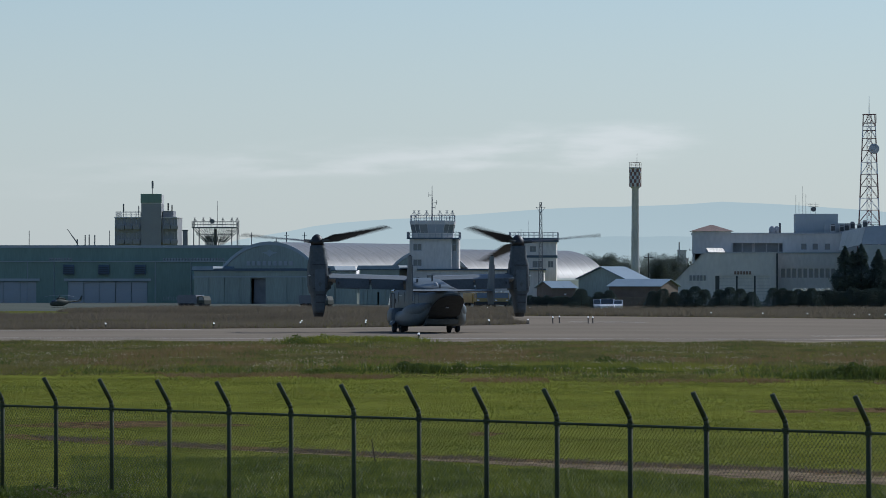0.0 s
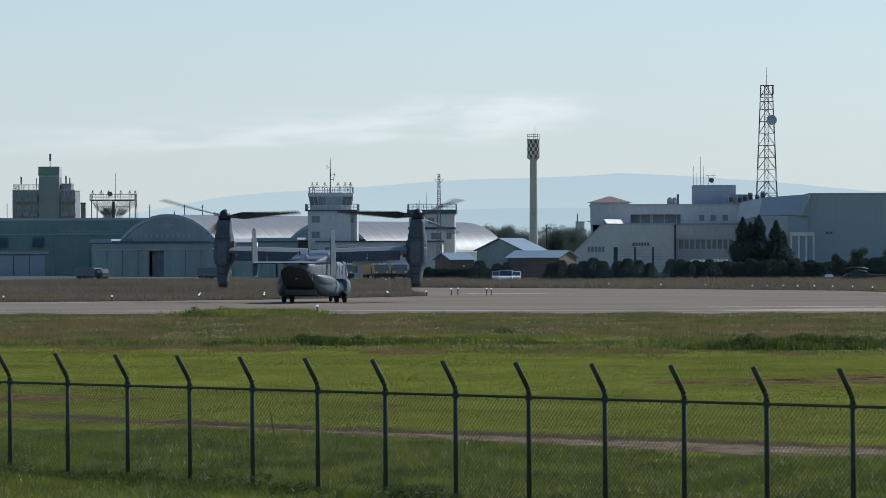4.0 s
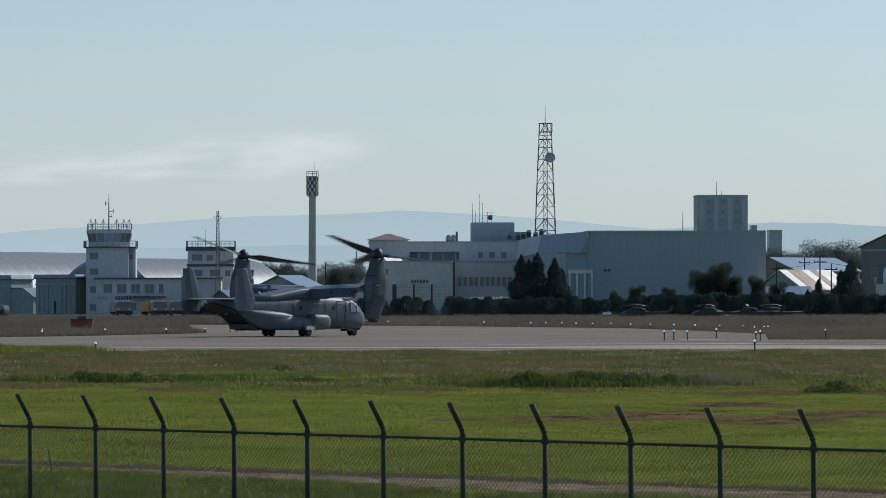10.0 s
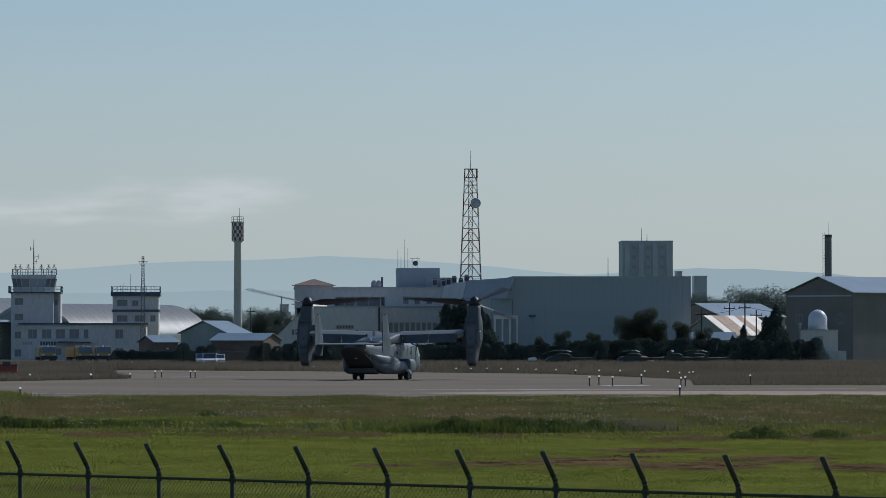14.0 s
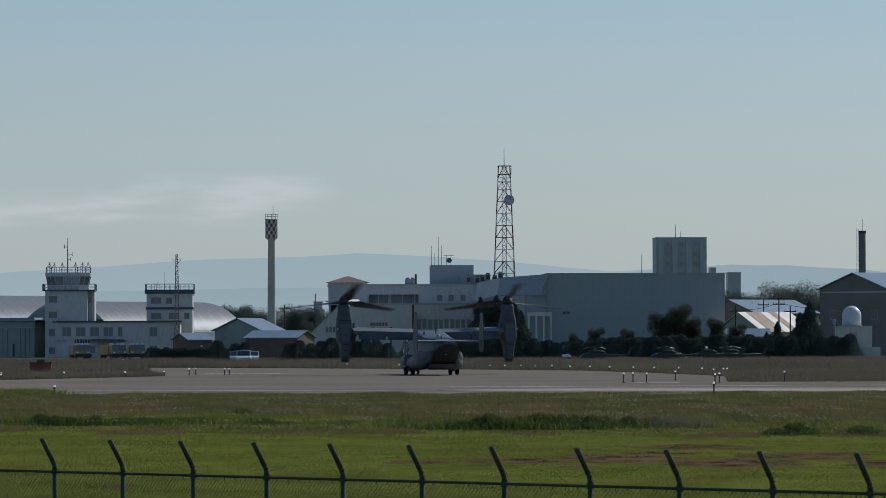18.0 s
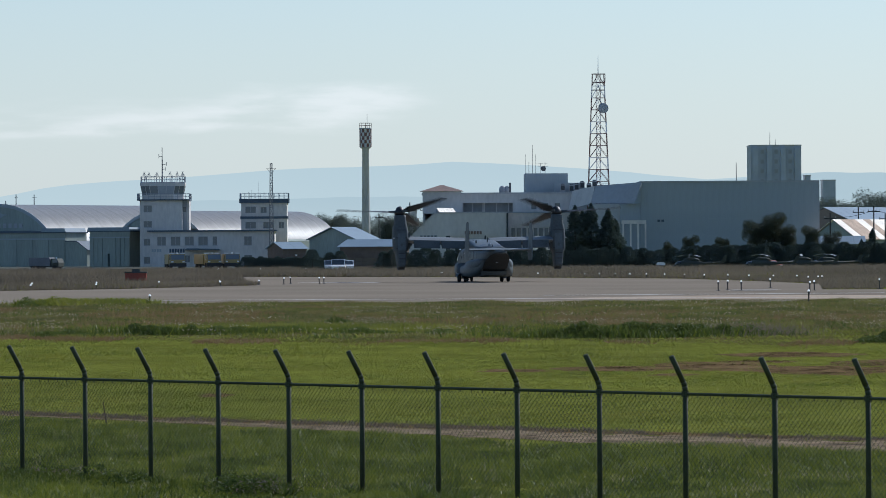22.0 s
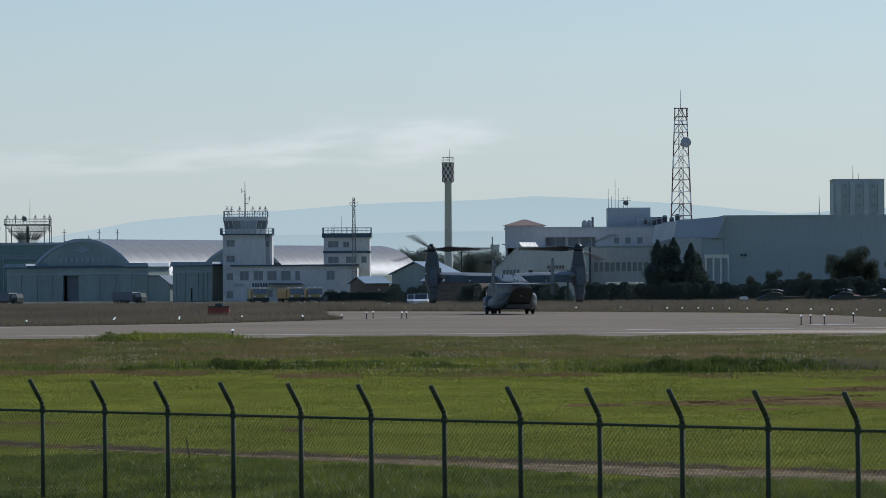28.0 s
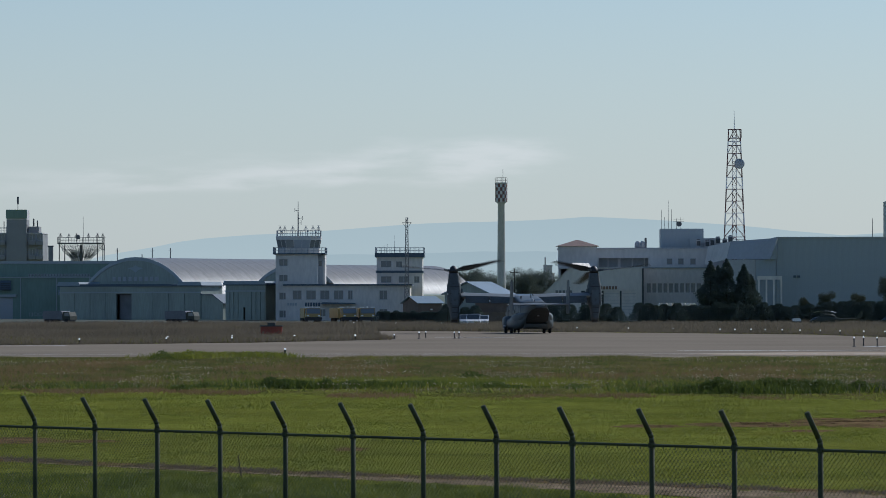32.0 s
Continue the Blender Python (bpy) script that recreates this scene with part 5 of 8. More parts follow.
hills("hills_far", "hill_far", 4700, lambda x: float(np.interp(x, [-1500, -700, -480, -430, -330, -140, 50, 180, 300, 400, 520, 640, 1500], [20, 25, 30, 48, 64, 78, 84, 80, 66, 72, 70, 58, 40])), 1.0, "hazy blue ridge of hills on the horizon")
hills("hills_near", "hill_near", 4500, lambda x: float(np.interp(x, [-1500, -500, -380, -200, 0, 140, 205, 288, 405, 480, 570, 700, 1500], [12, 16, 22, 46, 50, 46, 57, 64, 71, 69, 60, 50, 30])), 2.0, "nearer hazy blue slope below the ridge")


# ---- buildings across the airfield ----
def arch(half, low, high, n=14):
    """An arched outline from one eave to the other."""
    rise = high - low
    r = (half * half + rise * rise) / (2 * rise)
    a = math.asin(min(1.0, half / r))
    return [(r * math.sin(a * (2 * i / n - 1)), high - r + r * math.cos(a * (2 * i / n - 1))) for i in range(n + 1)]


def arched_roof(parent, half, low, high, length, bays):
    """Sheets of corrugated metal in bays, each with its ribs."""
    out = arch(half, low, high, 40)
    d = length / bays
    bm = bmesh.new()
    n = 10
    rows = []
    for i in range(n + 1):
        y = d * i / n
        up = 0.05 if i % 2 else 0.0
        rows.append([(x * (1 + up / half), y, z + up) for x, z in out])
    vs = [[bm.verts.new(p) for p in r] for r in rows]
    for a, b in zip(vs, vs[1:]):
        for i in range(len(a) - 1):
            bm.faces.new((a[i], b[i], b[i + 1], a[i + 1]))
    piece = part("roof_sheet", bm, "roofmetal", parent, smooth=True)
    for k in range(1, bays):
        share("roof_sheet", piece, parent, pose(0, d * k, 0))


def gable_wall(parent, half, low, high, y, material, label=""):
    out = arch(half - 0.1, low, high - 0.08, 18)
    return part("gable_wall", prism(bmesh.new(), [(-half + 0.1, 0)] + out + [(half - 0.1, 0)], y, y + 0.3), material, parent, label)


def arched_hangar(name, m, half, low, high, length, block, door, label):
    h = thing(name, label, "hangar", m)
    arched_roof(h, half, low, high, length, 12)
    gable_wall(h, half, low, high, 0.05, "greygreen")
    gable_wall(h, half, low, high, length - 0.4, "greygreen")
    rim = bmesh.new()
    out, inn = arch(half + 0.15, low, high + 0.15, 18), arch(half - 0.35, low, high - 0.4, 18)
    for i in range(18):
        q = [out[i], out[i + 1], inn[i + 1], inn[i]]
        loft(rim, [[(x, -0.12, z) for x, z in q], [(x, 0.0, z) for x, z in q]])
    part("gable_trim", rim, "bluegrey", h)
    for s in (-1, 1):
        part("side_wall", abox(s * half - 0.15, s * half + 0.15, 0, length, 0, low), "greygreen", h)
    if block:
        x0, x1, top = block
        b = part("front_block", holed_wall(bmesh.new(), x0, x1, 0, top, [(door[0], door[1], 0, door[2])], -6.0, 0.3), "greygreen", h)
        part("block_side", abox(x0, x0 + 0.3, -5.7, 0, 0, top), "greygreen", h)
        part("block_side", abox(x1 - 0.3, x1, -5.7, 0, 0, top), "greygreen", h)
        part("block_roof", prism(bmesh.new(), [(x0 - 0.3, top), (x1 + 0.3, top), (x1 + 0.3, top + 0.15), (half * 0.9, top + 0.4), (-half * 0.9, top + 0.4), (x0 - 0.3, top + 0.15)], -6.3, 0.0), "blueedge", h)
        for e0, e1 in ((x0 - 0.3, x0 + 4.2), (x1 - 4.4, x1 + 0.3)):
            part("end_roof", prism(bmesh.new(), [(e0, top + 0.16), (e1, top + 0.16), (e1 - 0.25, top + 0.75), (e0 + 0.25, top + 0.75)], -6.4, -0.5), "paleroof", h)
        # This slab paints the dim inside of the hangar behind the open gap.
        part("doorway_shade", abox(door[0], door[1], -5.0, -4.8, 0, door[2]), "dark_stack", h, "dark slab standing in for the shaded gap between the sliding doors")
        w = (x1 - x0) / 9
        for i in range(9):
            a = x0 + i * w + 0.12
            if not door[0] - w * 0.6 < a + w / 2 < door[1] + w * 0.6:
                part("door_leaf", abox(a, a + w - 0.24, -6.1, -6.01, 0.05, top - 1.1), "greygreen", b)
        part("door_rail", abox(x0, x1, -6.22, -6.0, top - 1.05, top - 0.85), "bluegrey", b)
    return h


ROT = -30
a1 = arched_hangar("arched_hangar", pose(-71.0, 850, -0.3, 0, 0, ROT) @ Matrix.Diagonal((1.095, 1.095, 1.095, 1)), 11.6, 2.7, 10.25, 50, (-10.7, 16.9, 5.6), (0.4, 3.4, 4.4), "arched hangar with corrugated metal roof and pale green front")
sg = part("winged_emblem", loft(bmesh.new(), [[(x, y, z) for x, z in ((-1.5, 8.6), (-0.6, 8.3), (0, 7.9), (0.6, 8.3), (1.5, 8.6), (0.5, 8.75), (0, 9.1), (-0.5, 8.75))] for y in (-0.02, 0.04)]), "bluegrey", a1, "faded wing-shaped emblem")
for i in range(9):
    part("sign_character", abox(-4.5 + i * 1.05, -3.85 + i * 1.05, -0.03, 0.04, 6.5, 7.2), "palegrey", a1)
a2 = arched_hangar("arched_hangar", pose(-40.8, 812, 0, 0, 0, ROT), 9.6, 3.4, 9.4, 44.5, (-10.1, -2, 5.9), (-6.5, -6.1, 2.2), "arched hangar behind the control tower with bright corrugated roof")
part("side_annex", prism(bmesh.new(), [(16.95, 0), (21.0, 0), (21.0, 2.9), (19.0, 4.2), (16.95, 4.2)], -6, -0.5), "greygreen", a1, "low annex with a sloping roof beside the hangar")
part("annex_roof", loft(bmesh.new(), [[(16.95, y, 4.21), (19.05, y, 4.21), (21.3, y, 2.78), (21.3, y, 2.9), (19.1, y, 4.35), (16.95, y, 4.35)] for y in (-6.2, -0.4)]), "blueedge", a1)
part("side_shed", prism(bmesh.new(), [(11.8, 0), (13.6, 0), (13.6, 2.3), (11.8, 2.9)], 0, 12), "greygreen", a1, "low lean-to along the hangar")
part("side_shed", prism(bmesh.new(), [(9.7, 0), (10.6, 0), (10.6, 4.2), (9.7, 4.5)], 4, 44.4), "greygreen", a2, "low side wall")


def great_hangar():
    h = thing("long_green_hangar", "very long sea-green sheet metal hangar with pale sliding doors", "hangar", pose(0, 888, -0.35) @ Matrix.Diagonal((1.11, 1.11, 1.11, 1)))
    x0, x1 = -150.0, -70.0
    doors = [(-128.0, -106.0, 0, 3.9), (-100.7, -87.3, 0, 3.9)]
    part("front_wall", holed_wall(bmesh.new(), x0, x1, 0, 7.2, doors, 0, 0.4), "green", h)
    part("upper_wall", abox(x0, x1, 1.2, 1.6, 7.2, 9.8), "green", h)
    part("roof", abox(x0, x1, 1.2, 40, 9.8, 10.0), "greygreen", h)
    part("ledge_roof", abox(x0, x1, -0.3, 1.2, 7.2, 7.32), "bluegrey", h)
    part("eave_trim", abox(x0, x1, 1.0, 1.2, 9.55, 9.95), "bluegrey", h)
    part("end_wall", abox(x1 - 0.4, x1, 0.4, 40, 0, 9.8), "green", h)
    part("back_wall", abox(x0, x1, 39.6, 40, 0, 9.8), "green", h)
    for a, b, _, top in doors:
        n = round((b - a) / 2.7)
        w = (b - a) / n
        leaf = None
        for i in range(n):
            m = pose(a + i * w, 0.12 + 0.14 * (i % 2), 0)
            if leaf is None:
                leaf = part("door_leaf", abox(0.05, w - 0.05, 0, 0.1, 0.05, top - 0.05), "shutter", h)
                leaf.matrix_basis = m
            else:
                share("door_leaf", leaf, h, m)
            for z in (0.9, 2.5):
                part("door_rib", abox(a + i * w + 0.05, a + (i + 1) * w - 0.05, 0.06 + 0.14 * (i % 2), 0.119 + 0.14 * (i % 2), z, z + 0.14), "palegrey", h)
        part("door_header", abox(a - 0.6, b + 0.6, -0.35, -0.002, top + 0.05, top + 0.5), "bluegrey", h)
    for x in (-100.5, -94.6, -88.5):
        v = part("vent_hood", loft(bmesh.new(), [[(q, -0.9, 5.1), (q, -0.004, 5.1), (q, -0.004, 6.75), (q, -0.35, 6.7)] for q in (x - 0.9, x + 0.9)]), "blueedge", h, "large sheet metal wall vent hood")
        for k in range(4):
            part("louvre", loft(bmesh.new(), [[(q, -0.93 + 0.1 * k, 5.2 + 0.32 * k), (q, -0.88 + 0.1 * k, 5.2 + 0.32 * k), (q, -0.8 + 0.1 * k, 5.4 + 0.32 * k), (q, -0.85 + 0.1 * k, 5.4 + 0.32 * k)] for q in (x - 0.8, x + 0.8)]), "door", v)
    for i in range(20):
        window(h, -84.8 + i * 0.52, -84.8 + i * 0.52 + 0.36, 7.35, 7.85, 1.02, 0)
    for i in range(8):
        window(h, -104.0 + i * 0.5, -103.65 + i * 0.5, 7.35, 7.85, 1.02, 0)
    for i in range(5):
        window(h, -84.6 + i * 0.8, -84.0 + i * 0.8, 0.8, 1.35, -0.14, 0)
    for x in (-121, -114, -107.5, -103, -86, -80, -74.5):
        part("downpipe", rod(bmesh.new(), (x, -0.08, 0), (x, -0.08, 7.2), 0.07, seg=6), "bluegrey", h)
    for x, t in ((-108, 12.4), (-94.4, 12.4), (-72.5, 12.6)):
        part("roof_pole", rod(bmesh.new(), (x, 6, 10), (x, 6, t + 0.1), 0.06, seg=5), "steelframe", h)
    part("canopy_box", abox(-79.5, -76.1, -2.5, -0.01, 4.3, 5.2), "paleroof", h)


great_hangar()


def discone(parent, x, y, z, s=1.0, mat_name="canvas"):
    bm = bmesh.new()
    rod(bm, (x, y, z), (x, y, z + 1.5 * s), 0.045, seg=5)
    for k in range(6):
        q = math.pi * k / 3
        rod(bm, (x, y, z + 1.45 * s), (x + 0.42 * s * math.cos(q), y + 0.42 * s * math.sin(q), z + 0.75 * s), 0.022, seg=3)
        rod(bm, (x, y, z + 1.5 * s), (x + 0.22 * s * math.cos(q), y + 0.22 * s * math.sin(q), z + 1.5 * s), 0.018, seg=3)
    return part("discone_aerial", bm, mat_name, parent)


def lattice(parent, high, r0, r1, n, mats, r, start=0.0, crossed=True):
    """A square lattice mast in coloured stages."""
    for k in range(n):
        z0, z1 = start + (high - start) * k / n, start + (high - start) * (k + 1) / n
        a, b = (r0 + (r1 - r0) * (z / high) for z in (z0, z1))
        bm = bmesh.new()
        for i in range(4):
            c = [(-1, -1), (1, -1), (1, 1), (-1, 1)]
            p, q = c[i], c[(i + 1) % 4]
            rod(bm, (p[0] * a, p[1] * a, z0), (p[0] * b, p[1] * b, z1), r, seg=4)
            if crossed:
                rod(bm, (p[0] * a, p[1] * a, z0), (q[0] * b, q[1] * b, z1), r * 0.6, seg=3)
                rod(bm, (q[0] * a, q[1] * a, z0), (p[0] * b, p[1] * b, z1), r * 0.6, seg=3)
            else:
                mid = ((p[0] + q[0]) / 2 * b, (p[1] + q[1]) / 2 * b, z1)
                rod(bm, (p[0] * a, p[1] * a, z0), mid, r * 0.75, seg=4)
                rod(bm, (q[0] * a, q[1] * a, z0), mid, r * 0.75, seg=4)
            rod(bm, (p[0] * b, p[1] * b, z1), (q[0] * b, q[1] * b, z1), r * 0.7, seg=3)
        part("mast_section", bm, mats[k % len(mats)], parent)["kind"] = "stuff"


def control_tower():
    t = thing("control_tower", "white plastered airfield control tower with a glazed cab and roof aerials", "control tower", pose(-39.15, 796, 0))
    w = 4.05
    rows = ((9.05, 10.2), (6.5, 7.6), (3.5, 4.65), (0.5, 1.7))
    holes = [(-3.45, -2.05, a, b) for a, b in rows] + [(2.55, 3.7, 9.0, 10.0)] + [(-2.1 + 0.2, -0.9, 0.0, 2.0)]
    part("shaft_wall", holed_wall(bmesh.new(), -w, 2.95, 0, 11, [h for h in holes if h[1] < 2.9], 0, 0.35), "cream", t)
    part("stair_wall", holed_wall(bmesh.new(), 2.95, w - 0.35, 0, 11, [(3.0, 3.6, 9.0, 10.0)], 1.6, 0.35), "shutter", t, "recessed grey stair wall")
    part("return_wall", abox(2.65, 2.95, 0.352, 1.6, 0, 11), "cream", t)
    for s in (-1, 1):
        part("shaft_side", abox(s * w - (0.35 if s > 0 else 0), s * w + (0.35 if s < 0 else 0), 0.35 if s < 0 else 1.6, 7.6, 0, 11), "cream", t)
    part("shaft_back", abox(-w + 0.35, w - 0.35, 7.3, 7.6, 0, 11), "cream", t)
    for k in range(1, 4):
        part("floor_slab", abox(-w + 0.35, 2.6, 0.36, 7.3, 2.75 * k - 0.2, 2.75 * k), "concrete", t)
    for h in holes[:4]:
        window(t, *h, 0.0, 1)
    window(t, 3.0, 3.6, 9.0, 10.0, 1.6, 0)
    d = part("door", abox(-1.88, -0.92, 0.14, 0.2, 0.02, 1.98), "palegrey", t)
    part("door_handle", abox(-1.1, -1.04, 0.08, 0.14, 0.95, 1.15), "steel", d)
    # deck, flared cab, roof
    part("deck", abox(-4.5, 4.2, -0.5, 8.1, 11.0, 11.2), "blueedge", t)
    railing(t, [(-4.45, -0.45), (4.15, -0.45), (4.15, 8.05), (-4.45, 8.05)], 11.2, 0.95)

    def octo(h, cut, z):
        return [(-h, cut, z), (-h + cut, 0, z), (h - cut - 0.7, 0, z), (h - 0.7, cut, z), (h - 0.7, 6.6 - cut, z), (h - cut - 0.7, 6.6, z), (-h + cut, 6.6, z), (-h, 6.6 - cut, z)]

    def shell(name, material, z0, z1, h0, h1, label=""):
        return part(name, loft(bmesh.new(), [octo(h0, 1.5, z0), octo(h1, 1.5, z1)]), material, t, label)

    shell("cab_base", "cream", 11.2, 12.0, 3.75, 3.75)
    part("cab_core", loft(bmesh.new(), [[(x * 0.85, 0.5 + y * 0.85, z) for x, y, z in octo(h, 1.5, z)] for h, z in ((3.7, 12.0), (3.9, 13.4))]), "shutter", t)
    lo, hi = octo(3.7, 1.5, 12.0), octo(3.98, 1.5, 13.4)
    for i in range(8):
        a0, b0, a1, b1 = (Vector(q) for q in (lo[i], lo[(i + 1) % 8], hi[i], hi[(i + 1) % 8]))
        n = max(1, round((b0 - a0).length / 1.25))
        for k in range(n):
            u, v = (k + 0.03) / n, (k + 0.97) / n
            q = [a0.lerp(b0, u), a0.lerp(b0, v), a1.lerp(b1, v), a1.lerp(b1, u)]
            off = (b0 - a0).cross(Vector((0, 0, 1))).normalized() * 0.04
            part("cab_pane", loft(bmesh.new(), [[p - off for p in q], q]), "palegrey" if i == 1 and 0 < k < 4 else "far_pane", t)
            bm = bmesh.new()
            rod(bm, a0.lerp(b0, k / n), a1.lerp(b1, k / n), 0.05, seg=4)
            part("cab_mullion", bm, "cream", t)
    shell("cab_fascia", "cream", 13.4, 14.0, 4.05, 4.1)
    shell("cab_roof", "concrete", 14.0, 14.06, 4.1, 4.0)
    railing(t, [(-3.95, 1.4), (-2.5, 0.1), (1.8, 0.1), (3.3, 1.4), (3.3, 5.2), (1.8, 6.5), (-2.5, 6.5), (-3.95, 5.2)], 14.06, 0.9, step=0.9)
    for x in (-3.5, -2.7, -1.4, 0.9, 2.0, 3.0):
        discone(t, x, 1.5 + (x * 7 % 3), 14.06, 1.15)
    bm = bmesh.new()
    rod(bm, (-0.45, 3, 14), (-0.45, 3, 18.0), 0.12, 0.09, seg=6)
    rod(bm, (-0.45, 3, 18.0), (-0.45, 3, 19.9), 0.07, 0.04, seg=5)
    for z, d in ((17.0, 0.75), (18.3, -0.55), (16.2, 0.5)):
        rod(bm, (-0.45, 3, z), (-0.45 + d, 3, z + 0.08), 0.06, seg=4)
        rod(bm, (-0.45 + d, 3, z - 0.25), (-0.45 + d, 3, z + 0.45), 0.06, seg=4)
    part("aerial_mast", bm, "dark_stack", t)
    for x, z in ((-3.0, 14.6), (2.6, 14.5), (1.3, 14.7)):
        bm = bmesh.new()
        rod(bm, (x, 0.3, 14.06), (x, 0.3, z), 0.05, seg=5)
        loft(bm, [ring_xy(z + q, 0.16 * s, 0.16 * s, 8, 2, x, 0.3) for q, s in ((0, 0.6), (0.12, 1), (0.26, 0.5))])
        part("floodlight", bm, "canvas", t)


def wing_building():
    b = thing("operations_building", "two-storey white plastered block with a blue roof edge beside the tower", "building", pose(-43.4, 795, 0))
    X = lambda c: (c - 553) / 16.9
    holes = [(X(a), X(c), 3.5, 5.0) for a, c in ((605, 630), (643, 670), (682, 708), (720, 747), (760, 773), (848, 870))]
    low = [(X(680), X(697), 0.7, 1.9), (X(815), X(832), 0.7, 1.9), (X(848), X(870), 0.7, 1.9)]
    x0, x1 = 1.9, 22.5
    part("front_wall", holed_wall(bmesh.new(), x0, x1, 0, 5.8, holes + low + [(X(625), X(642), 0, 2.0)], 0, 0.3), "cream", b)
    part("end_wall", abox(x1 - 0.3, x1, 0.3, 9.0, 0, 5.8), "cream", b)
    part("end_wall", abox(x0, x0 + 0.3, 0.3, 4.9, 0, 5.8), "cream", b)
    part("back_wall", abox(x0, x1, 9.0, 9.3, 0, 5.8), "cream", b)
    part("floor_slab", abox(x0 + 0.3, x1 - 0.3, 0.31, 4.8, 2.7, 2.9), "concrete", b)
    part("roof", abox(x0 - 0.4, x1 + 0.4, -0.5, 9.5, 5.8, 6.05), "blueedge", b)
    for h in holes:
        window(b, *h, 0.0, 1)
        part("window_sill", abox(h[0] - 0.08, h[1] + 0.08, -0.1, 0.1, h[2] - 0.08, h[2] - 0.002), "concrete", b)
    for h in low:
        window(b, *h, 0.0, 1)
    part("door", abox(X(625) + 0.02, X(642) - 0.02, 0.12, 0.18, 0, 1.98), "door", b)
    part("canopy", prism(bmesh.new(), [(X(683), 2.75), (X(782), 2.75), (X(778), 2.95), (X(690), 3.05)], -2.4, -0.002), "blueedge", b)
    for i in range(6):
        part("sign_character", abox(5.1 + i * 0.44, 5.42 + i * 0.44, -0.07, -0.004, 2.35, 3.0), "blueedge", b)
    for i in range(4):
        part("sign_character", abox(2.2 + i * 0.42, 2.5 + i * 0.42, -0.07, -0.004, 2.5, 2.95), "bluegrey", b)


def second_tower():
    t = thing("watch_tower", "square white plastered tower with dark bands and a railed roof", "tower", pose(-26.8, 807, 0))
    w = 7.7
    holes = [(0.7, 2.5, 8.9, 10.0), (3.25, 4.3, 8.9, 9.9), (0.7, 2.5, 6.3, 7.4), (3.7, 5.4, 6.3, 7.4), (6.3, 7.2, 6.3, 7.4)]
    part("front_wall", holed_wall(bmesh.new(), 0, w, 0, 10.6, holes, 0, 0.3), "cream", t)
    part("end_wall", abox(w - 0.3, w, 0.3, 7, 0, 10.6), "cream", t)
    part("end_wall", abox(0, 0.3, 0.3, 7, 0, 10.6), "cream", t)
    part("back_wall", abox(0, w, 7, 7.3, 0, 10.6), "cream", t)
    part("floor_slab", abox(0.3, w - 0.3, 0.31, 7, 8.0, 8.2), "concrete", t)
    for h in holes:
        window(t, *h, 0.0, 1)
    part("band", abox(-0.15, w + 0.15, -0.15, 7.4, 7.95, 8.35), "blueedge", t)
    part("roof_slab", abox(-0.3, w + 0.3, -0.4, 7.6, 10.6, 11.3), "blueedge", t)
    railing(t, [(-0.2, -0.3), (w + 0.2, -0.3), (w + 0.2, 7.5), (-0.2, 7.5)], 11.3, 0.95, step=0.8)
    bm = bmesh.new()
    for x, z in ((1.7, 12.9), (2.9, 14.3), (1.2, 12.5)):
        rod(bm, (x, 3, 11.3), (x, 3, z), 0.04, 0.025, seg=4)
    part("whip_aerial", bm, "dark_stack", t)
    m = thing("lattice_mast", "slender red and white lattice mast beside the tower", "mast", pose(-21.35, 793.5, 0))
    lattice(m, 17.0, 0.42, 0.16, 14, ("dark_stack", "dark_stack"), 0.07)
    bm = bmesh.new()
    rod(bm, (-0.75, 0, 16.2), (0.75, 0, 16.2), 0.04, seg=4)
    for s in (-1, 1):
        rod(bm, (s * 0.2, 0, 15.5), (s * 0.75, 0, 16.2), 0.03, seg=4)
    part("crossbar", bm, "steelframe", m)


control_tower()
wing_building()
second_tower()


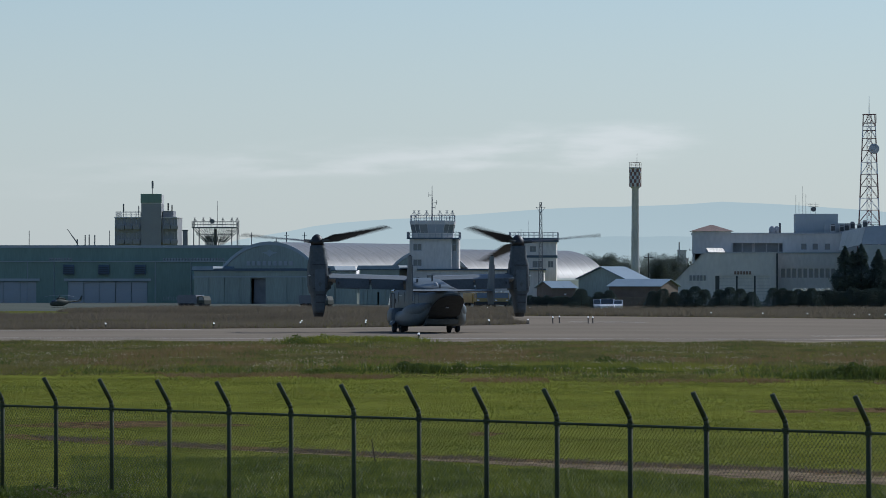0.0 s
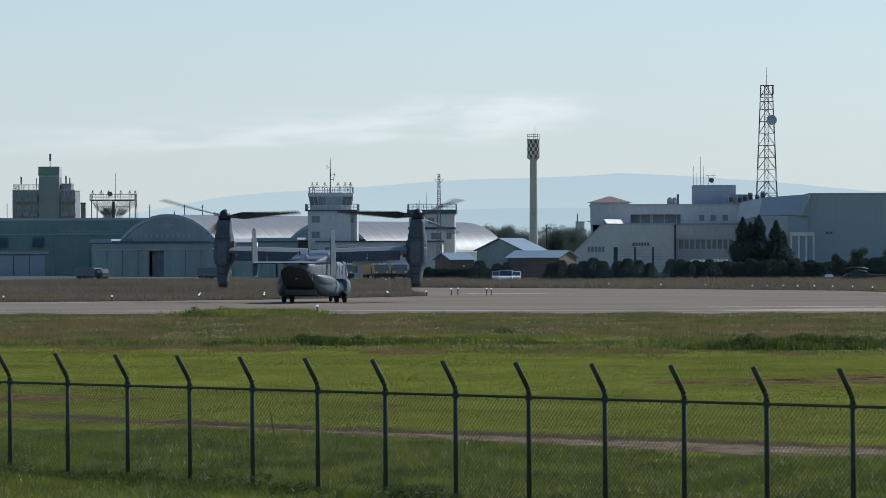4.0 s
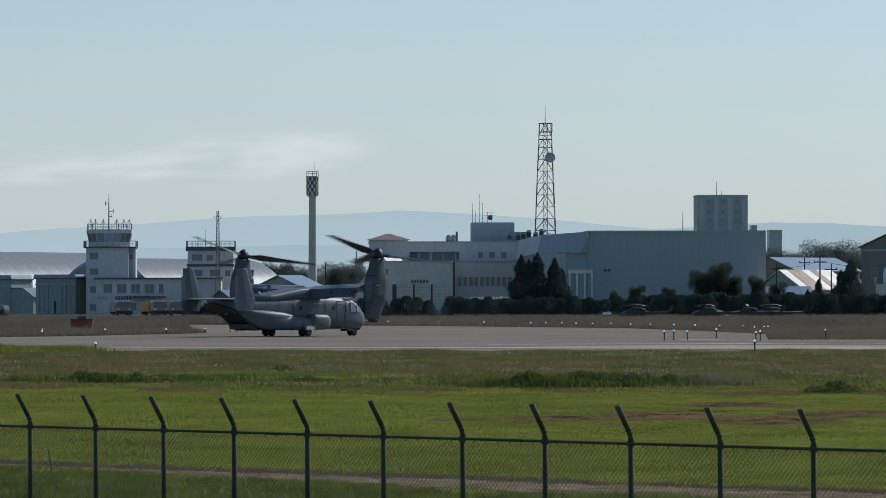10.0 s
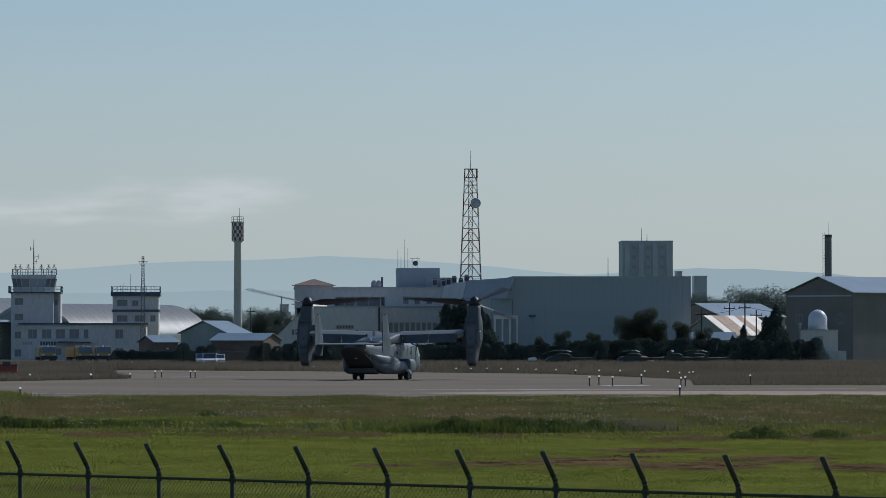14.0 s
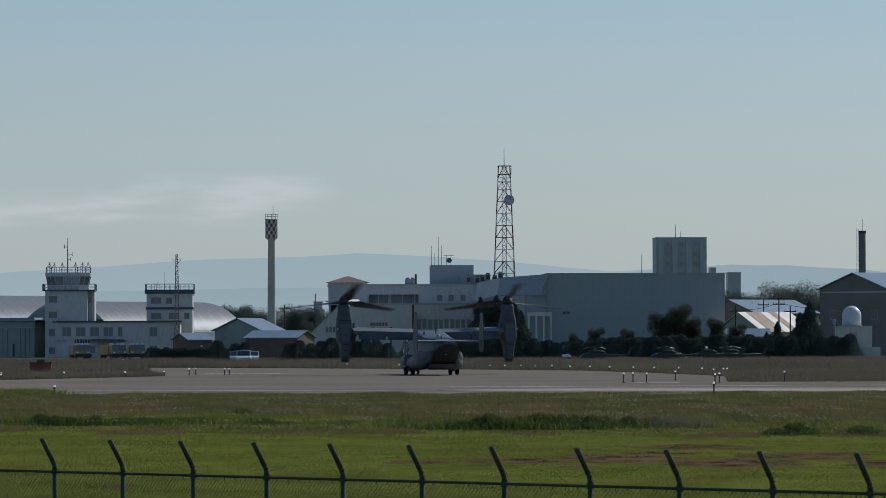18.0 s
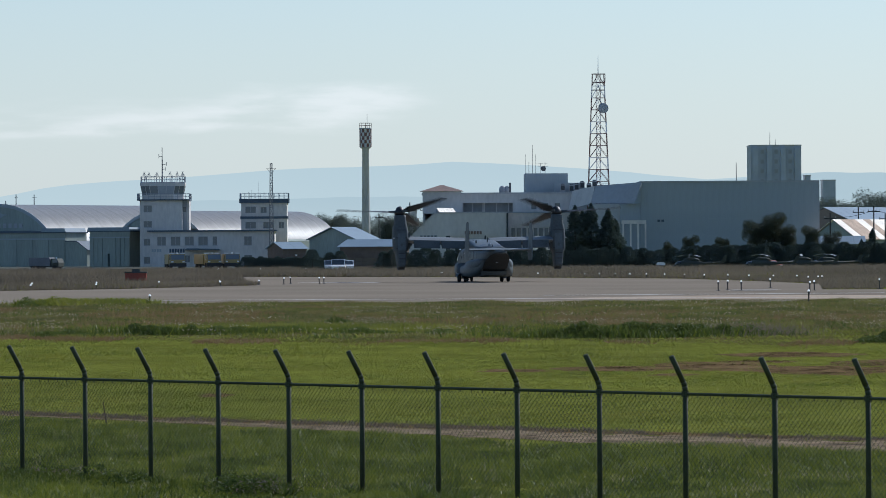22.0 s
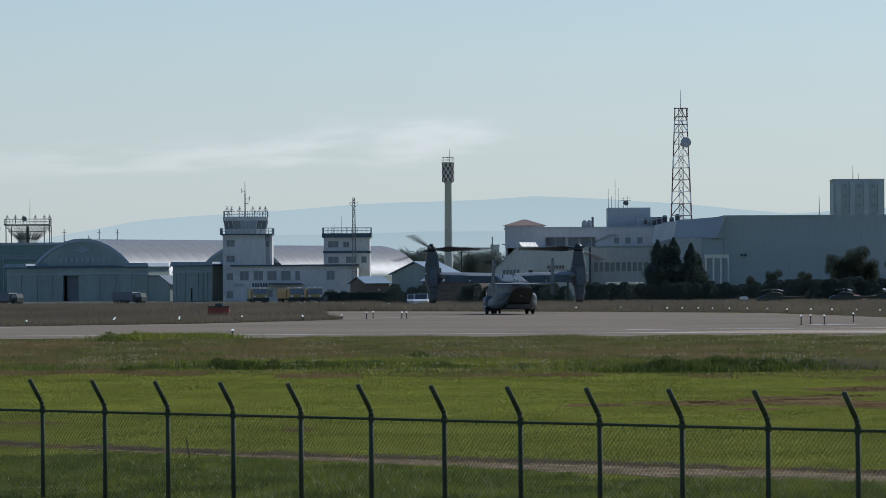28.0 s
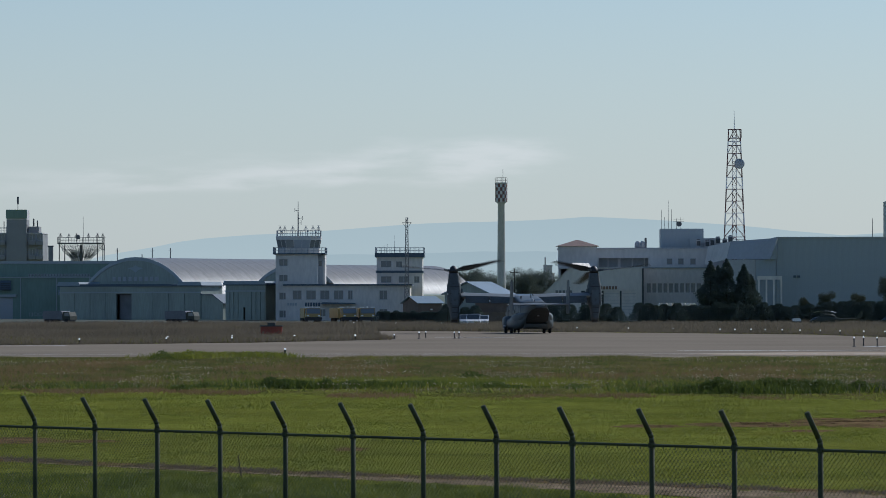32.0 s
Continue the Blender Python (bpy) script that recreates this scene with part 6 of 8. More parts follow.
def far_block():
    b = thing("apartment_block", "dark brown apartment block with a green sign on its lift tower", "apartment building", pose(-116, 1000, 0))
    holes = [(0.8 + 1.6 * i, 1.9 + 1.6 * i, 3.0 * k + 0.9, 3.0 * k + 2.3) for i in range(8) for k in range(4, 6)]
    part("front_wall", holed_wall(bmesh.new(), 0, 12.9, 0, 17.4, [h for h in holes if not 5.2 < h[0] < 10.2], 0, 0.3), "block_wall", b)
    part("end_wall", abox(12.6, 12.9, 0.3, 12, 0, 17.4), "block_wall", b)
    part("end_wall", abox(0, 0.3, 0.3, 12, 0, 17.4), "block_wall", b)
    part("back_wall", abox(0, 12.9, 12, 12.3, 0, 17.4), "block_wall", b)
    part("roof", abox(-0.1, 13.0, -0.1, 12.4, 17.4, 17.6), "concrete", b)
    for h in holes:
        if not 5.2 < h[0] < 10.2:
            window(b, *h, 0, 1)
            part("balcony", abox(h[0] - 0.2, h[1] + 0.2, -0.9, -0.002, h[2] - 0.9, h[2] - 0.1), "block_wall", b)
    part("lift_tower", abox(5.6, 9.8, -0.6, 5, 0, 20.3), "block_wall", b)
    part("sign_board", abox(5.5, 9.9, -0.8, -0.602, 20.55, 22.4), "green", b, "plain green rooftop sign board")
    part("tower_cap", abox(5.6, 9.8, -0.55, 5, 20.3, 22.3), "concrete", b)
    railing(b, [(0.2, 0.2), (5.4, 0.2), (5.4, 11), (0.2, 11)], 17.6, 1.1)
    for x, z, r in ((7.7, 25.2, 0.22), (1.6, 20.4, 0.16), (4.8, 20.0, 0.1), (11.0, 20.6, 0.18), (11.8, 20.2, 0.14)):
        bm = rod(bmesh.new(), (x, 2, 17.6), (x, 2, z), 0.07, seg=5)
        rod(bm, (x, 2, z - 1.6), (x, 2, z - 0.1), r, seg=6)
        part("phone_aerial", bm, "steelframe", b)
    part("roof_plant", abox(10.0, 12.2, 1, 6, 17.6, 18.9), "block_wall", b)
    c = thing("roof_chimney", "short dark chimney stack behind the green hangar", "chimney", pose(-96.2, 950, 0))
    part("stack", abox(-0.45, 0.45, 0, 0.9, 0, 14.1), "dark_stack", c)
    k = thing("loading_crane", "small distant crane with poles behind the green hangar", "crane", pose(-115.5, 942, 0))
    part("crane_mast", rod(bmesh.new(), (-1.2, 0, 0), (-1.2, 0, 12.4), 0.14, seg=6), "steelframe", k)
    part("jib", rod(bmesh.new(), (-1.2, 0, 11.6), (-3.2, 0, 14.4), 0.14, 0.08, seg=6), "steelframe", k)
    for x, z in ((0.3, 13.2), (1.1, 13.3), (2.2, 13.2)):
        part("crane_pole", rod(bmesh.new(), (x, 0.5, 0), (x, 0.5, z), 0.12, seg=6), "steelframe", k)
    part("cap", abox(-0.55, 0.55, -0.1, 1.0, 14.1, 14.3), "door", c)
    o = thing("distant_block", "small pale distant building among the roofs", "building", pose(-98.0, 1010, 0))
    part("outer_shell", abox(0, 2.2, 0, 6, 0, 13.6), "offwhite", o)
    part("roof", abox(-0.1, 2.3, -0.1, 6.1, 13.6, 13.8), "concrete", o)


def aerial_platform():
    p = thing("aerial_platform", "steel lattice platform carrying a ring of aerials", "antenna platform", pose(-90.6, 955, -0.2) @ Matrix.Diagonal((1.061, 1.061, 1.061, 1)))
    part("column", rod(bmesh.new(), (0, 0, 0), (0, 0, 13.9), 0.3, seg=10), "steelframe", p)
    bm = bmesh.new()
    for i in range(9):
        x = -4.1 + 8.2 * i / 8
        for y in (-2.5, 2.5):
            rod(bm, (x, y, 14.1), (x * 0.3, y * 0.5, 11.2 + 0.3 * (i % 2)), 0.06, seg=4)
            rod(bm, (x, y, 14.1), (-4.1 + 8.2 * min(8, i + 1) / 8, y, 12.9), 0.05, seg=4)
            rod(bm, (x * 0.82, y, 12.9), (x * 0.4, y * 0.7, 11.4), 0.055, seg=4)
            rod(bm, (x * 0.82, y, 12.9), (x * 0.4 * 0.4, y * 0.4, 10.2), 0.05, seg=4)
        if i in (0, 1, 7, 8):
            rod(bm, (x, 0, 0), (x, 0, 14.1), 0.1, seg=5)
    for z, w in ((14.1, 4.2), (12.9, 3.4), (11.6, 1.8)):
        for y in (-2.5, 2.5):
            rod(bm, (-w, y, z), (w, y, z), 0.07, seg=4)
    part("truss", bm, "steelframe", p)["kind"] = "stuff"
    part("deck", abox(-4.25, 4.25, -2.7, 2.7, 14.1, 14.25), "steelframe", p)
    railing(p, [(-4.2, -2.65), (4.2, -2.65), (4.2, 2.65), (-4.2, 2.65)], 14.25, 1.0, "steelframe")
    for x in (-4.0, -2.4, -1.0, 1.3, 3.0, 4.0):
        discone(p, x, 1.0, 14.25, 1.2, "steelframe")
    part("whip_aerial", rod(bmesh.new(), (0.4, 0, 14.2), (0.4, 0, 19.2), 0.06, 0.03, seg=5), "steelframe", p)
    part("dish", rod(bmesh.new(), (-0.5, -1.2, 15.3), (-0.5, -1.0, 15.3), 0.45, 0.3, seg=12), "steelframe", p)


def chequered_tower():
    t = thing("chequered_water_tower", "tall slim concrete tower with a red and white chequered head", "water tower", pose(-7.3, 1010, -1.1) @ Matrix.Diagonal((1.188, 1.188, 1.188, 1)))
    part("shaft", loft(bmesh.new(), [ring_xy(z, r, r, 18, 2) for z, r in ((0, 0.95), (8, 0.72), (20.8, 0.6), (21.0, 0.75), (21.2, 1.06))]), "concrete", t, smooth=True)
    head = part("head", loft(bmesh.new(), [ring_xy(z, 1.06, 1.06, 16, 2) for z in (21.2, 24.4)]), "whitemast", t)
    first = None
    for i in range(16):
        for k in range(5):
            if (i + k) % 2:
                if first is None:
                    bm = bmesh.new()
                    a, b = -math.pi / 16, math.pi / 16
                    q = [(1.075 * math.cos(a), 1.075 * math.sin(a)), (1.075 * math.cos(b), 1.075 * math.sin(b))]
                    loft(bm, [[(q[0][0], q[0][1], 0.01), (q[1][0], q[1][1], 0.01), (q[1][0], q[1][1], 0.63), (q[0][0], q[0][1], 0.63)], [(q[0][0] * 1.02, q[0][1] * 1.02, 0.01), (q[1][0] * 1.02, q[1][1] * 1.02, 0.01), (q[1][0] * 1.02, q[1][1] * 1.02, 0.63), (q[0][0] * 1.02, q[0][1] * 1.02, 0.63)]])
                    first = part("red_panel", bm, "redmast", head)
                    first.matrix_basis = pose(0, 0, 21.2 + 0.64 * k, 0, 0, 22.5 * i)
                else:
                    share("red_panel", first, head, pose(0, 0, 21.2 + 0.64 * k, 0, 0, 22.5 * i))
    part("cap", rod(bmesh.new(), (0, 0, 24.4), (0, 0, 24.6), 1.15, seg=16), "concrete", t)
    railing(t, [(1.05 * math.cos(q), 1.05 * math.sin(q)) for q in [math.pi * i / 4 for i in range(8)]], 24.6, 0.85, "redmast")
    part("whip_aerial", rod(bmesh.new(), (0.3, 0, 24.6), (0.3, 0, 27.0), 0.05, 0.025, seg=5), "steelframe", t)


def red_mast():
    m = thing("radio_mast", "tall red and white lattice radio mast with a dish", "radio mast", pose(32.2, 780, 0))
    lattice(m, 31.0, 2.18, 0.93, 16, ("redmast", "redmast", "whitemast"), 0.068, crossed=False)
    lattice(m, 31.0, 0.36, 0.34, 24, ("whitemast", "redmast"), 0.05)
    for z in (28.4, 29.6, 31.0):
        bm = bmesh.new()
        for s in (-1, 1):
            rod(bm, (-1.0, s * 0.9, z), (1.1, s * 0.9, z), 0.07, seg=4)
            rod(bm, (s * 1.0, -0.9, z), (s * 1.0, 0.9, z), 0.07, seg=4)
        part("platform", bm, "redmast", m)
    part("platform_post", rod(bmesh.new(), (1.1, -0.9, 29.6), (1.1, -0.9, 31.0), 0.06, seg=4), "redmast", m)
    part("whip_aerial", rod(bmesh.new(), (0, 0, 31), (0, 0, 34.0), 0.08, 0.03, seg=5), "whitemast", m)
    d = part("dish", loft(bmesh.new(), [ring_xz(y, r, 25.4 - r, 25.4 + r, 20, 2, 0.75) for y, r in ((-1.75, 0.82), (-1.7, 0.84), (-1.4, 0.7), (-1.2, 0.3))]), "palegrey", m, "pale grey microwave dish", True)
    part("dish_bracket", rod(bmesh.new(), (0.4, -0.2, 25.4), (0.75, -1.3, 25.4), 0.09, seg=6), "steelframe", d)


far_block()
aerial_platform()
chequered_tower()
red_mast()


def office():
    b = thing("office_building", "pale grey plastered office block with a tiled cupola and roof aerials", "office building", pose(0, 755, 0))
    # upper storey with recessed gallery
    up = [(9.9, 17.7, 8.55, 9.95), (20.6, 21.5, 8.9, 9.9), (22.4, 23.3, 8.9, 9.9), (24.3, 25.2, 8.9, 9.9), (7.7, 8.9, 9.0, 9.9)]
    part("upper_wall", holed_wall(bmesh.new(), 3.6, 27.2, 8.3, 11.4, up, 3, 0.3), "offwhite", b)
    part("gallery_back", abox(9.6, 18.0, 4.6, 4.9, 8.3, 11.3), "palegrey", b)
    for i in range(4):
        part("gallery_post", abox(11.3 + i * 1.9, 11.42 + i * 1.9, 3.05, 3.2, 8.56, 9.94), "cream", b)
    for h in up[1:]:
        window(b, *h, 3.0, 0)
    part("gallery_door", abox(12.9, 13.3, 4.5, 4.598, 8.35, 9.9), "cream", b)
    part("body_side", abox(3.6, 3.9, 3.3, 22, 0, 11.4), "offwhite", b)
    part("body_back", abox(3.6, 27.2, 22, 22.3, 0, 11.4), "offwhite", b)
    part("body_side", abox(26.9, 27.2, 3.3, 22, 0, 11.4), "offwhite", b)
    part("roof", abox(3.4, 27.4, 2.8, 22.4, 11.4, 11.6), "concrete", b)
    # cupola
    part("cupola_wall", abox(3.5, 9.6, 2.6, 9, 8.3, 11.85), "offwhite", b)
    bm = bmesh.new()
    loft(bm, [[(3.1, 2.2, 11.85), (10.0, 2.2, 11.85), (10.0, 9.4, 11.85), (3.1, 9.4, 11.85)], [(6.3, 5.6, 12.85), (6.8, 5.6, 12.85), (6.8, 6, 12.85), (6.3, 6, 12.85)]])
    part("cupola_roof", bm, "redtile", b, "low brown tiled hip roof")
    # front block with shutter bays, sloping left wing
    bays = [(7.8, 10.2, 0, 4.7), (10.6, 13.0, 0, 4.7), (13.4, 15.6, 0, 4.7)]
    gaps = [(7.05, 7.7, 0, 4.8), (10.26, 10.54, 0, 4.8), (13.06, 13.34, 0, 4.8)]
    part("front_wall", holed_wall(bmesh.new(), 6.1, 16.5, 0, 8.3, bays + gaps, -5, 0.3), "offwhite", b)
    # Near-black slabs stand in for the shaded gaps between the bays.
    for x0, x1, z0, z1 in gaps:
        part("gap_shade", abox(x0, x1, -4.9, -4.72, 0, z1), "door", b)
    for x0, x1, z0, z1 in bays:
        s = part("shutter", abox(x0, x1, -4.85, -4.75, 0, z1), "offwhite", b)
        for k in range(9):
            part("shutter_slat", abox(x0, x1, -4.88, -4.852, 0.3 + k * 0.5, 0.36 + k * 0.5), "palegrey", s)
    part("front_side", abox(16.2, 16.5, -4.7, 2.99, 0, 8.3), "offwhite", b)
    part("front_roof", abox(6.0, 16.6, -5.1, 3, 8.3, 8.45), "concrete", b)
    part("corner_pipe", abox(16.52, 16.8, -5.2, -4.95, 0, 8.3), "door", b)
    part("wing_wall", prism(bmesh.new(), [(0.4, 0), (6.1, 0), (6.1, 8.3), (5.2, 8.3), (0.4, 3.5)], -4.9, -4.6), "offwhite", b)
    part("wing_roof", loft(bmesh.new(), [[(0.1, y, 3.34), (5.2, y, 8.42), (5.2, y, 8.3), (0.1, y, 3.22)] for y in (-5.1, 3)]), "concrete", b)
    along, rise, out = Vector((0.63, 0.777, 0)), Vector((-0.492, 0.399, 0.772)), Vector((0.6, -0.486, 0.633)) * 0.05
    foot = Vector((5.99, -4.95, 8.46))
    for k in range(5):   # tilted sheets of a roof light that mirror the sun
        p, q = foot + along * (0.84 * k + 0.02), foot + along * (0.84 * k + 0.82)
        quad = [p, q, q + rise * 0.86, p + rise * 0.86]
        part("roof_light_sheet", loft(bmesh.new(), [quad, [v + out for v in quad]]), "glare_sheet", b, "glaring tilted roof sheet")
    part("roof_light_kerb", loft(bmesh.new(), [[foot + along * u - Vector((0, 0, 0.05)), foot + along * u, foot + along * u + rise * 0.86 - out, foot + along * u + rise * 0.86 - Vector((0, 0, 0.72))] for u in (0, 4.2)]), "palegrey", b)
    for i in range(6):
        part("sign_character", abox(10.0 + i * 0.46, 10.34 + i * 0.46, -5.06, -5.002, 5.0, 5.5), "redtile", b)
    for i in range(5):
        window(b, 3.0 + i * 0.55, 3.45 + i * 0.55, 4.0, 4.9, -5.12, 0)
    # right part with the long window row
    wins = [(17.3 + i * 0.87, 18.02 + i * 0.87, 4.45, 6.0) for i in range(10)]
    part("right_wall", holed_wall(bmesh.new(), 16.8, 28.5, 0, 8.3, wins, -2, 0.3), "cream", b)
    for i, h in enumerate(wins):
        window(b, *h, -2.0, 0, "cream")
    part("right_roof", abox(16.8, 28.6, -2.2, 3, 8.3, 8.5), "bluegrey", b)
    # roof structures
    part("plant_room", abox(20.0, 26.8, 14, 24, 11.6, 14.75), "bluegrey", b)
    part("plant_room_low", abox(24.6, 28.8, 12.5, 14, 11.6, 13.2), "bluegrey", b)
    for x, z in ((20.1, 17.8), (20.6, 16.6), (21.2, 19.3), (21.7, 17.9), (22.5, 16.4), (23.2, 16.6), (26.3, 14.2)):
        part("whip_aerial", rod(bmesh.new(), (x, 15, 11.6), (x, 15, z), 0.06, 0.035, seg=4), "steelframe", b)
    for z in (15.9, 16.3):
        part("aerial_arm", rod(bmesh.new(), (22.0, 15, z), (23.7, 15, z), 0.03, seg=3), "steelframe", b)
    part("dish", rod(bmesh.new(), (22.9, 14.0, 15.5), (22.9, 14.2, 15.5), 0.42, 0.25, seg=12), "steelframe", b)
    for x, r in ((16.2, 0.55), (16.9, 0.4)):
        part("roof_tank", loft(bmesh.new(), [ring_xy(z, r * s, r * s, 12, 2, x, 8) for z, s in ((11.6, 1), (12.2, 1), (12.5, 0.8), (12.7, 0.4))]), "palegrey", b, smooth=True)
    part("roof_flue", rod(bmesh.new(), (17.4, 8, 11.6), (17.4, 8, 13.2), 0.18, seg=6), "steelframe", b)
    for x, z in ((27.3, 12.8), (28.1, 13.0), (29.0, 13.3), (30.1, 13.0), (31.0, 13.5), (25.9, 12.9)):
        u = part("roof_unit", abox(x - 0.38, x + 0.38, 11.0, 12.0, 11.6, z), "palegrey", b, "grey cooling unit")
        part("fan_cowl", rod(bmesh.new(), (x, 11.5, z), (x, 11.5, z + 0.15), 0.3, seg=12), "steelframe", u)
        part("unit_grille", abox(x - 0.3, x + 0.3, 10.96, 10.998, z - 0.9, z - 0.15), "door", u)
    railing(b, [(27.0, 13), (33.5, 13)], 12.0, 1.0, "steelframe", closed=False)
    l = thing("light_wall_lamp", "small white lamp on a pole before the office", "lamp post", pose(29.3, 690, 0))
    part("pole", rod(bmesh.new(), (0, 0, 0), (0, 0, 5.0), 0.05, seg=5), "steelframe", l)
    part("lamp_head", loft(bmesh.new(), [ring_xy(z, r, r, 8, 2) for z, r in ((4.8, 0.1), (5.0, 0.22), (5.2, 0.12))]), "lampwhite", l)


def long_hangar():
    h = thing("grey_hangar", "huge blue-grey sheet metal hangar, its sloped end coloured lighter for sky light", "hangar", pose(0, 733, 0))
    # wall sheets of the broad dark front
    sheet_m = None
    n = 27
    for i in range(n):
        if sheet_m is None:
            bm = abox(0.003, 0.997, 0, 0.2, 0, 12.7)
            sheet_m = part("wall_sheet", bm, "bluegrey", h)
            sheet_m.matrix_basis = pose(36.7, 0, 0)
        else:
            share("wall_sheet", sheet_m, h, pose(36.7 + i, 0.004 * (i % 2), 0))
    part("seam", abox(36.7, 63.7, -0.05, -0.002, 7.1, 7.22), "bluegrey", h)
    part("eave_trim", abox(36.6, 63.8, -0.12, 0.3, 12.7, 12.9), "palegrey", h)
    part("end_wall", abox(63.7, 64.0, 0.2, 60, 0, 12.9), "bluegrey", h)
    part("roof", abox(36.7, 64.0, 0.3, 60, 12.75, 12.95), "bluegrey", h)
    part("back_wall", abox(27, 64, 60, 60.3, 0, 12.7), "bluegrey", h)

    def panel(name, pts, material, t=0.2):
        return part(name, loft(bmesh.new(), [pts, [(x + 0.02, y + t, z) for x, y, z in pts]]), material, h)

    # Paler greys on the end panels imitate the extra sky light they catch.
    panel("sloped_panel", [(35.6, -2.2, 9.5), (29.2, 3, 9.6), (29.9, 4.6, 12.3), (36.75, -1.0, 12.75)], "palegrey")
    panel("corner_panel", [(36.7, -0.03, 9.5), (35.62, -2.2, 9.5), (36.77, -1.0, 12.75), (36.72, -0.03, 12.72)], "bluegrey")
    panel("sloped_panel", [(29.15, 3, 9.6), (26.3, 18, 8.8), (26.9, 19.6, 11.7), (29.85, 4.6, 12.3)], "offwhite")
    panel("end_roof", [(36.75, -0.98, 12.77), (29.85, 4.6, 12.32), (30.5, 50, 12.4), (36.8, 50, 12.8)], "bluegrey", 0.1)
    panel("lower_wall", [(36.7, -0.02, 0), (33.4, -2, 0), (33.4, -2, 9.4), (36.6, -0.05, 9.5)], "bluegrey")
    panel("lower_wall", [(33.35, -2, 0), (28.7, 3, 0), (28.7, 3, 9.5), (33.35, -2, 9.45)], "palegrey")
    f = part("porch_beam", abox(33.6, 37.3, -3.4, -2.9, 6.4, 6.95), "cream", h, "white porch frame")
    for i in range(4):
        part("porch_post", abox(33.7 + i * 1.13, 33.95 + i * 1.13, -3.35, -3.05, 0, 6.4), "cream", h)
    part("lightning_rod", rod(bmesh.new(), (51.5, 3, 12.9), (51.5, 3, 15.8), 0.07, 0.04, seg=5), "steelframe", h)
    for x in (39.4, 40.0):
        part("wall_lamp", abox(x - 0.2, x + 0.2, -0.3, -0.002, 6.7, 7.05), "blueedge", h)


def apartment_tower():
    b = thing("apartment_tower", "tall pale grey apartment tower on the far side of town", "apartment building", pose(109.5, 1500, 0) @ Matrix.Diagonal((0.93, 1, 1, 1)))
    n_f, holes = 11, []
    for k in range(3, n_f):
        for i in range(7):
            holes.append((0.9 + i * 2.35, 2.2 + i * 2.35, 3.05 * k + 0.9, 3.05 * k + 2.3))
    part("front_wall", holed_wall(bmesh.new(), 0, 17, 0, 34, holes, 0, 0.35), "tile_brown", b)
    part("end_wall", abox(0, 0.35, 0.35, 16, 0, 34), "tile_brown", b)
    part("end_wall", abox(16.65, 17, 0.35, 16, 0, 34), "tile_brown", b)
    part("back_wall", abox(0, 17, 16, 16.35, 0, 34), "tile_brown", b)
    part("roof", abox(-0.1, 17.1, -0.1, 16.4, 34, 34.3), "concrete", b)
    for k in range(n_f):
        part("floor_slab", abox(0.35, 16.65, 0.36, 3, 3.05 * k + 2.7, 3.05 * k + 3.0), "concrete", b)
    for h in holes:
        window(b, *h, 0, 0, "tile_brown", "palegrey")
    for i in (1.55, 6.25, 10.95, 15.65):
        part("balcony", abox(i - 0.9, i + 0.9, -1.0, -0.004, 8, 33.2), "tile_brown", b)
    for x, z in ((6.8, 38.5), (8.6, 36.3)):
        part("roof_aerial", rod(bmesh.new(), (x, 4, 34.3), (x, 4, z), 0.12, 0.06, seg=5), "steelframe", b)
    for x, y, z, w in ((126.5, 1500, 24.5, 1.7), (150.0, 1900, 33, 6), (132, 1500, 23.0, 4.0)):
        o = thing("distant_block", "small pale distant building on the skyline", "building", pose(x, y, 0))
        part("outer_shell", abox(0, w, 0, 8, 0, z), "tile_brown", o)
        part("roof", abox(-0.1, w + 0.1, -0.1, 8.1, z, z + 0.3), "concrete", o)
    for x, y, z, w in ((1.7, 1100, 11.2, 2.0), (3.0, 1105, 9.4, 1.2), (-0.3, 1110, 8.2, 2.0), (-4.4, 1120, 7.5, 3.0)):
        o = thing("distant_block", "small pale distant building above the trees", "building", pose(x, y, 0))
        part("outer_shell", abox(0, w, 0, 6, 0, z), "offwhite", o)
        part("roof", abox(-0.08, w + 0.08, -0.08, 6.1, z, z + 0.25), "concrete", o)
    o = thing("distant_chimney", "thin pale distant chimney above the trees", "chimney", pose(2.1, 1098, 0))
    part("stack", rod(bmesh.new(), (0, 0, 0), (0, 0, 13.2), 0.16, seg=8), "concrete", o)


office()
long_hangar()
apartment_tower()


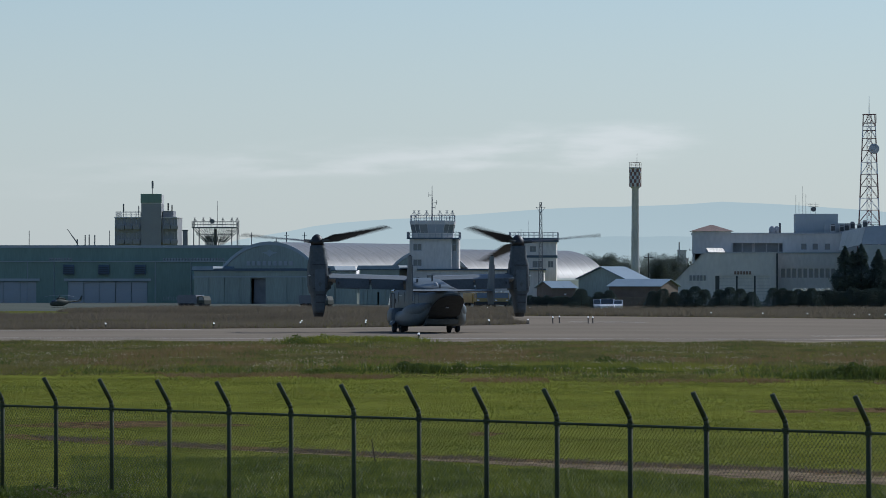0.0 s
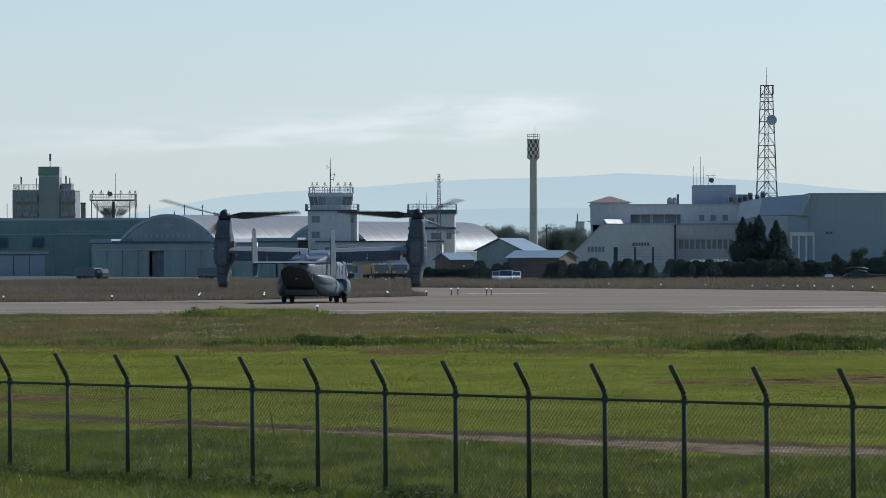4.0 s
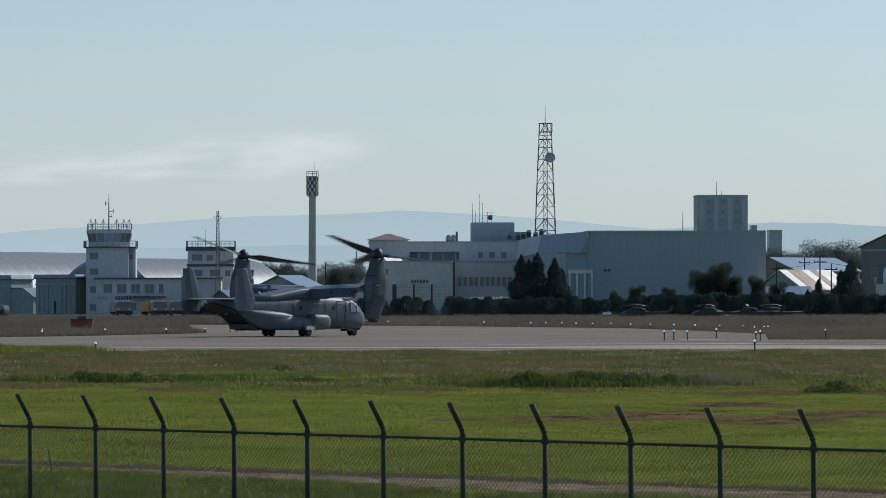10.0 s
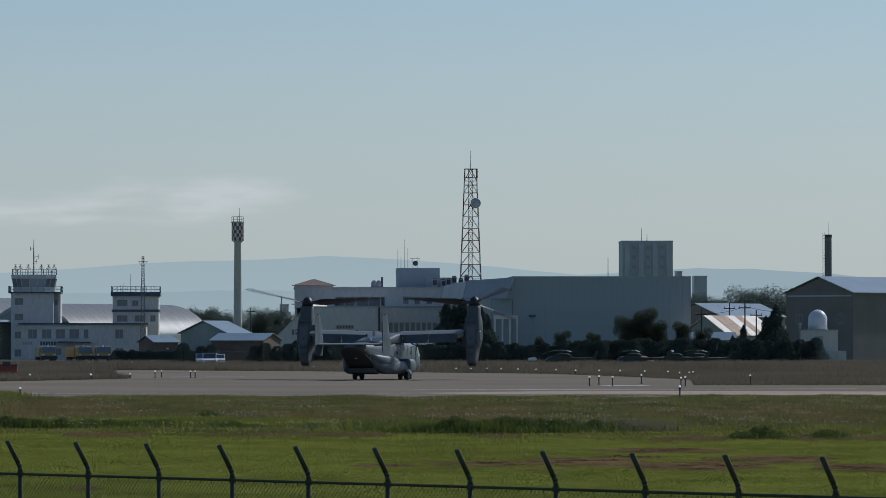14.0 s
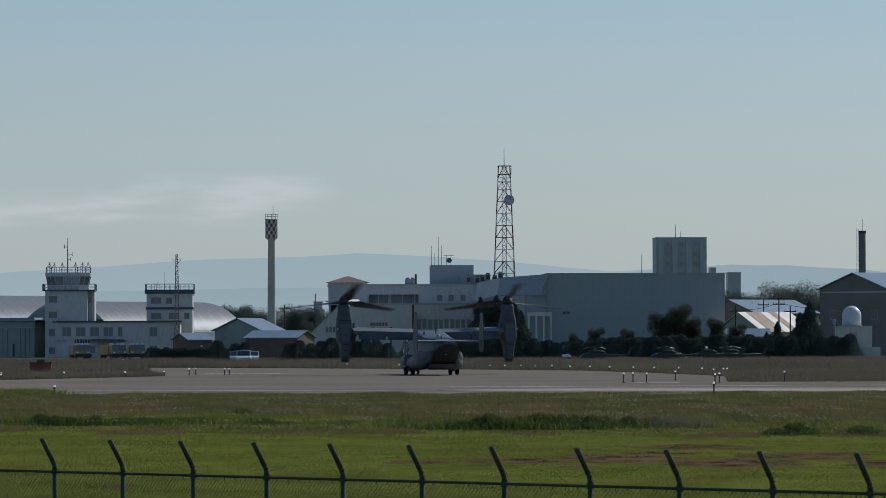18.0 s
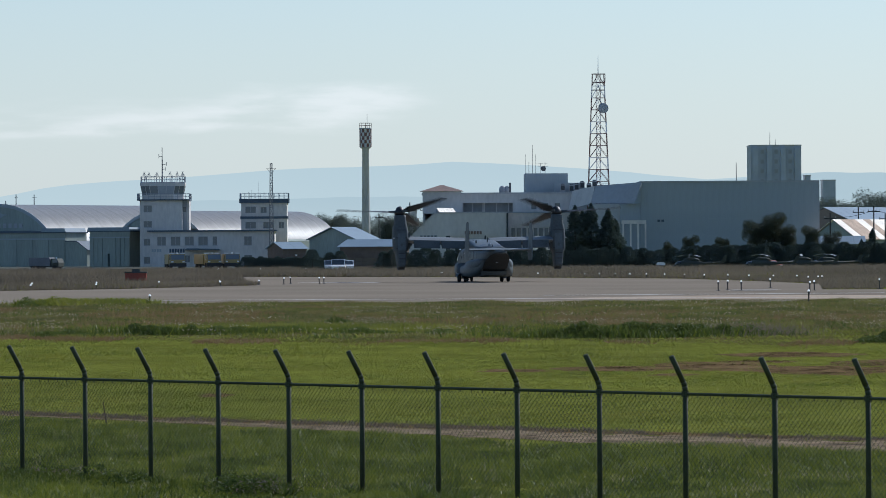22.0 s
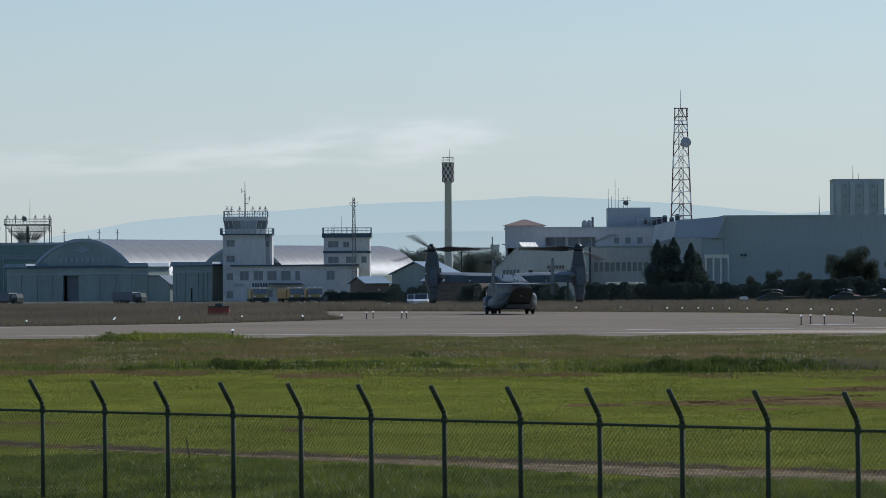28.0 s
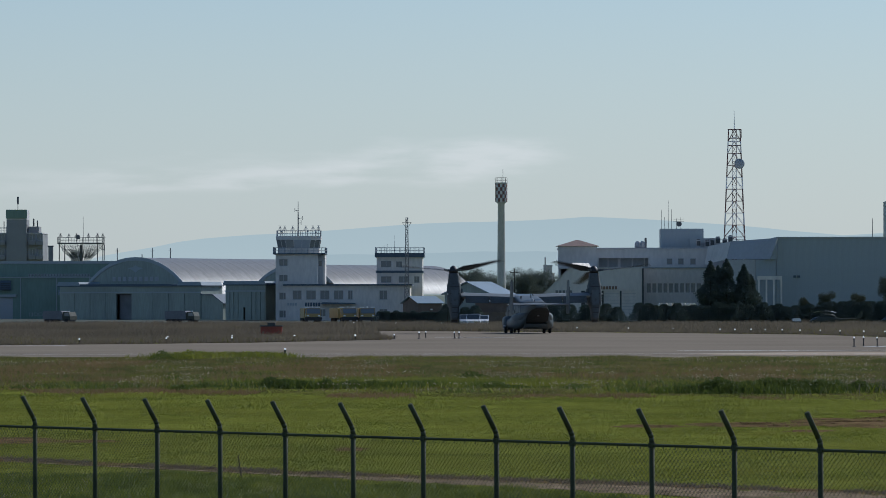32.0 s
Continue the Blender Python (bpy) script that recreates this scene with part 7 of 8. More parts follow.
# ---- sheds, vehicles and small things ----
def shed(name, label, m, w, d, low, high, roof, wall, ridge_along_x=True, category="shed", rusty=()):
    """A gabled shed; the roof slopes to front and back, or to the sides."""
    s = thing(name, label, category, m)
    if ridge_along_x:
        part("front_wall", abox(0, w, 0, 0.2, 0, low), wall, s)
        part("back_wall", abox(0, w, d - 0.2, d, 0, low), wall, s)
        for x in (0.0, w - 0.2):
            part("gable_wall", loft(bmesh.new(), [[(q, 0.2, 0), (q, d - 0.2, 0), (q, d - 0.2, low), (q, d / 2, high - 0.1), (q, 0.2, low)] for q in (x, x + 0.2)]), wall, s)
        n = max(2, round(w / 1.8))
        piece = None
        for i in range(n):
            a, b = -0.3 + (w + 0.6) * i / n + 0.01, -0.3 + (w + 0.6) * (i + 1) / n - 0.01
            for sgn in (0, 1):
                y0, y1 = (-0.4, d / 2) if sgn == 0 else (d + 0.4, d / 2)
                part("roof_sheet", loft(bmesh.new(), [[(x, y0, low - 0.1), (x, y1, high), (x, y1, high + 0.08), (x, y0, low - 0.02)] for x in (a, b)]), "rust" if i in rusty else roof, s)
    else:
        part("front_wall", prism(bmesh.new(), [(0, 0), (w, 0), (w, low), (w / 2, high - 0.1), (0, low)], 0, 0.25), wall, s)
        part("back_wall", prism(bmesh.new(), [(0, 0), (w, 0), (w, low), (w / 2, high - 0.1), (0, low)], d - 0.25, d), wall, s)
        for x in (0.0, w - 0.2):
            part("side_wall", abox(x, x + 0.2, 0.25, d - 0.25, 0, low), wall, s)
        for sgn in (-1, 1):
            e = w / 2 + sgn * (w / 2 + 0.4)
            k = low - 0.4 * (high - low) / (w / 2)
            part("roof_slope", loft(bmesh.new(), [[(e, y, k), (w / 2, y, high), (w / 2, y, high + 0.12), (e, y, k + 0.12)] for y in (-0.4, d + 0.4)]), roof, s)
    return s


shed("blue_roofed_shed", "low shed with a pale blue metal roof", pose(-13.4, 704, 0, 0, 0, -30), 7.8, 6.4, 4.3, 5.95, "paleroof", "greygreen", False)
s2 = shed("small_hut", "small brown plank hut with a pale metal roof", pose(-16.95, 690, 0, 0, 0, 30), 3.9, 4.6, 2.95, 3.85, "paleroof", "brick", True, "hut")
part("porch_light", abox(2.0, 2.3, -0.12, -0.002, 1.9, 2.1), "lampwhite", s2)
shed("long_shed", "long low shed with a pale blue metal roof and brown planks", pose(-8.8, 694, 0, 0, 0, -25), 8.2, 6, 3.2, 4.15, "paleroof", "brick", True)
lum = thing("timber_stack", "stacks of brown timber and pallets before the shed", "timber", pose(-8.6, 686, 0))
for i in range(9):
    for k in range(3):
        part("pallet", abox(i * 1.05, i * 1.05 + 0.95, 0, 1.0, k * 0.55, k * 0.55 + 0.48), "brick", lum)
shed("white_roofed_shed", "shed with a glaring sunlit white metal roof", pose(69.0, 726, 0, 0, 0, 50), 13.4, 8.5, 3.9, 6.85, "whiteroof", "greygreen", True, rusty=(1, 2, 4))
shed("pale_roofed_shed", "long shed with a pale blue metal roof behind the white one", pose(71.2, 760, 0, 0, 0, 50), 18, 10, 6.9, 9.0, "paleroof", "brown_wall", True)
shed("low_shed", "low shed with a pale blue sheet roof", pose(62.6, 716, 0), 6.6, 5, 3.2, 4.3, "paleroof", "greygreen", True)
shed("small_dark_shed", "small dark shed under the trees", pose(76.0, 722, 0), 6.0, 5, 4.2, 5.6, "greygreen", "greygreen", False)
rb = shed("brown_hall", "broad brown hall with a pale gabled metal roof", pose(75.3, 702, 0, 0, 0, -45), 12.4, 24, 10.1, 12.35, "paleroof", "brown_wall", False, "hall")
part("gable_band", abox(0.3, 12.1, -0.06, -0.003, 9.5, 9.7), "tile_brown", rb)
for i in range(3):
    window(rb, 1.8 + i * 3.8, 3.0 + i * 3.8, 5.6, 7.0, -0.13, 1)
ch = thing("tall_chimney", "tall dark chimney with a ladder cage", "chimney", pose(116.1, 1000, 0))
part("flue", rod(bmesh.new(), (0, 0, 0), (0, 0, 25.0), 0.8, 0.7, seg=14), "dark_stack", ch)
part("collar", rod(bmesh.new(), (0, 0, 24.6), (0, 0, 25.2), 0.78, seg=14), "door", ch)
bm = bmesh.new()
for x in (-1.15, -0.75):
    rod(bm, (x, -0.1, 5), (x, -0.1, 25.6), 0.05, seg=4)
for k in range(34):
    rod(bm, (-1.15, -0.1, 5.2 + 0.6 * k), (-0.75, -0.1, 5.2 + 0.6 * k), 0.03, seg=3)
rod(bm, (0.1, 0, 25), (0.1, 0, 27.8), 0.06, 0.03, seg=4)
part("ladder", bm, "steelframe", ch)

for x, z in ((-81.2, 13.6), (-76.4, 12.4), (-74.4, 13.6), (-70.9, 13.6)):
    p = thing("steel_pole", "thin dark steel pole standing behind the hangars", "pole", pose(x, 930, 0), "poles behind the hangars")
    part("shaft", rod(bmesh.new(), (0, 0, 0), (0, 0, z), 0.13, 0.09, seg=6), "dark_stack", p)
    part("cross_bar", rod(bmesh.new(), (-0.45, 0, z - 0.6), (0.45, 0, z - 0.6), 0.04, seg=4), "dark_stack", p)
rd = thing("radome_station", "white domed radome on a pale concrete equipment block", "radome", pose(74.1, 650, 0))
part("lower_block", abox(-3.2, 3.6, -1.6, 4.5, 0, 1.7), "concrete", rd)
part("upper_block", abox(-2.2, 2.5, -1.2, 3.5, 1.7, 4.45), "offwhite", rd)
part("block_roof", abox(-2.3, 2.6, -1.3, 3.6, 4.45, 4.58), "concrete", rd)
part("dome", loft(bmesh.new(), [ring_xy(4.58 + z, r, r, 24, 2, 0, 1) for z, r in ((0, 1.3), (0.7, 1.31), (1.4, 1.3), (1.72, 1.26), (2.0, 1.15), (2.25, 1.0), (2.45, 0.8), (2.6, 0.56), (2.7, 0.3), (2.74, 0.06))]), "radome", rd, "smooth white dome", True)
part("dome_ring", rod(bmesh.new(), (0, 1, 4.58), (0, 1, 4.68), 1.42, seg=24), "palegrey", rd)
part("floodlight", loft(bmesh.new(), [ring_xy(z, r, r, 8, 2, -2.6, -0.8) for z, r in ((4.4, 0.1), (4.7, 0.2), (5.3, 0.2), (5.5, 0.1))]), "canvas", rd)
part("lamp_bracket", rod(bmesh.new(), (-2.6, -0.8, 1.7), (-2.6, -0.8, 4.4), 0.06, seg=5), "steelframe", rd)
part("service_door", abox(-0.6, 0.5, -1.26, -1.202, 1.72, 3.7), "palegrey", rd)
part("cabinet", abox(-1.9, -0.9, -1.5, -1.202, 1.75, 2.9), "bluegrey", rd)

for x, y, z in ((64.0, 715, 7.8), (72.4, 759, 9.0), (70.5, 715, 8.8), (72.2, 715, 7.7), (4.9, 1000, 11.5), (-4.5, 1000, 10.0)):
    p = thing("utility_pole", "dark utility pole with crossarms behind the hedge", "utility pole", pose(x, y, 0), "utility poles")
    part("pole", rod(bmesh.new(), (0, 0, 0), (0, 0, z), 0.13, 0.09, seg=8), "blackpipe", p)
    part("crossarm", abox(-0.9, 0.9, -0.08, 0.08, z - 0.9, z - 0.75), "blackpipe", p)
    for q in (-0.8, 0, 0.8):
        part("insulator", rod(bmesh.new(), (q, 0, z - 0.75), (q, 0, z - 0.5), 0.06, seg=6), "palegrey", p)
for a, b, z in ((Vector((64.0, 715, 7.2)), Vector((70.5, 715, 8.2)), 0.4), (Vector((70.5, 715, 8.2)), Vector((82, 722, 7.4)), 0.5)):
    rings = []
    for i in range(11):
        p = a.lerp(b, i / 10)
        p.z -= z * 4 * (i / 10) * (1 - i / 10)
        rings.append([p + Vector((0, 0.03 * math.cos(q), 0.03 * math.sin(q))) for q in (0, 2.1, 4.2)])
    bm = loft(bmesh.new(), rings)
    mesh_thing("overhead_cable", bm, "blackpipe", "thin overhead cable between utility poles", "cable")


def car(name, label, m, l, w, h, material, van=False, group="", category="car"):
    c = thing(name, label, category, m, group)
    prof = [(-l / 2, 0.35), (l / 2, 0.35), (l / 2, 0.75), (l / 2 - 0.9, 0.95), (l / 2 - 1.6, h), (-l / 2 + (0.15 if van else 0.7), h), (-l / 2, 0.95)]
    part("body", prism(bmesh.new(), prof, -w / 2, w / 2), material, c)
    part("side_window", prism(bmesh.new(), [(l / 2 - 1.1, 0.98), (l / 2 - 1.62, h - 0.08), (-l / 2 + 0.75, h - 0.08), (-l / 2 + 0.35, 0.98)], -w / 2 - 0.015, w / 2 + 0.015), "glass", c)
    part("windscreen", loft(bmesh.new(), [[(l / 2 - 0.92, y, 0.97), (l / 2 - 1.6, y, h - 0.05), (l / 2 - 1.56, y, h - 0.03), (l / 2 - 0.86, y, 0.97)] for y in (-w / 2 + 0.08, w / 2 - 0.08)]), "glass", c)
    for x in (-l / 2 + 0.8, l / 2 - 0.8):
        for s in (-1, 1):
            t = part("wheel", rod(bmesh.new(), (x, s * (w / 2 - 0.2), 0.33), (x, s * (w / 2 + 0.02), 0.33), 0.33, seg=14), "tyre", c)
            part("rim", rod(bmesh.new(), (x, s * (w / 2 - 0.1), 0.33), (x, s * (w / 2 + 0.03), 0.33), 0.19, seg=10), "steel", t)
    for s in (-1, 1):
        part("headlight", abox(l / 2 - 0.04, l / 2 + 0.02, s * w / 2 * 0.72 - 0.18, s * w / 2 * 0.72 + 0.18, 0.6, 0.74), "lampwhite", c)
    return c


g = "cars parked by the shrubs"
car("parked_car", "silver hatchback parked in the grass by the shrubs", pose(-8.75, 601, 0, 0, 0, -88), 4.0, 1.66, 1.5, "silver_car", group=g)
car("parked_car", "white hatchback parked between two other cars by the shrubs", pose(-7.75, 596, 0, 0, 0, -92), 4.2, 1.7, 1.6, "white_car", group=g)
car("parked_car", "white van parked by the shrubs", pose(-6.75, 601, 0, 0, 0, -88), 4.0, 1.6, 1.45, "white_car", True, g)


def truck(name, label, m, body, cab, rear, group, category="truck"):
    t = thing(name, label, category, m, group)
    part("chassis", abox(-3.0, 2.9, -0.9, 0.9, 0.55, 0.8), "blackpipe", t)
    part("cab", prism(bmesh.new(), [(1.4, 0.7), (3.0, 0.7), (3.0, 1.45), (2.7, 2.25), (1.4, 2.25)], -1.05, 1.05), cab, t)
    part("cab_window", prism(bmesh.new(), [(1.75, 1.45), (2.9, 1.45), (2.66, 2.1), (1.75, 2.1)], -1.07, 1.07), "far_pane", t)
    if rear == "tank":
        part("tank", loft(bmesh.new(), [[(x, 1.0 * r * math.cos(q), 1.5 + 0.72 * r * math.sin(q)) for q in [2 * math.pi * i / 16 for i in range(16)]] for x, r in ((-3.1, 0.8), (-2.9, 1), (1.0, 1), (1.2, 0.8))]), body, t, smooth=True)
        part("walkway", abox(-2.6, 0.7, -0.35, 0.35, 2.22, 2.32), "steelframe", t)
    elif rear == "box":
        part("bodywork", prism(bmesh.new(), [(-3.1, 0.8), (1.25, 0.8), (1.25, 2.1), (1.1, 2.2), (-2.95, 2.2), (-3.1, 2.1)], -1.15, 1.15), body, t)
        part("bumper", abox(2.98, 3.25, -1.2, 1.2, 0.45, 0.95), "blackpipe", t)
        part("windscreen", loft(bmesh.new(), [[(3.01, y, 1.45), (2.74, y, 2.15), (2.78, y, 2.17), (3.05, y, 1.45)] for y in (-0.95, 0.95)]), "far_pane", t)
        for q in (-0.8, 0.8):
            part("headlight", abox(3.0, 3.04, q - 0.16, q + 0.16, 1.05, 1.25), "lampwhite", t)
            # White roof blocks stand in for the paired glints on the cab.
            part("roof_glint_block", abox(1.6, 1.9, q - 0.3, q + 0.3, 2.25, 2.42), "lampwhite", t)
    else:
        part("canvas_cover", prism(bmesh.new(), [(-3.1, 0.85), (1.25, 0.85), (1.25, 2.2), (1.0, 2.45), (-2.85, 2.45), (-3.1, 2.2)], -1.1, 1.1), body, t)
    part("beacon", rod(bmesh.new(), (2.0, 0, 2.25), (2.0, 0, 2.5), 0.12, seg=8), "lampwhite", t)
    for x in (-2.2, -1.1, 2.2):
        for s in (-1, 1):
            part("wheel", rod(bmesh.new(), (x, s * 0.75, 0.48), (x, s * 1.08, 0.48), 0.48, seg=14), "tyre", t)
    return t


for x, r in ((-32.4, -80), (-27.7, -70), (-24.4, -84)):
    truck("yellow_truck", "yellow airfield service truck parked before the building", pose(x, 690, 0, 0, 0, r), "yellow", "yellow", "box", "yellow service trucks")
# Grey covers put haze into what would be a darker canvas.
for x, r in ((-69.5, -30), (-51.6, -24)):
    truck("olive_truck", "dark olive army truck parked before the hangars", pose(x, 700, 0, 0, 0, r) @ Matrix.Diagonal((0.8, 0.8, 0.75, 1)), "dark_stack", "olive", "canvas", "olive army trucks")
for k in range(22):
    put("bush", -22 + k * 0.56 + rnd.uniform(-0.15, 0.15), 679 + rnd.uniform(-0.5, 0.5), 1.75 + rnd.uniform(-0.15, 0.2), 0.7, "low dark clipped hedge shrub behind the grass", "low_hedge_shrub", "hedge", "conifer", "low hedge")

rbx = thing("red_equipment_box", "low faded red equipment box in the dry grass", "equipment box", pose(-23.6, 428, 0))
part("box", abox(-0.95, 0.95, -0.5, 0.5, 0.12, 0.95), "redpaint", rbx)
part("lid", abox(-1.02, 1.02, -0.56, 0.56, 0.95, 1.06), "door", rbx)
part("vent", abox(-0.35, 0.35, -0.2, 0.2, 1.06, 1.3), "door", rbx)
for s in (-1, 1):
    part("foot", abox(s * 0.7 - 0.1, s * 0.7 + 0.1, -0.4, 0.4, -0.03, 0.12), "concrete", rbx)


def helicopter(m, label, turn):
    h = thing("parked_helicopter", label, "helicopter", m, "parked helicopters")
    sec = ((3.2, 0.1, 0.9, 1.2), (2.8, 0.5, 0.55, 1.6), (1.8, 0.85, 0.45, 2.1), (0.4, 0.95, 0.45, 2.3), (-1.2, 0.9, 0.5, 2.25), (-2.2, 0.5, 0.9, 2.0), (-3.2, 0.25, 1.3, 1.85), (-7.0, 0.12, 1.7, 1.95))
    part("fuselage", loft(bmesh.new(), [ring_xz(y, a, z0, z1, 16, 2.6) for y, a, z0, z1 in sec]), "olive", h, smooth=True)
    part("cockpit_window", loft(bmesh.new(), [ring_xz(y, a, z0, z1, 16, 2.6) for y, a, z0, z1 in ((2.72, 0.53, 1.15, 1.66), (2.2, 0.74, 1.2, 1.98), (1.5, 0.9, 1.3, 2.12))]), "glass", h, smooth=True)
    part("engine_cowl", loft(bmesh.new(), [ring_xz(y, a, 2.1, z1, 12, 2.6) for y, a, z1 in ((1.0, 0.2, 2.4), (0.4, 0.45, 2.75), (-1.4, 0.45, 2.7), (-2.2, 0.2, 2.3))]), "olive", h)
    part("mast", rod(bmesh.new(), (0, 0, 2.6), (0, 0, 3.3), 0.1, seg=6), "steelframe", h)
    # Pale blades carry the sun glint along them as plain colour.
    for s in (0, 180):
        b = part("main_blade", loft(bmesh.new(), [[(x, -0.22, z), (x, 0.22, z), (x, 0.22, z + 0.05), (x, -0.22, z + 0.06)] for x, z in ((0.1, 3.28), (4.0, 3.2), (6.6, 2.95))]), "canvas", h)
        b.matrix_basis = pose(0, 0, 0, 0, 0, turn + s)
    part("tail_fin", loft(bmesh.new(), [[(-0.05, -6.4, 1.8), (0.05, -6.4, 1.8), (0.05, -7.3, 1.8), (-0.05, -7.3, 1.8)], [(-0.04, -7.3, 3.2), (0.04, -7.3, 3.2), (0.04, -7.8, 3.2), (-0.04, -7.8, 3.2)]]), "olive", h)
    part("tailplane", abox(-1.2, 1.2, -5.2, -4.7, 1.72, 1.78), "olive", h)
    for s in (-1, 1):
        bm = bmesh.new()
        rod(bm, (s * 1.1, -1.8, 0.06), (s * 1.1, 2.2, 0.06), 0.06, seg=6)
        for y in (-0.9, 1.2):
            rod(bm, (s * 1.1, y, 0.06), (s * 0.6, y, 0.6), 0.05, seg=5)
        part("skid", bm, "olive", h)
    return h


helicopter(pose(-88.3, 692, 0, 0, 0, 128) @ Matrix.Diagonal((0.5, 0.5, 0.55, 1)), "olive helicopter parked before the green hangar", 8)
for x, y, r, q in ((36.2, 603, 70, 35), (44.9, 600, 80, 20), (50.4, 605, 75, 12), (53.6, 607, 100, 4)):
    helicopter(pose(x, y, -0.2, 0, 0, r) @ Matrix.Diagonal((0.64, 0.64, 0.64, 1)), "dark olive helicopter parked before the hedge", q)
car("parked_truck", "red pickup parked among the helicopters", pose(46.4, 607, -0.15, 0, 0, -60), 4.2, 1.7, 1.3, "redpaint", category="pickup")
# Added trailer: its white cover stands in for a small glint.
cv = thing("covered_trailer", "made-up small trailer whose white cover stands in for a glint", "trailer", pose(32.7, 604, 0))
part("white_glint_cover", prism(bmesh.new(), [(-0.55, 0.62), (0.55, 0.62), (0.5, 0.9), (0.3, 1.02), (-0.4, 0.98), (-0.52, 0.85)], -0.8, 0.8), "white_car", cv)
part("trailer_bed", abox(-0.6, 0.6, -0.9, 0.9, 0.42, 0.6), "olive", cv)
for q in (-0.5, 0.5):
    part("wheel", rod(bmesh.new(), (q - 0.1, 0, 0.25), (q + 0.1, 0, 0.25), 0.25, seg=12), "tyre", cv)
tp = thing("white_tarpaulins", "row of small white covers on the hedge side", "tarpaulin", pose(16.6, 640, 0))
for i in range(8):
    part("cover", loft(bmesh.new(), [ring_xy(z, a, 0.3, 8, 2.4, i * 0.62, 0) for z, a in ((2.55, 0.34), (2.8, 0.3), (2.9, 0.12))]), "whiteroof", tp)
part("cover_rail", rod(bmesh.new(), (-0.3, 0, 2.5), (4.7, 0, 2.5), 0.06, seg=5), "steelframe", tp)
for x in (-0.2, 4.6):
    part("rail_post", rod(bmesh.new(), (x, 0, 0), (x, 0, 2.5), 0.06, seg=5), "steelframe", tp)


# ---- runway and taxiway lights ----
def lamp(high, x, y, z=-0.02):
    key = round(high, 2)
    group = "taxiway lights" if high < 0.58 else "raised approach lights"
    label = "small white taxiway edge light on a short stem" if high < 0.58 else "white raised light on a thin dark pole"
    if key in LAMPS:
        return copy_thing(LAMPS[key], pose(x, y, z))
    t = thing("edge_light", label, "runway light", pose(x, y, z), group)
    part("stem", rod(bmesh.new(), (0, 0, 0), (0, 0, high - 0.25), 0.04, seg=6), "blackpipe", t)
    part("housing", rod(bmesh.new(), (0, 0, high - 0.26), (0, 0, high - 0.11), 0.045, 0.07, seg=10), "blackpipe", t)
    part("lamp_head", loft(bmesh.new(), [ring_xy(high - 0.11 + q, r, r, 10, 2) for q, r in ((0, 0.066), (0.06, 0.066), (0.11, 0.035))]), "lamp_lit", t)
    part("base", rod(bmesh.new(), (0, 0, 0), (0, 0, 0.05), 0.14, seg=8), "steelframe", t)
    LAMPS[key] = t
    return t


LAMPS = {}
for x, y in ((-44.1, 374), (-36.0, 378), (-29.9, 388), (-24.8, 391), (-15.2, 404), (-31.1, 405), (-26.1, 412), (-20.9, 415), (-15.9, 421), (-12.5, 423), (-52.5, 368)):
    k = 0.955
    while k < 1 and not in_left(x * k, y * k - 1.5):   # just inside the grass edge
        k += 0.005
    lamp(0.45, x * k, y * k)
for x, y in ((-17.5, 600), (-11.75, 595), (-23, 605)):
    lamp(0.56, x, y)
for x, y in ((14.6, 512), (19.0, 497), (20.5, 496), (22.1, 495), (23.3, 489), (24.9, 487), (26.4, 481), (28.0, 474), (29.5, 467), (31.6, 464), (33.2, 458), (35.0, 451), (36.7, 445), (10.0, 520), (4.5, 530), (38.6, 440), (37.9, 436), (36.5, 430)):
    lamp(0.45, x * 0.962, y * 0.962)
for x, y in ((-10.0, 410), (-9.6, 417), (-7.0, 411), (-6.6, 411)):
    lamp(0.62, x, y)
for x, y in ((22.0, 333), (23.0, 338), (23.6, 333), (27.0, 351), (27.6, 324), (28.5, 331)):
    lamp(0.72, x, y)
lamp(0.72, 22.4, 263.7)
lamp(0.5, -14.6, 279)
lamp(0.75, 34.0, 341)



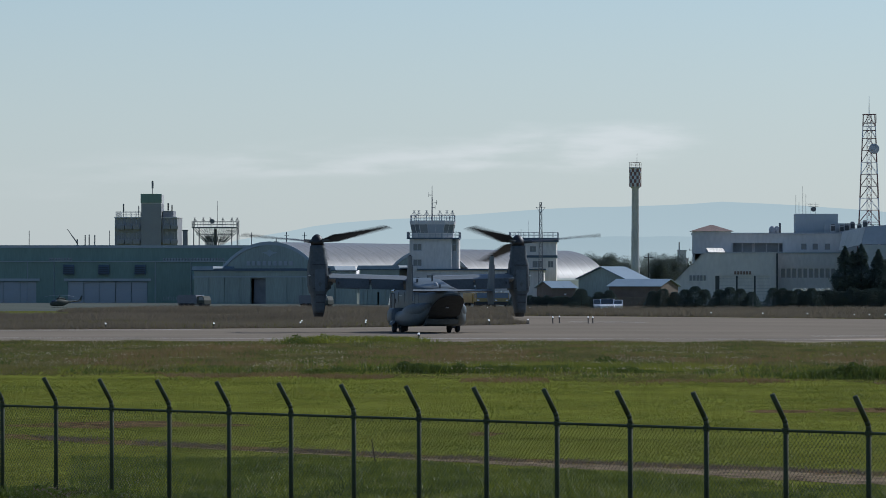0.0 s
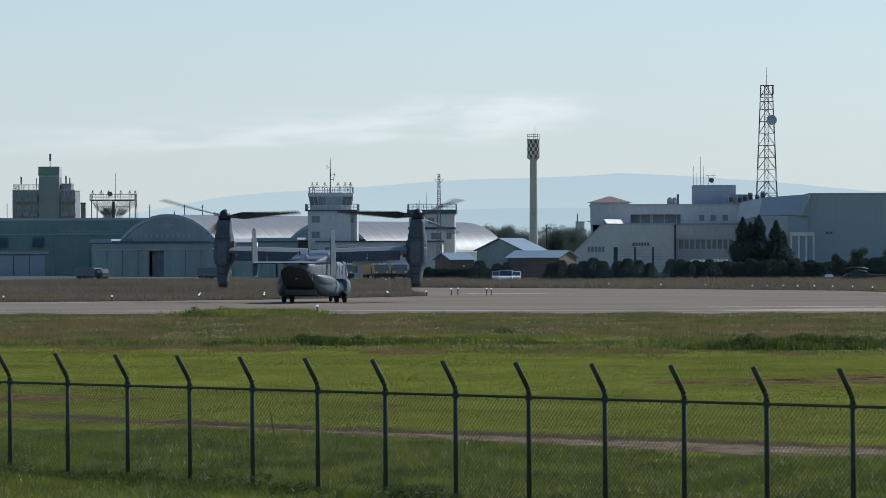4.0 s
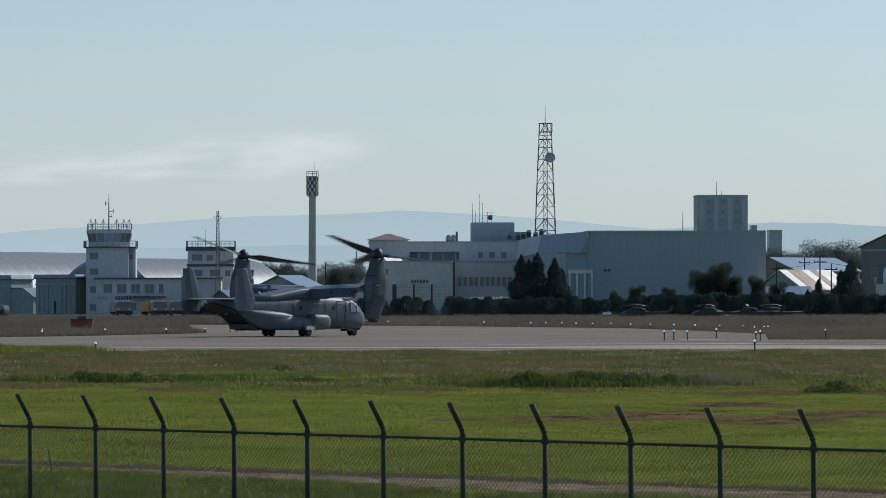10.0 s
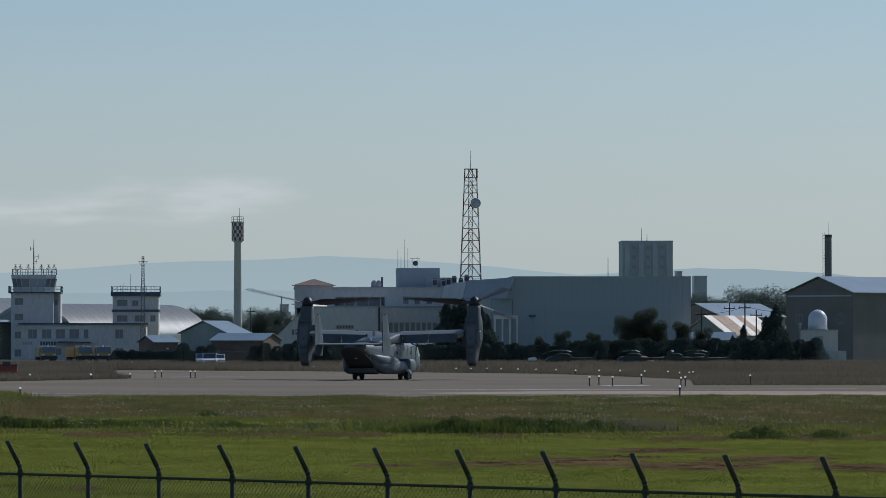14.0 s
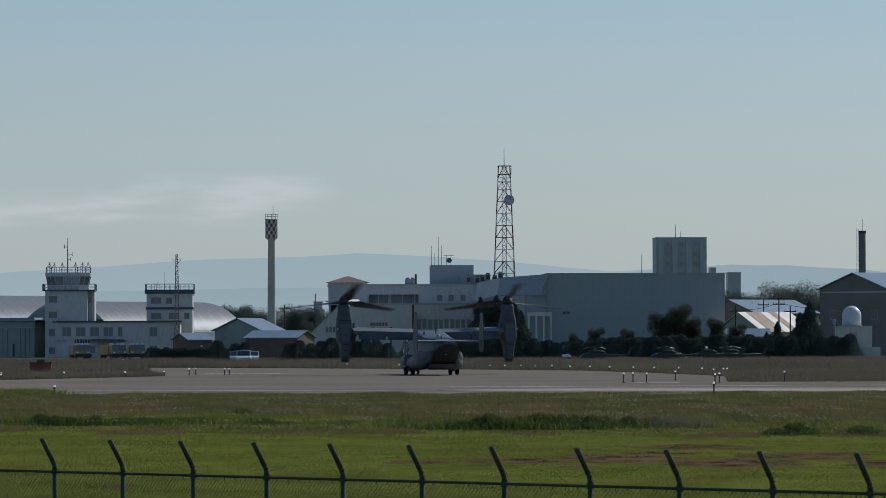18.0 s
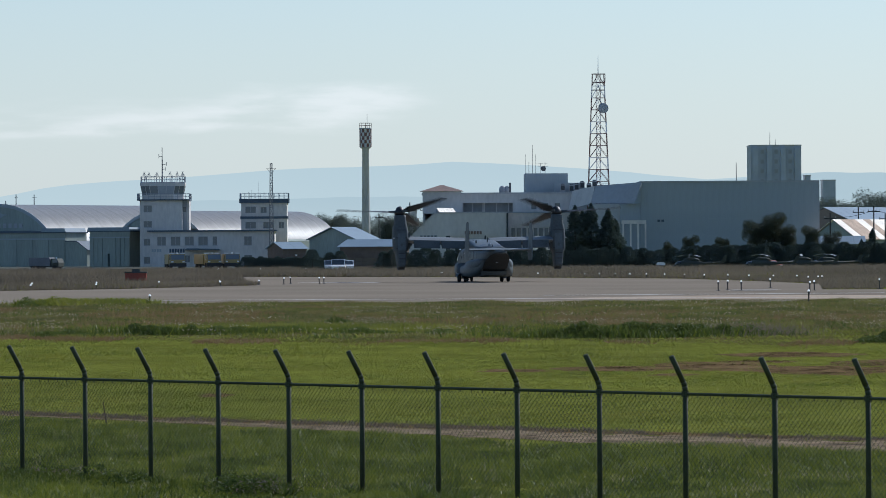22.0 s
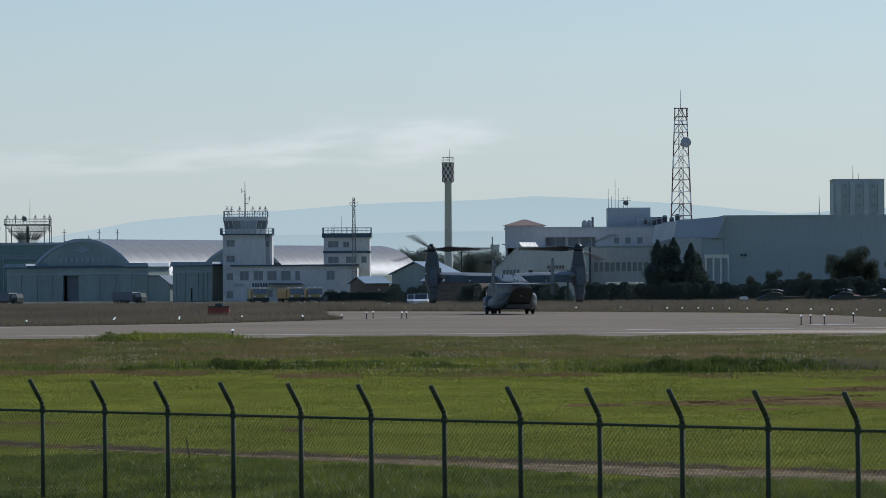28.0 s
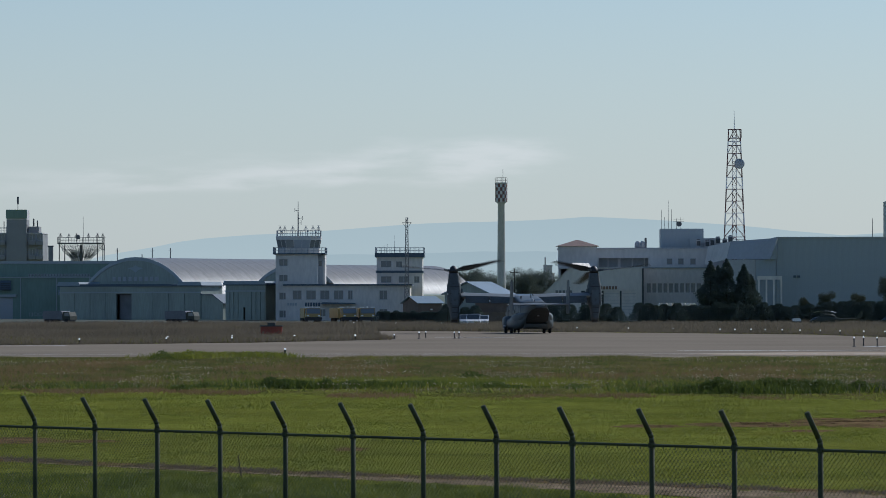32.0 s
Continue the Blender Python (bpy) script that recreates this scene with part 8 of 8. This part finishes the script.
# ---- what moves ----
# seconds, place of the main wheels, heading to the right of straight away
TAXI = (
    (0, -16.73, 329.05, -15.24), (1, -17.72, 333.07, -10.35), (2, -18.34, 337.00, -4.61), (3, -18.54, 340.79, 1.33),
    (4, -18.24, 344.53, 7.75), (4.5, -17.91, 346.44, 10.78), (6.5, -15.00, 354.55, 24.46), (7, -13.94, 356.64, 27.96),
    (8, -11.34, 360.80, 34.43), (9, -8.23, 364.86, 39.74), (10, -4.64, 368.91, 42.64), (11, -0.85, 373.04, 42.39),
    (12, 2.93, 377.61, 36.35), (13, 6.19, 382.67, 28.24), (13.5, 7.58, 385.37, 23.55), (15.5, 11.06, 396.21, 4.00),
    (16, 11.29, 398.62, -0.46), (17, 11.22, 403.11, -6.66), (18, 10.61, 407.55, -9.06), (19, 9.82, 412.08, -9.27),
    (20, 8.99, 416.75, -9.38), (21, 8.17, 421.54, -8.77), (22, 7.34, 426.42, -9.02), (23, 6.53, 431.37, -8.89),
    (24, 5.72, 436.38, -8.62), (25, 4.93, 441.46, -8.69), (25.5, 4.52, 444.01, -8.93), (27.5, 2.90, 454.27, -9.14),
    (28, 2.50, 456.86, -8.91), (29, 1.66, 462.08, -8.90), (30, 0.84, 467.29, -9.20), (31, 0.01, 472.53, -9.08),
    (32, -0.83, 477.79, -8.89),
)
# both rotors turn at one speed, opposite ways; seconds and degrees by which each leads or lags
SPEED = 2348.5
LAG = ((0, -43.5, -18), (1, -46, -17), (2, -41, -11.5), (3, -42, -19.5), (4, -43, -15.5), (7, -44.5, -9.5), (8, -51.5, -13), (9, -54, -4.5), (10, -53.5, -3.5), (11, -53, 2), (12, -57, 0),
       (13, -13, -45.5), (16, -2.5, -53), (17, -0.5, -55), (18, 0, -58.5), (19, -1, -59), (20, 1, -62.5), (22, -2.5, -63.5), (23, 4, -59.5), (24, 1.5, -61.5), (25, 6.5, -65), (28, 3.5, -65), (29, 8.5, -67), (30, 51, -111), (31, 51.5, -110), (32, 44.5, -110.5))


def motions():
    walk(plane, [(t, pose(x, y, 0.0, 0, 0, -h)) for t, x, y, h in TAXI])
    ts = [r[0] for r in LAG]
    for (rotor, base, s), col, way in zip(ROTORS, (1, 2), (1, -1)):
        lag = [r[col] for r in LAG]
        walk(rotor, [(i / 30, base @ pose(0, 0, 0, 0, 0, (float(np.interp(i / 30, ts, lag)) + way * SPEED * i / 30) % 360)) for i in range(961)])


motions()
